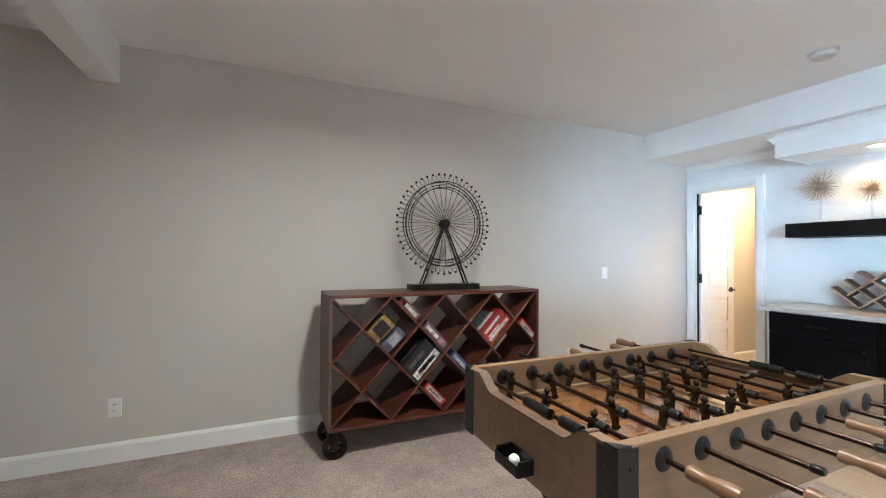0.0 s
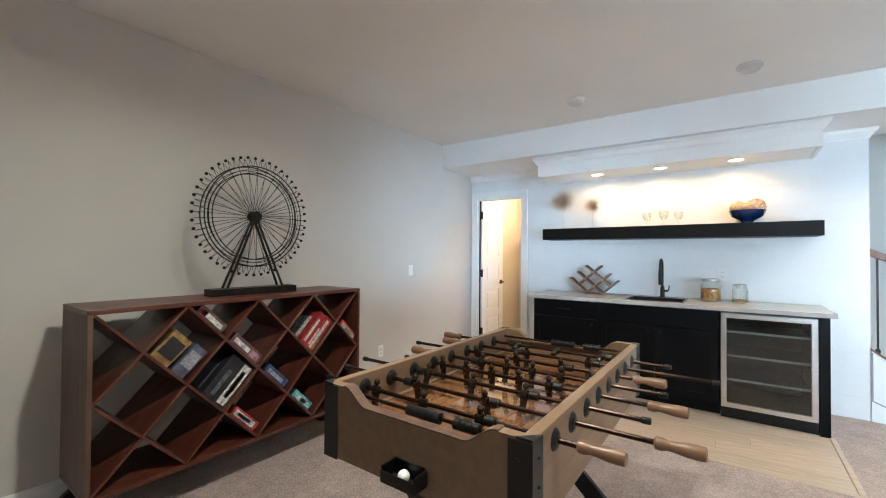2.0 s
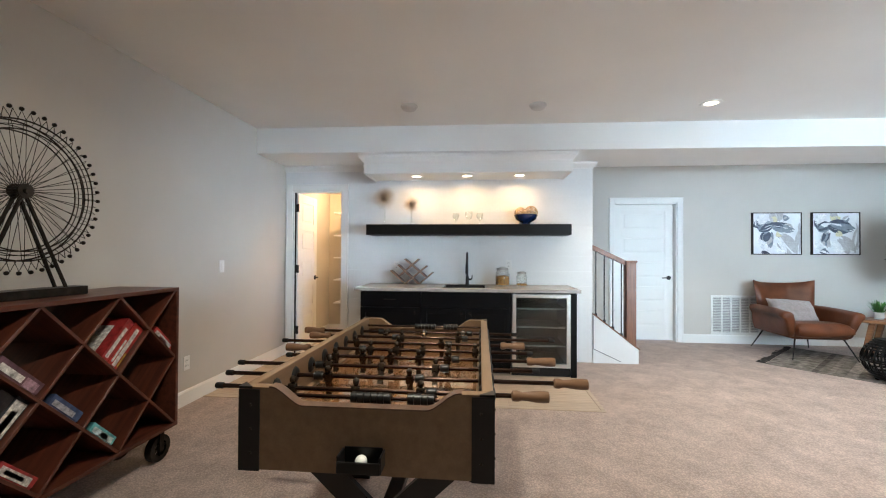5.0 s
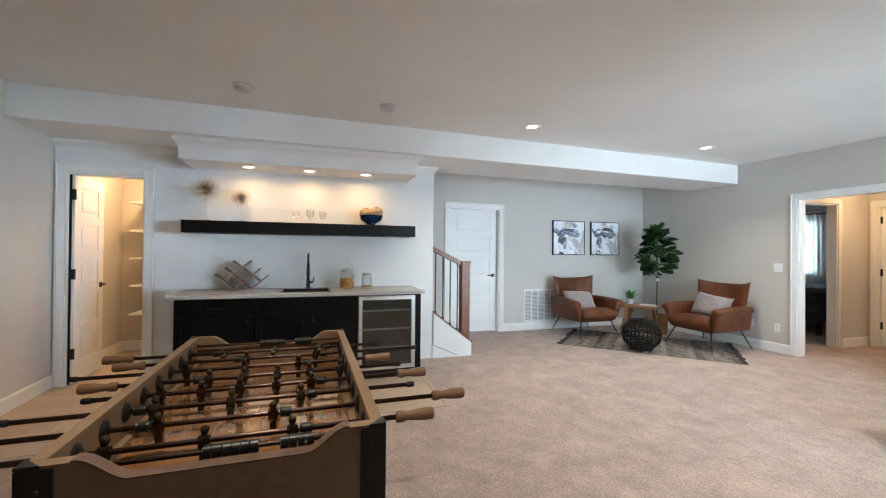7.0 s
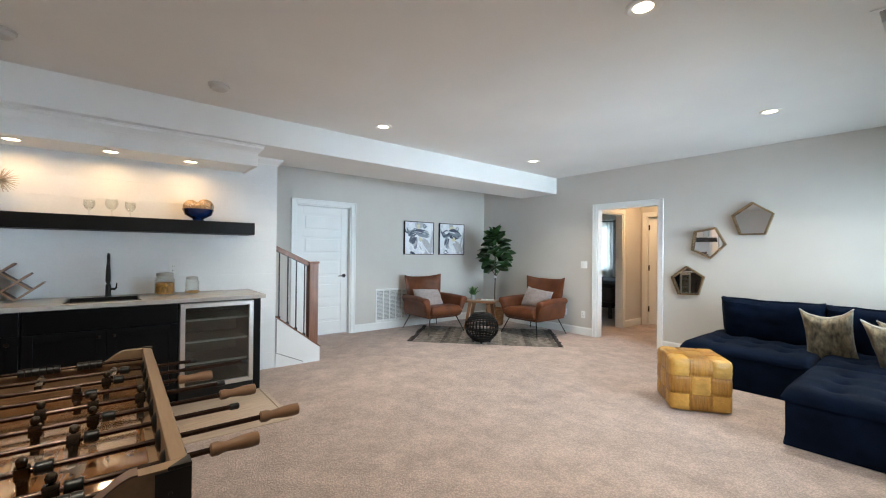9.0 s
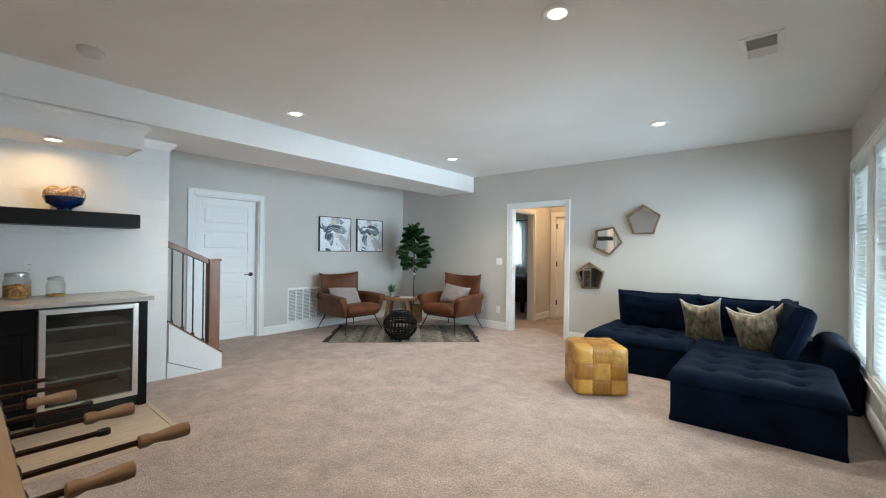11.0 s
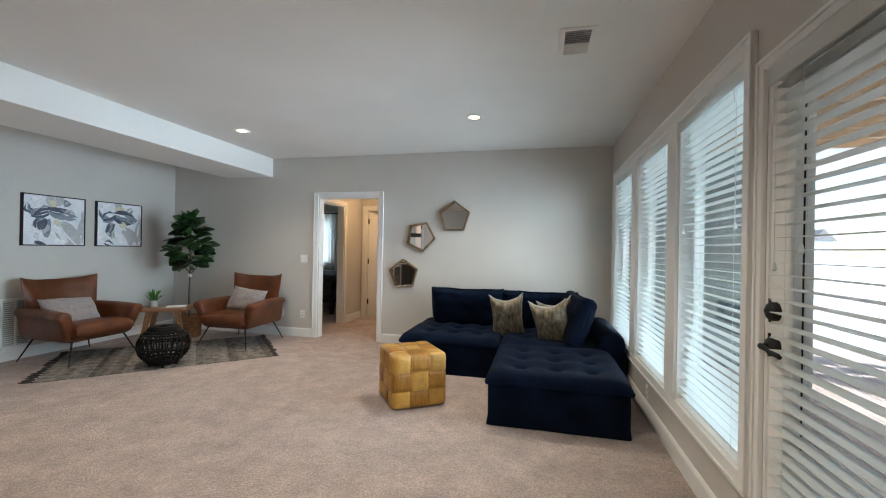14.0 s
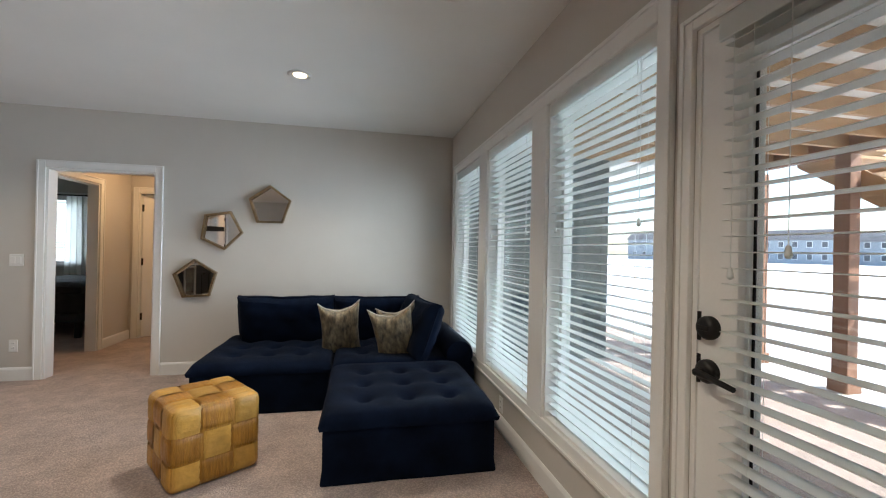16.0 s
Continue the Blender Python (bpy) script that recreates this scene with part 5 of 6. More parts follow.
on_board(1, 1, 0.135, 0, 0.19, 0.055, 0.26, (0.16, 0.10, 0.09), [(-0.35, 0.4, 0.25, 0.75, WHT), (-0.4, -0.2, 0.2, 0.8, RED)], "brown board game box with pale lettering, in the bookcase")
on_board(1, 1, 0.385, 0, 0.235, 0.065, 0.30, (0.14, 0.07, 0.09), [(-0.42, 0.1, 0.3, 0.7, WHT), (0.14, 0.42, 0.2, 0.8, (0.4, 0.25, 0.3))], "dark board game box with a pale strip, in the bookcase")
on_board(3, -1, 0.625, 0, 0.265, 0.07, 0.30, (0.03, 0.035, 0.045), [(-0.45, 0.45, 0.1, 0.9, WHT), (-0.3, 0.3, 0.3, 0.7, (0.5, 0.45, 0.42))], "large black and white board game box, in the bookcase")
on_board(3, -1, 0.625, 0.072, 0.25, 0.09, 0.30, BLK, [(-0.4, 0.2, 0.3, 0.6, (0.10, 0.10, 0.11))], "large black board game box lying on another")
on_board(0, 1, 0.335, 0, 0.11, 0.16, 0.25, (0.30, 0.19, 0.06), [(-0.4, 0.4, 0.2, 0.8, BLK)], "tan and black card game box, in the bookcase")
on_board(0, 1, 0.44, 0, 0.08, 0.17, 0.25, (0.10, 0.11, 0.16), [(-0.4, 0.4, 0.3, 0.8, (0.35, 0.36, 0.4))], "slate blue game box standing in the bookcase")
on_board(4, -1, 0.375, 0, 0.265, 0.075, 0.28, RED, _bars, "red dice game box with white lettering, in the bookcase")
on_board(4, -1, 0.375, 0.077, 0.25, 0.05, 0.28, (0.33, 0.03, 0.03), [(-0.4, 0.3, 0.3, 0.7, WHT)], "red game box lying on another in the bookcase")
on_board(3, 1, 0.385, 0, 0.19, 0.055, 0.26, RED, [(-0.42, 0.42, 0.2, 0.75, WHT), (-0.2, 0.2, 0.3, 0.6, RED)], "red and white game box, in the bookcase")
on_board(0, 1, 0.885, 0, 0.20, 0.055, 0.26, (0.36, 0.04, 0.04), [(-0.42, 0.38, 0.2, 0.8, WHT), (-0.3, 0.2, 0.35, 0.65, (0.25, 0.2, 0.3))], "red and white card game box low in the bookcase")
on_board(1, 1, 0.64, 0, 0.19, 0.06, 0.26, NVY, [(-0.42, 0.3, 0.3, 0.7, (0.45, 0.45, 0.5))], "navy game box, in the bookcase")
on_board(1, 1, 0.885, 0, 0.18, 0.055, 0.26, TEAL, [(-0.42, 0.42, 0.25, 0.75, (0.55, 0.68, 0.70)), (-0.1, 0.2, 0.3, 0.7, RED)], "teal game box low in the bookcase")

# ---- ferris wheel ornament ----
fw = thing("ferris_wheel_ornament", "dark metal ferris wheel ornament standing on the bookcase", "ornament", pose(1.322, 2.945, BKZ1))
part("base", Box(-0.28, 0.28, -0.055, 0.055, 0, 0.042, 0.003), M_IRON, fw)
HUB = 0.497
for y in (-0.034, 0.034):
    for s in (-1, 1):
        bm = bmesh.new()
        d = Vector((s * 0.185, y * 0.9, 0.042)) - Vector((0, y * 0.5, HUB))
        mm = Matrix.Translation(Vector((0, y * 0.5, HUB)) + d / 2) @ d.to_track_quat("Z", "Y").to_matrix().to_4x4()
        part("leg", Box(-0.0065, 0.0065, -0.005, 0.005, -d.length / 2, d.length / 2, m=mm), M_IRON, fw)
hub = Cyl((0, -0.045, HUB), (0, 0.045, HUB), 0.014, seg=16)
cyl(hub, (0, -0.03, HUB), (0, -0.022, HUB), 0.034, seg=20)
cyl(hub, (0, 0.022, HUB), (0, 0.03, HUB), 0.034, seg=20)
part("hub", hub, M_IRON, fw, smooth=True)


def circ(r, y, n=72):
    return [(r * math.cos(2 * math.pi * k / n), y, HUB + r * math.sin(2 * math.pi * k / n)) for k in range(n)]


for y in (-0.028, 0.028):
    for r, w in ((0.278, 0.0034), (0.298, 0.0022), (0.322, 0.0038)):
        part("rim", Tube(circ(r, y), w, 5, True), M_IRON, fw, smooth=True)
sp = bmesh.new()
for k in range(64):
    a = 2 * math.pi * k / 64
    e = Vector((math.cos(a), 0, math.sin(a)))
    y = 0.026 if k % 2 else -0.026
    cyl(sp, Vector((0, y, HUB)) + e * 0.02, Vector((0, y, HUB)) + e * 0.322, 0.0016, seg=4)
    cyl(sp, Vector((0, -y, HUB)) + e * 0.322, Vector((0, 0, HUB)) + e * 0.372, 0.0016, seg=4)
    cyl(sp, Vector((0, y, HUB)) + e * 0.322, Vector((0, 0, HUB)) + e * 0.372, 0.0016, seg=4)
part("spokes", sp, M_IRON, fw)
GON = mesh_of("gondola", Lathe([(0.004, -0.008), (0.009, -0.005), (0.010, 0.004), (0.005, 0.010)], 8), M_IRON, True)
for k in range(48):
    a = 2 * math.pi * k / 48
    part("gondola", GON, None, fw, m=pose(0.378 * math.cos(a), 0, HUB + 0.378 * math.sin(a), 0, 90 - math.degrees(a), 0))

# ---- foosball table ----
TX0, TX1, TY0, TY1, TZ0, TZ1 = 0.80, 2.12, 0.80, 1.55, 0.63, 0.872
ft = thing("foosball_table", "oak-look foosball table with black corner plates and turned handles", "foosball table")
SW = 0.034
for y in (TY0, TY1 - SW):
    part("side_panel", Box(TX0 + SW, TX1 - SW, y, y + SW, TZ0, TZ1, 0.003), M_FOOS, ft)
dip = []
for i in range(13):
    f = i / 12
    s = f * f * (3 - 2 * f)
    dip.append((0.09 + 0.10 * f, TZ1 + 0.004 * math.sin(f * math.pi) - 0.052 * s))
W = TY1 - TY0
prof = [(0, TZ0), (0, TZ1)] + dip + [(W - a, z) for a, z in dip[::-1]] + [(W, TZ1), (W, TZ0)]
for x in (TX0, TX1 - SW):
    bm = Prism([(TY0 + a, z) for a, z in prof], "x", x, x + SW)
    part("end_panel", bm, M_FOOS, ft)
part("edge_strip", Prism([(TY0 + a, z) for a, z in dip] + [(TY1 - a, z) for a, z in dip[::-1]] + [(TY1 - a, z + 0.004) for a, z in dip] + [(TY0 + a, z + 0.004) for a, z in dip[::-1]], "x", TX0 - 0.001, TX0 + SW + 0.001), M_GREYWOOD, ft, "worn pale edge of the cut-out")
part("playfield", Box(TX0 + SW, TX1 - SW, TY0 + SW, TY1 - SW, TZ0, 0.735), M_FOOSIN, ft, "glossy wood-print playfield")
for y in (TY0 + SW, TY1 - SW - 0.02):
    part("bumper_rail", Prism([(TX0 + SW, 0.735), (TX1 - SW, 0.735), (TX1 - SW, 0.75), (TX0 + SW, 0.75)], "y", y, y + 0.02), M_FOOS, ft)
CP = 0.062
for x, sx in ((TX0, 1), (TX1, -1)):
    for y, sy in ((TY0, 1), (TY1, -1)):
        bm = bmesh.new()
        xs = sorted((x - sx * 0.003, x + sx * CP))
        ys = sorted((y - sy * 0.003, y + sy * 0.0))
        box(bm, xs[0], xs[1], ys[0], ys[1], TZ0 - 0.004, TZ1 - 0.006)
        xs2 = sorted((x - sx * 0.003, x))
        ys2 = sorted((y, y + sy * CP))
        box(bm, xs2[0], xs2[1], ys2[0], ys2[1], TZ0 - 0.004, TZ1 - 0.006)
        prism(bm, [(x - sx * 0.003, y - sy * 0.003), (x + sx * 0.04, y - sy * 0.003), (x - sx * 0.003, y + sy * 0.04)], "z", TZ1 - 0.004, TZ1 + 0.003)
        cp = part("corner_plate", bm, M_BLACKMET, ft, "black steel corner plate")
        for z in (0.68, 0.75, 0.82):
            part("bolt", Lathe([(0.0045, 0), (0.0036, 0.003), (0.0012, 0.004)], 10, pose(x - sx * 0.003, y + sy * 0.035, z, 0, -90 * sx)), M_IRON, cp, smooth=True)
            part("bolt", Lathe([(0.0045, 0), (0.0036, 0.003), (0.0012, 0.004)], 10, pose(x + sx * 0.035, y - sy * 0.003, z, 90 * sy)), M_IRON, cp, smooth=True)
# ball return
bc = bmesh.new()
cy = 1.172
box(bc, TX0 - 0.055, TX0, cy - 0.062, cy + 0.062, 0.660, 0.666, 0.002)
box(bc, TX0 - 0.061, TX0 - 0.055, cy - 0.062, cy + 0.062, 0.662, 0.696, 0.004)
for s in (-1, 1):
    box(bc, TX0 - 0.055, TX0, cy + s * 0.060 - 0.003, cy + s * 0.060 + 0.003, 0.662, 0.708, 0.002)
box(bc, TX0 - 0.004, TX0 - 0.0005, cy - 0.056, cy + 0.056, 0.666, 0.712)
part("ball_return", bc, M_BLKPLAST, ft, "black plastic ball return cup")
ball = bmesh.new()
bmesh.ops.create_uvsphere(ball, u_segments=24, v_segments=14, radius=0.0175)
solo("foosball", ball, M_OUTLET, "small white ball lying in the return cup", "ball", pose(TX0 - 0.028, cy, 0.6837), smooth=True)

PLAYER = bmesh.new()
lathe(PLAYER, [(0.004, 0.018), (0.0105, 0.022), (0.0125, 0.032), (0.009, 0.042), (0.003, 0.045)], 12)
box(PLAYER, -0.011, 0.011, -0.016, 0.016, -0.022, 0.018, 0.005, seg=2)
prism(PLAYER, [(-0.010, -0.02), (0.010, -0.02), (0.007, -0.062), (0.014, -0.076), (-0.014, -0.076), (-0.007, -0.062)], "y", -0.011, 0.011)
PLAYER = mesh_of("player", PLAYER, mat("bronze_figure", (0.055, 0.040, 0.028), 0.26, 0.75, 20, 0.15, 80, 0.02), True)
BUMP = mesh_of("rod_bumper", Lathe([(0.0145, -0.016), (0.0165, -0.014), (0.0145, -0.008), (0.0165, -0.002), (0.0145, 0.004), (0.0165, 0.010), (0.0145, 0.016)], 14, pose(0, 0, 0, 90)), M_BLKPLAST, True)
BEAR = mesh_of("bearing", Lathe([(0.012, -0.004), (0.030, -0.004), (0.031, 0.0), (0.026, 0.006), (0.016, 0.010), (0.012, 0.010)], 22, pose(0, 0, 0, 90)), M_BLKPLAST, True)
HANDLE = mesh_of("handle", Lathe([(0.011, 0), (0.0165, 0.004), (0.0175, 0.018), (0.013, 0.034), (0.0145, 0.05), (0.018, 0.075), (0.019, 0.10), (0.0175, 0.115), (0.012, 0.118)], 18, pose(0, 0, 0, 90)), M_HANDLE, True)
CAP = mesh_of("end_cap", Lathe([(0.0085, 0), (0.0105, 0.003), (0.0105, 0.024), (0.008, 0.028)], 12, pose(0, 0, 0, 90)), M_BLKPLAST, True)
RZ = 0.822
ROD = [(0.74, 1.70, "s", 3), (0.585, 1.755, "s", 2), (0.64, 1.795, "", 3), (0.645, 1.66, "s", 5), (0.63, 1.64, "n", 5), (0.74, 1.82, "s", 3), (0.485, 1.645, "n", 2), (0.665, 1.735, "n", 3)]
YM = (TY0 + TY1) / 2
for i, (ys, yn, hs, np_) in enumerate(ROD):
    x = 0.95 + i * 0.1405
    rod = part("rod", Cyl((x, ys, RZ), (x, yn, RZ), 0.0075, seg=12), M_RODMET, ft, "dark steel rod", smooth=True)
    for y, s in ((TY0, -1), (TY1, 1)):
        part("bearing", BEAR, None, ft, m=pose(x, y, RZ) if s < 0 else pose(x, y, RZ, 0, 0, 180))
        part("bearing", BEAR, None, ft, m=pose(x, y - s * SW, RZ, 0, 0, 180) if s < 0 else pose(x, y - s * SW, RZ))
    for y, key, r in ((ys, "s", 0), (yn, "n", 180)):
        part("handle" if key == hs else "end_cap", HANDLE if key == hs else CAP, None, rod, m=pose(x, y, RZ, 0, 0, r))
    mid = (ys + yn) / 2 - (1.165 + (-0.06 if hs == "s" else 0.06 if hs == "n" else 0))
    mid = max(-0.07, min(0.07, mid))
    gap = 0.215 if np_ == 3 else 0.30 if np_ == 2 else 0.122
    spin = (8, -14, 20, -6, 12, -20, 5, 80)[i]
    for k in range(np_):
        y = YM + mid + (k - (np_ - 1) / 2) * gap
        part("player", PLAYER, None, rod, m=pose(x, y, RZ, 0, spin) @ Matrix.Scale(0.88, 4))
    for s in (-1, 1):
        yb = YM + mid + s * ((np_ - 1) / 2 * gap + 0.036)
        if TY0 + SW + 0.02 < yb < TY1 - SW - 0.02:
            part("rod_bumper", BUMP, None, rod, m=pose(x, yb, RZ))
for x, r in ((TX0 + SW + 0.022, 0), (TX1 - SW - 0.022, 180)):
    sc = part("score_rod", Cyl((x, TY0 + SW, 0.833), (x, TY1 - SW, 0.833), 0.006, seg=10), M_RODMET, ft, smooth=True)
    for k in range(10):
        y = YM + (-0.06 + k * 0.0205 if k < 6 else -0.13 - (k - 6) * 0.0205)
        part("score_bead", Cyl((x, y - 0.0095, 0.833), (x, y + 0.0095, 0.833), 0.0165, seg=14), M_BLKPLAST, sc, smooth=True)
for x in (TX0 + 0.20, TX1 - 0.20):
    for s in (-1, 1):
        a, b = Vector((x + s * 0.012, YM + s * 0.30, TZ0)), Vector((x + s * 0.012, YM - s * 0.34, 0.0))
        d = (b - a)
        bm = Prism([(a.y - 0.06, TZ0), (a.y + 0.06, TZ0), (b.y + 0.06, 0.03), (b.y + 0.06, 0.0), (b.y - 0.06, 0.0), (b.y - 0.06, 0.03)], "x", a.x - 0.011, a.x + 0.011)
        part("leg", bm, M_BLACKMET, ft, "black crossed leg")
part("stretcher", Box(TX0 + 0.20, TX1 - 0.20, YM - 0.03, YM + 0.03, 0.30, 0.335, 0.003), M_BLACKMET, ft)

# ---- rug, armchairs, side table, stool and plant in the corner ----
rug_m = pose(4.425, -3.68, 0, 0, 0, 44)
rug = thing("rug", "flat-woven striped grey and brown rug with dark fringes", "rug", rug_m)
rr = random.Random(4)
RW, RD = 2.09, 1.30
x = -RW / 2
while x < RW / 2 - 0.01:
    w = min(rr.choice((0.05, 0.07, 0.09, 0.12)), RW / 2 - x)
    part("stripe", Box(x, x + w - 0.001, -RD / 2 + rr.uniform(-0.006, 0.006), RD / 2 + rr.uniform(-0.006, 0.006), 0.0, 0.007 + rr.uniform(0, 0.002), 0.002, seg=1), M_RUG, rug)
    x += w
M_FRINGE = mat("dark_fringe", (0.05, 0.042, 0.038), 0.95, 0, 20, 0.2, 90, 0.3)
for s in (-1, 1):
    for k in range(17):
        y = -RD / 2 + 0.03 + k * (RD - 0.06) / 16
        e = (s * (RW / 2 + rr.uniform(0.06, 0.10)), y + rr.uniform(-0.03, 0.03), 0.006)
        part("tassel", Tube([(s * RW / 2, y, 0.005), (s * (RW / 2 + 0.03), y + rr.uniform(-0.01, 0.01), 0.010), e], [0.006, 0.012, 0.005], 6), M_FRINGE, rug)


def loft(bm, secs):
    rings = [[bm.verts.new(p) for p in s] for s in secs]
    n = len(rings[0])
    for a, b in zip(rings, rings[1:]):
        for i in range(n):
            bm.faces.new((a[i], a[(i + 1) % n], b[(i + 1) % n], b[i]))
    bm.faces.new(rings[0][::-1])
    bm.faces.new(rings[-1])
    bmesh.ops.recalc_face_normals(bm, faces=bm.faces)
    return bm


def armchair(m):
    """A wing-backed leather lounge chair that faces local -y."""
    root = thing("armchair", "cognac leather lounge chair with flared arms and thin black legs", "armchair", m, "leather armchairs")
    sb = pillow(0.61, 0.70, 0.20, 20, 4, 0.50, 0, 0.010, 1.0)
    part("seat", sb, M_LEATHER, root, smooth=True, m=pose(0, -0.070, 0.345, -4))
    part("seat_frame", Box(-0.325, 0.325, -0.33, 0.33, 0.250, 0.315, 0.028, seg=3), M_LEATHER, root, smooth=True)
    # back: a padded curved shell, waisted at the bottom, its upper corners drawn up and forward
    bm = bmesh.new()
    n, k = 20, 18
    F, B = {}, {}
    for i in range(n + 1):
        for j in range(k + 1):
            u, v = 2 * i / n - 1, j / k
            hw = 0.335 + 0.052 * v ** 1.2
            z = 0.30 + v * (0.590 + 0.045 * abs(u) ** 3)
            y = 0.27 + 0.15 * v - 0.085 * u * u * (0.5 + v)
            rim = max(0.16, (1 - abs(u) ** 8) ** 0.5 * (1 - v ** 12) ** 0.5)
            th = 0.062 * (1 - 0.35 * v) * rim
            puff = 0.030 * (1 - u ** 4) * math.sin(math.pi * min(1, v * 1.05)) + 0.006 * noise.noise(Vector((u * 2.2, v * 2.5, 4.0))) * rim
            F[i, j] = bm.verts.new((u * hw, y - th - puff, z))
            B[i, j] = bm.verts.new((u * hw, y + th, z))
    for i in range(n):
        for j in range(k):
            bm.faces.new((F[i, j], F[i + 1, j], F[i + 1, j + 1], F[i, j + 1]))
            bm.faces.new((B[i, j], B[i, j + 1], B[i + 1, j + 1], B[i + 1, j]))
    for j in range(k):
        bm.faces.new((F[0, j], F[0, j + 1], B[0, j + 1], B[0, j]))
        bm.faces.new((F[n, j], B[n, j], B[n, j + 1], F[n, j + 1]))
    for i in range(n):
        bm.faces.new((F[i, k], F[i + 1, k], B[i + 1, k], B[i, k]))
        bm.faces.new((F[i, 0], B[i, 0], B[i + 1, 0], F[i + 1, 0]))
    part("backrest", bm, M_LEATHER, root, smooth=True)
    for s in (-1, 1):
        secs = []
        for q in range(17):
            f = min(1, q / 13)
            nose = max(0, q - 13)
            y = 0.34 - 0.70 * f - (0, 0.020, 0.034, 0.040)[nose]
            top = 0.600 - 0.012 * f + 0.012 * math.sin(math.pi * f)
            flare = 0.015 + 0.032 * f ** 1.4
            cx, cz = 0.345 + flare, top - 0.05
            ea, eb = 0.050 + 0.022 * f, 0.050
            loop = [(0.295, 0.262), (0.288, 0.34), (0.290, 0.43)]
            loop += [(cx + ea * math.cos(radians(d)), cz + eb * math.sin(radians(d))) for d in (185, 160, 135, 110, 90, 70, 45, 20, -5, -30, -55)]
            loop += [(cx + ea * 0.25, cz - 0.085), (0.365 + flare * 0.45, 0.375), (0.350 + flare * 0.15, 0.30), (0.338, 0.262)]
            k_ = (1, 0.93, 0.76, 0.45)[nose]
            mx, mz = sum(p[0] for p in loop) / len(loop), sum(p[1] for p in loop) / len(loop)
            secs.append([(s * (mx + (px - mx) * k_), y + 0.05 * f * f * (top - (mz + (pz - mz) * k_)) / 0.3, mz + (pz - mz) * k_) for px, pz in loop])
        part("arm", loft(bmesh.new(), secs), M_LEATHER, root, smooth=True)
    for sx in (-1, 1):
        for sy, yy in ((-1, -0.30), (1, 0.27)):
            t0, t1 = Vector((sx * 0.27, yy, 0.262)), Vector((sx * 0.365, yy + sy * 0.10, 0.007))
            part("leg", Tube([t0, (t0 + t1) / 2, t1], [0.010, 0.0085, 0.006], 8), M_BLACKMET, root, smooth=True)
    fr = bmesh.new()
    tube(fr, [(-0.27, -0.30, 0.252), (0.27, -0.30, 0.252), (0.27, 0.27, 0.252), (-0.27, 0.27, 0.252)], 0.007, 6, True)
    part("base_frame", fr, M_BLACKMET, root)
    return root


c1 = armchair(pose(5.30, -3.285, 0, 0, 0, -91))
copy_thing(c1, pose(4.075, -4.467, 0, 0, 0, 181))
M_PIPING = mat("pale_cotton_piping", (0.55, 0.51, 0.45), 0.8, 0, 20, 0.1, 90, 0.2)


def throw_pillow(m, w, h, t, material, label, group, seed, sag=0.10):
    return solo("throw_pillow", pillow(w, h, t, 18, 3.2, 0.10, sag, 0.012, seed), material, label, "pillow", m, group, smooth=True)


throw_pillow(pose(5.30, -3.20, 0.535, 60, 4, -91 + 10), 0.60, 0.35, 0.19, M_GREYFUR, "small grey plush pillow on the leather armchair", "plush pillows", 2.0)
throw_pillow(pose(4.075, -4.53, 0.565, 64, 6, 181), 0.52, 0.36, 0.18, M_GREYFUR, "small grey plush pillow on the leather armchair", "plush pillows", 5.0)

tbl = thing("side_table", "small acacia side table with splayed block legs", "side table", pose(4.875, -4.02, 0, 0, 0, 30))
tt = Box(-0.29, 0.29, -0.19, 0.19, 0.465, 0.505, 0.006)
part("tabletop", tt, M_ACACIA, tbl)
for sx in (-1, 1):
    for sy in (-1, 1):
        bm = Prism([(sx * 0.155 - 0.028, 0.465), (sx * 0.155 + 0.028, 0.465), (sx * 0.245 + 0.02, 0.006), (sx * 0.245 - 0.02, 0.006)], "y", sy * 0.12 - 0.025, sy * 0.12 + 0.025)
        part("leg", bm, M_ACACIA, tbl)
solo("magazine", Box(-0.11, 0.11, -0.08, 0.08, 0, 0.008, 0.002), M_OUTLET, "pale magazine lying on the side table", "magazine", pose(4.78, -4.08, 0.505, 0, 0, 40))
ppot = thing("potted_succulent", "small bushy green plant in a pale glass pot", "potted plant", pose(5.0, -3.95, 0.505))
part("pot", Lathe([(0.032, 0), (0.042, 0.006), (0.046, 0.07), (0.044, 0.085), (0.040, 0.085), (0.040, 0.02)], 20), mat("pale_grey_glaze", (0.42, 0.43, 0.42), 0.3), ppot, smooth=True)
M_GRASSY = mat("bright_leaf", (0.055, 0.17, 0.03), 0.5, 0, 20, 0.2, 60, 0.05, rnd=0.3)
BLADE = bmesh.new()
for w0, w1, z0, z1, o0, o1 in ((0.005, 0.006, 0, 0.05, 0, 0.012), (0.006, 0.001, 0.05, 0.09, 0.012, 0.035)):
    vs = [BLADE.verts.new(p) for p in ((-w0, o0, z0), (w0, o0, z0), (w1, o1, z1), (-w1, o1, z1))]
    BLADE.faces.new(vs)
BLADE = mesh_of("leaf", BLADE, M_GRASSY)
for k in range(70):
    part("leaf", BLADE, None, ppot, m=pose(rr.uniform(-0.028, 0.028), rr.uniform(-0.028, 0.028), 0.075, rr.uniform(-30, 30), rr.uniform(-30, 30), rr.uniform(0, 360)) @ Matrix.Scale(rr.uniform(1.1, 1.75), 4))

stool = thing("rattan_stool", "round black open-weave rattan stool standing on the rug", "stool", pose(4.10, -3.285, 0.009))
SR, SHh = 0.240, 0.425


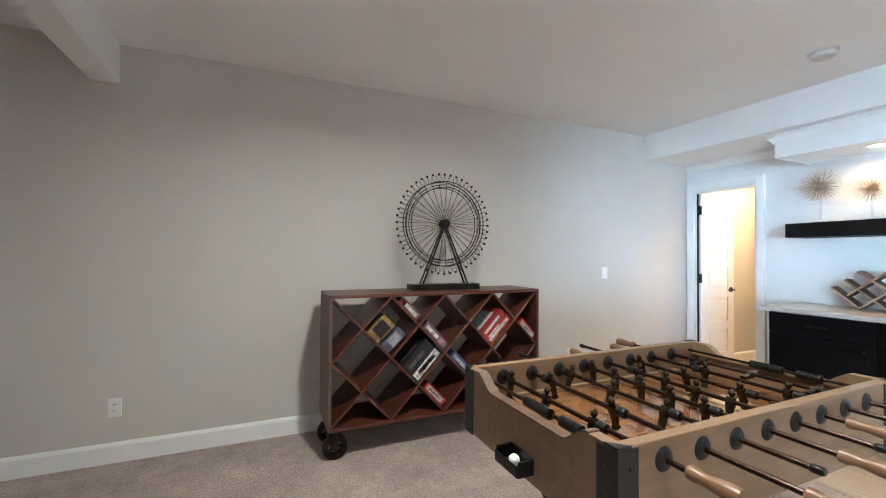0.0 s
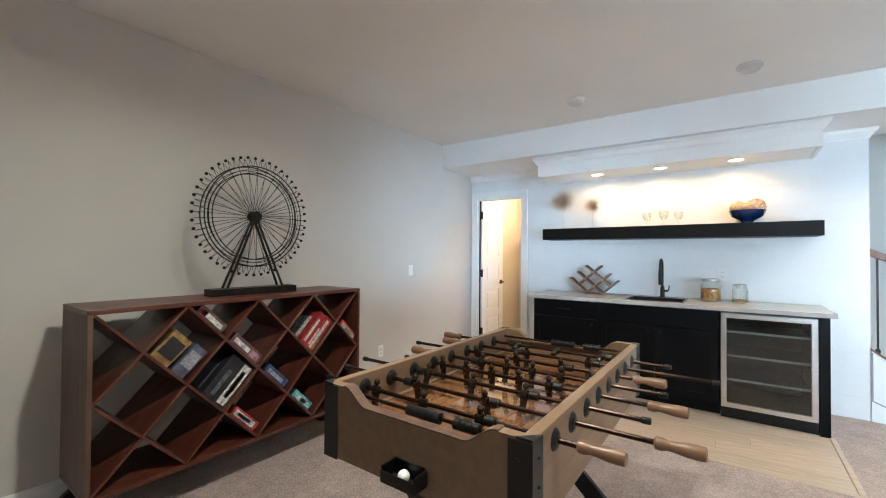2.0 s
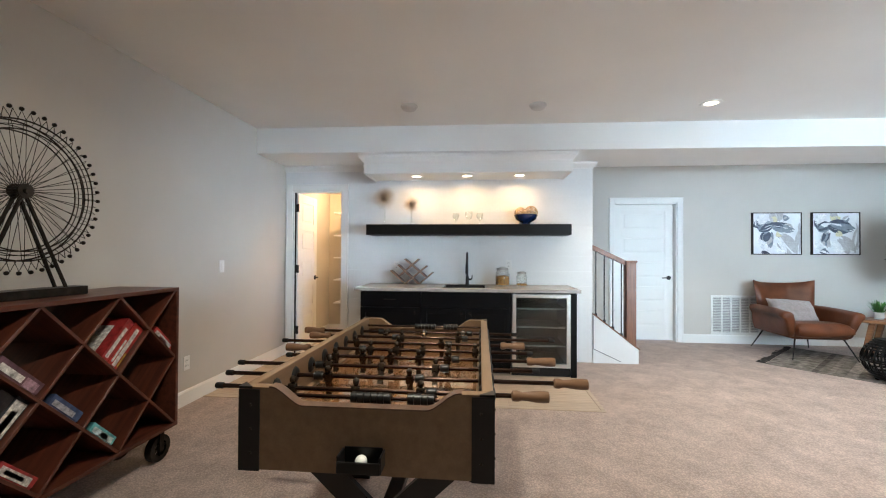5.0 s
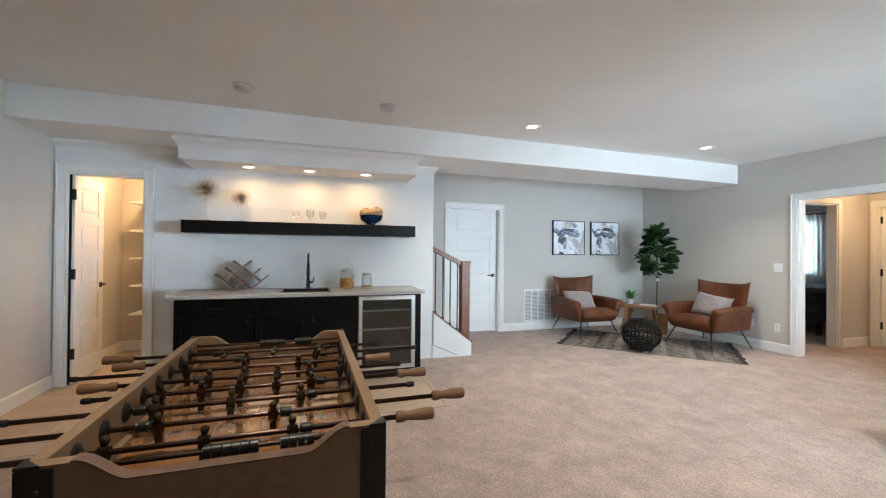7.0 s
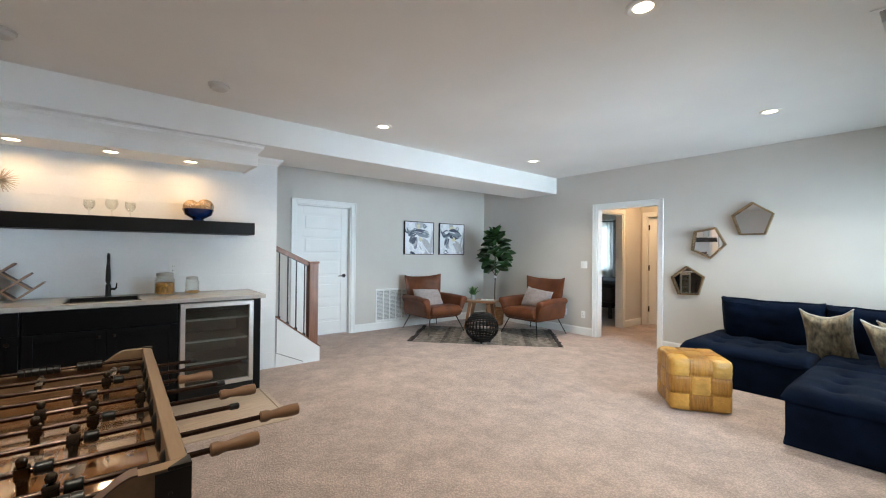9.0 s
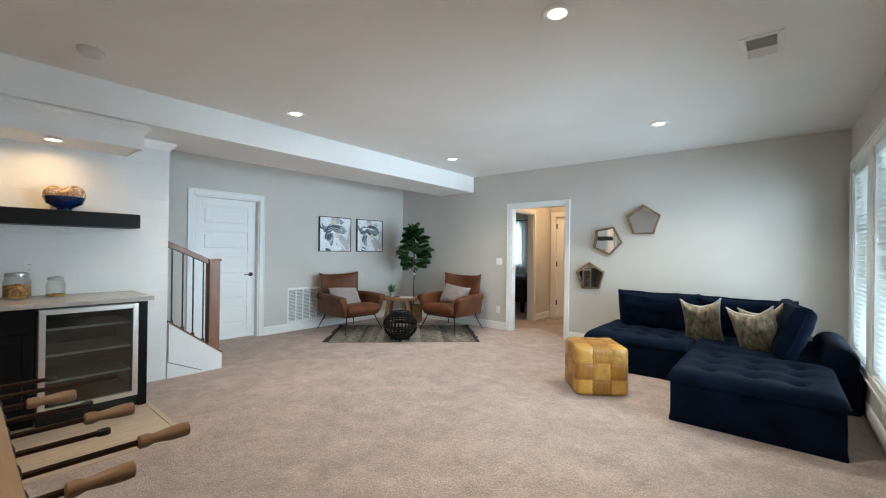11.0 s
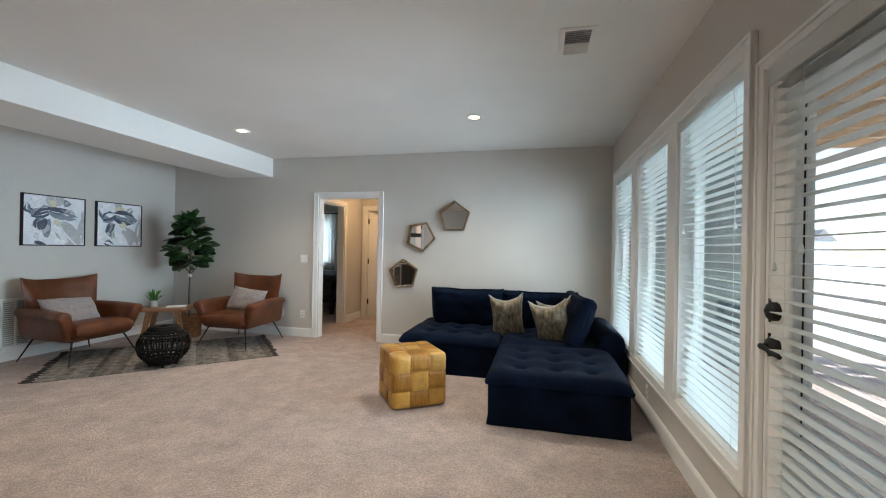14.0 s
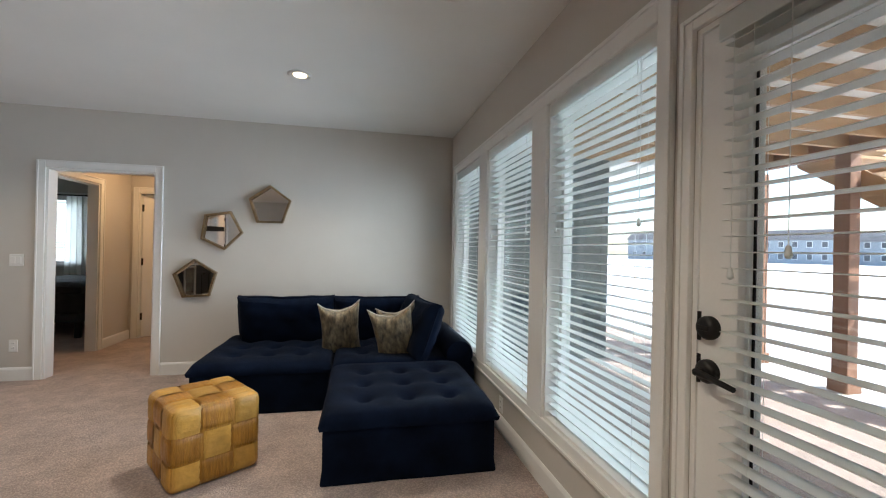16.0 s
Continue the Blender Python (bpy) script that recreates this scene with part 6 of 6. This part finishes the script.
def drum(z):
    t_ = (z - 0.03) / (SHh - 0.03)
    return SR * (1 - 0.58 * abs(2 * t_ - 0.96) ** 2.3)


for k in range(28):
    a = 2 * math.pi * k / 28
    pts = [(drum(z) * math.cos(a), drum(z) * math.sin(a), z) for z in [0.035 + q * (SHh - 0.05) / 10 for q in range(11)]]
    part("rib", Tube(pts, 0.009, 5), M_RATTAN, stool, smooth=True)
for z, w in ((0.045, 0.020), (0.075, 0.012), (0.105, 0.010), (0.205, 0.010), (0.225, 0.008), (0.32, 0.010), (0.345, 0.012), (0.37, 0.014), (0.392, 0.020)):
    part("hoop", Tube([(drum(z) * math.cos(a), drum(z) * math.sin(a), z) for a in [2 * math.pi * q / 40 for q in range(40)]], w, 6, True), M_RATTAN, stool, smooth=True)
part("seat", Lathe([(0.08, 0.375), (drum(0.385), 0.385), (drum(0.395) * 0.96, 0.41), (0.12, 0.422), (0.02, 0.424)], 36), M_RATTAN, stool, smooth=True)
wv = bmesh.new()
for q in range(9):
    r = 0.02 + q * 0.015
    tube(wv, [(r * math.cos(a), r * math.sin(a), 0.423 - 0.0012 * q) for a in [2 * math.pi * u / 32 for u in range(32)]], 0.005, 5, True)
part("seat_weave", wv, M_RATTAN, stool)
for k in range(4):
    a = math.pi / 4 + k * math.pi / 2
    part("foot", Cyl((0.12 * math.cos(a), 0.12 * math.sin(a), 0), (0.12 * math.cos(a), 0.12 * math.sin(a), 0.05), 0.016, seg=10), M_RATTAN, stool)

plant = thing("fiddle_leaf_fig", "tall artificial fiddle-leaf fig in a brown woven basket", "potted plant", pose(5.02, -4.52, 0))
bkt = bmesh.new()
lathe(bkt, [(0.12, 0.0), (0.15, 0.01), (0.165, 0.30), (0.155, 0.31), (0.145, 0.06)], 26)
part("basket", bkt, mat("brown_woven_seagrass", (0.26, 0.13, 0.055), 0.8, 0, 14, 0.2, 90, 0.6, stretch=(1, 1, 5)), plant, smooth=True)
part("soil", Lathe([(0.10, 0.25), (0.148, 0.255), (0.02, 0.262)], 20), M_BARK, plant)
part("trunk", Tube([(0, 0, 0.20), (0.005, 0.005, 0.6), (-0.005, 0, 0.95), (0.0, 0.01, 1.25), (0.01, 0.0, 1.62)], [0.014, 0.012, 0.011, 0.010, 0.006], 8), M_BARK, plant, smooth=True)
for s, z in ((-1, 0.95), (1, 0.98)):
    part("branch", Tube([(0, 0, z - 0.07), (s * 0.07, s * 0.05, z + 0.06), (s * 0.13, s * 0.09, z + 0.28)], [0.008, 0.007, 0.004], 6), M_BARK, plant, smooth=True)
part("tag", Box(-0.018, 0.018, -0.018, 0.018, 0.86, 0.905, 0.003), M_OUTLET, plant, "white paper tag round the trunk")
LF = bmesh.new()
rows = [(0.0, 0.004, 0), (0.10, 0.11, 0.012), (0.28, 0.23, 0.045), (0.52, 0.32, 0.055), (0.75, 0.30, 0.02), (0.91, 0.16, -0.05), (1.0, 0.01, -0.10)]
prev = None
for t_, hw, arch in rows:
    cur_ = [LF.verts.new((t_, -hw, arch + 0.05 * hw)), LF.verts.new((t_, -hw * 0.5, arch + 0.015)), LF.verts.new((t_, 0, arch)), LF.verts.new((t_, hw * 0.5, arch + 0.015)), LF.verts.new((t_, hw, arch + 0.05 * hw))]
    if prev:
        for q in range(4):
            LF.faces.new((prev[q], prev[q + 1], cur_[q + 1], cur_[q]))
    prev = cur_
LF = mesh_of("leaf", LF, M_LEAF, 80)
rl = random.Random(21)
for k in range(116):
    f = (k + 0.5) / 116
    z = 1.03 + 0.66 * f
    reach = (0.17 + 0.27 * min(1, f / 0.22)) * (1 - 0.62 * max(0, f - 0.3) / 0.7) * rl.uniform(0.72, 1.12)
    a = k * 2.39996 + rl.uniform(-0.35, 0.35)
    L = rl.uniform(0.17, 0.27) * (0.8 if f > 0.85 else 1)
    up = -rl.uniform(-8, 42) - 30 * max(0, f - 0.6) / 0.4 + 34 * max(0, 0.25 - f) / 0.25
    r0 = max(0.0, reach - L * 0.9) * rl.uniform(0.45, 1.0)
    m = pose(r0 * math.cos(a), r0 * math.sin(a), z, 0, 0, math.degrees(a)) @ pose(0, 0, 0, rl.uniform(-45, 45), up, rl.uniform(-30, 30)) @ Matrix.Diagonal((L, L * rl.uniform(0.8, 1.05), L, 1))
    part("leaf", LF, None, plant, m=m)
for k in range(12):
    z = 1.05 + k * 0.045
    a = k * 2.4
    part("petiole", Tube([(0, 0, z - 0.03), (0.06 * math.cos(a), 0.06 * math.sin(a), z)], 0.003, 4), M_BARK, plant)

# ---- pictures ----
P_BG = mat("canvas_white", (0.86, 0.87, 0.89), 0.8, 0, 6, 0.04, 120, 0.1, alt=(0.74, 0.76, 0.80))
P_INK = [mat("paint_" + n, c, 0.6, 0, 16, 0.2, 60, 0.15, alt=a) for n, c, a in (("navy", (0.035, 0.045, 0.075), (0.12, 0.14, 0.19)), ("slate", (0.16, 0.19, 0.24), (0.32, 0.35, 0.40)), ("grey", (0.38, 0.37, 0.38), (0.58, 0.58, 0.60)), ("ochre", (0.60, 0.55, 0.36), (0.70, 0.66, 0.48)), ("white", (0.80, 0.80, 0.80), (0.66, 0.68, 0.72)))]


def canvas(y0, y1, z0, z1, seed):
    w, h = y1 - y0, z1 - z0
    root = thing("framed_canvas", "abstract navy, grey and ochre brushwork canvas in a thin dark frame", "painting", pose(EX, (y0 + y1) / 2, (z0 + z1) / 2, 0, 0, -90), "abstract canvases")
    fr = bmesh.new()
    for a in ((-w / 2, w / 2, -h / 2, -h / 2 + 0.012), (-w / 2, w / 2, h / 2 - 0.012, h / 2), (-w / 2, -w / 2 + 0.012, -h / 2 + 0.012, h / 2 - 0.012), (w / 2 - 0.012, w / 2, -h / 2 + 0.012, h / 2 - 0.012)):
        box(fr, a[0], a[1], -0.038, 0, a[2], a[3], 0.001)
    part("frame", fr, M_IRON, root, "thin dark frame")
    cv = part("canvas", Box(-w / 2 + 0.012, w / 2 - 0.012, -0.030, -0.002, -h / 2 + 0.012, h / 2 - 0.012), P_BG, root)
    r_ = random.Random(seed)
    depth = 0.0302
    main = [(2, -0.02, 0.24, -82, 0.16, 0.10), (3, -0.03, 0.20, -75, 0.10, 0.06), (2, 0.13, -0.16, -56, 0.34, 0.13), (4, 0.02, -0.18, -50, 0.30, 0.10), (2, 0.27, -0.06, 84, 0.40, 0.06), (1, -0.12, -0.09, 88, 0.22, 0.12), (0, -0.13, -0.05, 70, 0.16, 0.07), (1, -0.20, 0.07, -38, 0.22, 0.06), (0, -0.14, 0.09, 22, 0.22, 0.05), (0, 0.05, 0.10, -10, 0.30, 0.085), (1, 0.14, 0.08, -24, 0.20, 0.06), (1, 0.13, 0.21, 35, 0.10, 0.045), (3, 0.03, -0.01, -52, 0.09, 0.045), (4, -0.20, -0.17, -48, 0.26, 0.07), (0, -0.16, -0.27, -20, 0.12, 0.035), (0, -0.26, 0.14, -62, 0.12, 0.03), (4, -0.20, 0.22, 40, 0.20, 0.09)]
    strokes = []
    for ink, sx, sz, ang, L, wd in main:
        for q in range(4):
            o_ = (q - 1.5) * wd / 4 + r_.uniform(-0.006, 0.006)
            strokes.append((min(2, ink + 1) if ink < 2 and r_.random() < 0.25 else ink, sx - o_ * math.sin(radians(ang)) + r_.uniform(-0.012, 0.012), sz + o_ * math.cos(radians(ang)), ang + r_.uniform(-4, 4), L * r_.uniform(0.7, 1.08), wd * r_.uniform(0.40, 0.70)))
    for ink, sx, sz, ang, L, wd in strokes:
        depth += 0.00008
        bm = bmesh.new()
        n = 14
        ca, sa = math.cos(radians(ang + r_.uniform(-6, 6))), math.sin(radians(ang))
        A, Bv = [], []
        bend = r_.uniform(-0.05, 0.05)
        for q in range(n + 1):
            t_ = q / n - 0.5
            e = wd / 2 * (1 - (2 * abs(t_)) ** 3) + r_.uniform(0, 0.003)
            o = bend * (1 - 4 * t_ * t_)
            for sgn, store in ((1, A), (-1, Bv)):
                u = sx + (t_ * L) * ca - (o + sgn * e) * sa
                v = sz + (t_ * L) * sa + (o + sgn * e) * ca
                lim_x, lim_z = w / 2 - 0.013, h / 2 - 0.013
                store.append(bm.verts.new((max(-lim_x, min(lim_x, u)), -depth, max(-lim_z, min(lim_z, v)))))
        for q in range(n):
            bm.faces.new((A[q], A[q + 1], Bv[q + 1], Bv[q]))
        part("brush_stroke", bm, P_INK[ink], cv)


canvas(-3.69, -3.035, 1.28, 1.88, 3)
canvas(-4.45, -3.825, 1.28, 1.88, 8)

# ---- pentagon mirrors ----
def mirror(cx, cz, r, turn, lean=0, yaw=0):
    root = thing("pentagon_mirror", "pentagon wall mirror in a thin antique brass frame", "mirror", pose(cx, SY + (0.008 if yaw else 0), cz, lean, 0, yaw) @ pose(0, 0, 0, 0, turn), "pentagon mirrors")
    bm = bmesh.new()
    for k in range(5):
        a0, a1 = radians(90 + 72 * k), radians(90 + 72 * (k + 1))
        ro, ri = r, r - 0.026
        q = [(ro * math.cos(a0), ro * math.sin(a0)), (ro * math.cos(a1), ro * math.sin(a1)), (ri * math.cos(a1), ri * math.sin(a1)), (ri * math.cos(a0), ri * math.sin(a0))]
        prism(bm, q, "y", 0.0, 0.045)
    part("frame", bm, M_BRASS, root, "antique brass frame")
    ri = r - 0.025
    part("glass", Prism([(ri * math.cos(radians(90 + 72 * k)), ri * math.sin(radians(90 + 72 * k))) for k in range(5)], "y", 0.004, 0.014), M_MIRROR, root)


mirror(1.252, 1.752, 0.222, 0)
mirror(1.722, 1.49, 0.215, 190, -0.85, -1.5)
mirror(1.955, 0.968, 0.215, 3)
# Outlet plate stands in for a small air register here.
plate("wall_outlet", pose(3.86, SY, 0.34, 0, 0, 180), "outlet", "white wall plate in place of a small air register, low behind the armchair")

# ---- navy sofa ----
def tufted(w, d, z0, z1, buttons, seed):
    """A seat pad with button dents, overhanging a little."""
    bm = bmesh.new()
    n = 46
    T, B = {}, {}
    for i in range(n + 1):
        for j in range(n + 1):
            u, v = 2 * i / n - 1, 2 * j / n - 1
            e = (1 - abs(u) ** 14) * (1 - abs(v) ** 14)
            x_, y_ = u * w / 2, v * d / 2
            z = z0 + 0.028 + (z1 - z0 - 0.028) * max(0, e) ** 0.45
            for bx, by in buttons:
                q = ((x_ - bx) ** 2 + (y_ - by) ** 2)
                z -= 0.045 * math.exp(-q / 0.0014) + 0.026 * math.exp(-q / 0.012)
            z += 0.006 * noise.noise(Vector((x_ * 5 + seed, y_ * 5, seed)))
            k = 1 - 0.012 * (1 - abs(v)) if abs(u) == 1 else 1
            T[i, j] = bm.verts.new((x_ * k, y_, z))
            B[i, j] = bm.verts.new((x_ * 0.985, y_ * 0.985, z0))
    for i in range(n):
        for j in range(n):
            bm.faces.new((T[i, j], T[i + 1, j], T[i + 1, j + 1], T[i, j + 1]))
            bm.faces.new((B[i, j], B[i, j + 1], B[i + 1, j + 1], B[i + 1, j]))
    for k in range(n):
        bm.faces.new((T[k, 0], B[k, 0], B[k + 1, 0], T[k + 1, 0]))
        bm.faces.new((T[k, n], T[k + 1, n], B[k + 1, n], B[k, n]))
        bm.faces.new((T[0, k], T[0, k + 1], B[0, k + 1], B[0, k]))
        bm.faces.new((T[n, k], B[n, k], B[n, k + 1], T[n, k + 1]))
    return bm


sofa = thing("sectional_sofa", "low navy blue tufted sectional sofa in three modules", "sofa")
GRID = [(-0.27, -0.27), (0.0, -0.27), (0.27, -0.27), (-0.27, 0.0), (0.0, 0.0), (0.27, 0.0), (-0.27, 0.27), (0.0, 0.27), (0.27, 0.27)]


def skirt(x0, x1, y0, y1):
    """An upholstered base whose sides splay a little to the floor."""
    bm = Box(x0, x1, y0, y1, 0.0, 0.315, 0.012, seg=2)
    bmesh.ops.subdivide_edges(bm, edges=list(bm.edges), cuts=4, use_grid_fill=True)
    for v in bm.verts:
        v.co += Vector((noise.noise(v.co * 4 + Vector((3, 1, 2))), noise.noise(v.co * 4), 0)) * 0.008
        if v.co.z < 0.03:
            v.co.x += 0.008 if v.co.x > (x0 + x1) / 2 else -0.008
            v.co.y += 0.008 if v.co.y > (y0 + y1) / 2 else -0.008
    return bm


for nm, cx, cy, w, d in (("chaise", 0.0, -3.255, 1.03, 1.03), ("corner", 0.0, -4.40, 1.03, 1.20), ("left", 1.06, -4.42, 1.06, 1.16)):
    part("base", skirt(cx - w / 2 + 0.012, cx + w / 2 - 0.012, cy - d / 2 + 0.012, cy + d / 2 - 0.012), M_NAVY, sofa, smooth=True)
    part("seat_pad", tufted(w + 0.02, d + 0.02, 0.31, 0.415, GRID, cx + 2), M_NAVY, sofa, smooth=True, m=pose(cx, cy, 0))


def back_cushion(w, h, t, m, seed):
    """A boxy back cushion, slumped between its corners, with a welted seam round it."""
    bm = pillow(w, h, t, 26, 5, 0.38, 0.01, 0.022, seed)
    for v in bm.verts:
        u, q = 2 * v.co.x / w, 2 * v.co.y / h
        if q > 0:
            v.co.y -= (0.022 * (1 - u * u) + 0.010 * noise.noise(Vector((u * 3, seed, 0)))) * q ** 2
    ob = part("back_cushion", bm, M_NAVY, sofa, smooth=True, m=m)
    pts = []
    for k in range(64):
        a = 2 * math.pi * k / 64
        c, s_ = math.cos(a), math.sin(a)
        u, q = math.copysign(abs(c) ** 0.28, c), math.copysign(abs(s_) ** 0.28, s_)
        y = q * h / 2 * 1.005
        if q > 0:
            y -= (0.022 * (1 - u * u) + 0.010 * noise.noise(Vector((u * 3, seed, 0)))) * q ** 2
        pts.append((u * w / 2 * 1.005, y, 0.003 * math.sin(9 * a)))
    part("welt", Tube(pts, 0.010, 5, True), M_NAVY, ob, smooth=True)


back_cushion(0.90, 0.48, 0.24, pose(1.005, -4.72, 0.610, 74), 1.0)
back_cushion(0.88, 0.46, 0.24, pose(0.125, -4.75, 0.610, 76), 4.0)
back_cushion(0.84, 0.50, 0.22, pose(-0.22, -4.20, 0.625, 70, 0, 98), 9.0)
arm = Lathe([(0.06, -0.50), (0.115, -0.48), (0.13, -0.42), (0.13, 0.42), (0.115, 0.48), (0.06, 0.50)], 24, pose(-0.545, -4.28, 0.43, 90))
part("arm_bolster", arm, M_NAVY, sofa, smooth=True)
part("arm_base", Box(-0.69, -0.50, -4.95, -3.83, 0, 0.36, 0.03, seg=3), M_NAVY, sofa, smooth=True)


def eared_pillow(m, w, h, t, label, seed):
    """A soft pillow whose top is dented, so that its two upper corners stand up."""
    bm = pillow(w, h, t, 22, 3.0, 0.08, 0.12, 0.016, seed)
    for v in bm.verts:
        u, q = 2 * v.co.x / w, 2 * v.co.y / h
        if q > 0:
            v.co.y -= 0.085 * max(0, 1 - abs(u) ** 1.4) * q ** 2.2
        v.co.z += 0.010 * noise.noise(Vector((u * 4 + seed, q * 1.5, 1.0)))
    root = solo("throw_pillow", bm, M_BROCADE, label, "pillow", m, "velvet pillows", smooth=True)
    pts = []
    for k in range(21):
        u = 2 * k / 20 - 1
        q = 1 - 0.12 * (1 - u * u)
        pts.append((u * w / 2, q * h / 2 - 0.085 * max(0, 1 - abs(u) ** 1.4) * q ** 2.2, 0.016 * noise.noise(Vector((u * 2.3 + seed, 2.3, seed)))))
    part("piping", Tube(pts, 0.006, 5), M_PIPING, root, "pale piping", smooth=True)


eared_pillow(pose(0.475, -4.25, 0.590, 72, 5, 6), 0.37, 0.53, 0.15, "gold and grey marbled velvet pillow on the navy sofa", 3.0)
eared_pillow(pose(0.0, -3.99, 0.575, 68, 9, -14), 0.38, 0.55, 0.15, "gold and grey marbled velvet pillow leaning on the sofa's cushions", 7.0)
eared_pillow(pose(-0.065, -4.20, 0.585, 74, 12, -4), 0.36, 0.50, 0.12, "gold and grey velvet pillow tucked behind another", 11.0)

# ---- woven ottoman ----
ott = thing("ottoman", "gold-yellow cube ottoman of wide interwoven straps", "ottoman", pose(1.215, -3.10, 0, 0, 0, 36))
OW, OH = 0.478, 0.452
part("core", Box(-OW / 2 + 0.008, OW / 2 - 0.008, -OW / 2 + 0.008, OW / 2 - 0.008, 0.002, OH - 0.008, 0.045, seg=3), M_MUSTDARK, ott, smooth=True)


def strap(face, cx, cy, w, h, up):
    """One visible square of a strap on a face of the cube, bent over the cube's rounded edges."""
    bm = bmesh.new()
    n, r = 8, 0.045
    mid, half = Vector((0, 0, OH / 2)), (OW / 2, OW / 2, OH / 2)

    def place(u, v, z):
        p = face @ Vector((cx + u * w / 2 * 0.994, cy + v * h / 2 * 0.994, OW / 2 - 0.014 + z)) - mid
        q = Vector([max(r - b, min(b - r, a)) for a, b in zip(p, half)])
        d = p - q
        return mid + q + d.normalized() * max(abs(a) for a in d)
    g_ = {}
    for i in range(n + 1):
        for j in range(n + 1):
            u, v = 2 * i / n - 1, 2 * j / n - 1
            along, across = (u, v) if up else (v, u)
            z = 0.011 + 0.0026 * (1 - along ** 2) + 0.001 * (1 - across ** 4) - 0.011 * abs(along) ** 9 + 0.0014 * math.sin(9 * across + cx * 40)
            g_[i, j] = bm.verts.new(place(u, v, z))
    for i in range(n):
        for j in range(n):
            bm.faces.new((g_[i, j], g_[i + 1, j], g_[i + 1, j + 1], g_[i, j + 1]))
    part("strap", bm, M_MUSTARD if up else M_MUSTDARK, ott, smooth=60)


CW3 = OW / 3
for rx, rz in ((90, 0), (90, 90), (90, 180), (90, 270), (0, 0)):
    for i in range(3):
        for j in range(3):
            k_ = OH / OW if rx else 1
            face = pose(0, 0, OH / 2, 0, 0, rz) @ pose(0, 0, 0, 90) if rx else pose(0, 0, OH - OW / 2)
            strap(face, (i - 1) * CW3, (j - 1) * CW3 * k_, CW3, CW3 * k_, (i + j) % 2 == 0)

# ---- plank floor by the bar ----
planks = thing("plank_floor", "pale oak plank floor in front of the wet bar", "floor", kind="structure")
structure("subfloor", Box(WOODX, 6.1, WOODY, NY, -0.10, -0.012), M_BLKPLAST, "dark underlay between the planks", "floor")
pw = 0.178
PL = mesh_of("plank", Box(0, pw - 0.0015, 0, 1.0, -0.012, 0.0, 0.0012, seg=1), M_PLANK)
rp = random.Random(9)
i = 0
xx = WOODX + 0.025
while xx < 6.05:
    yy = WOODY + 0.02
    first = True
    while yy < NY:
        L = rp.uniform(0.35, 1.2) if first else 1.22
        L = min(L, NY - yy)
        if L > 0.02 and (xx < BX or yy > 1.7 or yy + L < 1.9):
            part("plank", PL, None, planks, m=Matrix.Translation((xx, yy, 0)) @ Matrix.Diagonal((1, L - 0.0015, 1, 1)))
        yy += L
        first = False
    xx += pw
eb = Box(WOODX - 0.012, WOODX + 0.024, WOODY - 0.012, NY, -0.01, 0.005, 0.002)
box(eb, WOODX + 0.024, BX - 0.62, WOODY - 0.012, WOODY + 0.019, -0.01, 0.005, 0.002)
structure("floor_edge_strip", eb, M_PLANK, "thin wooden strip where planks meet carpet", "trim")
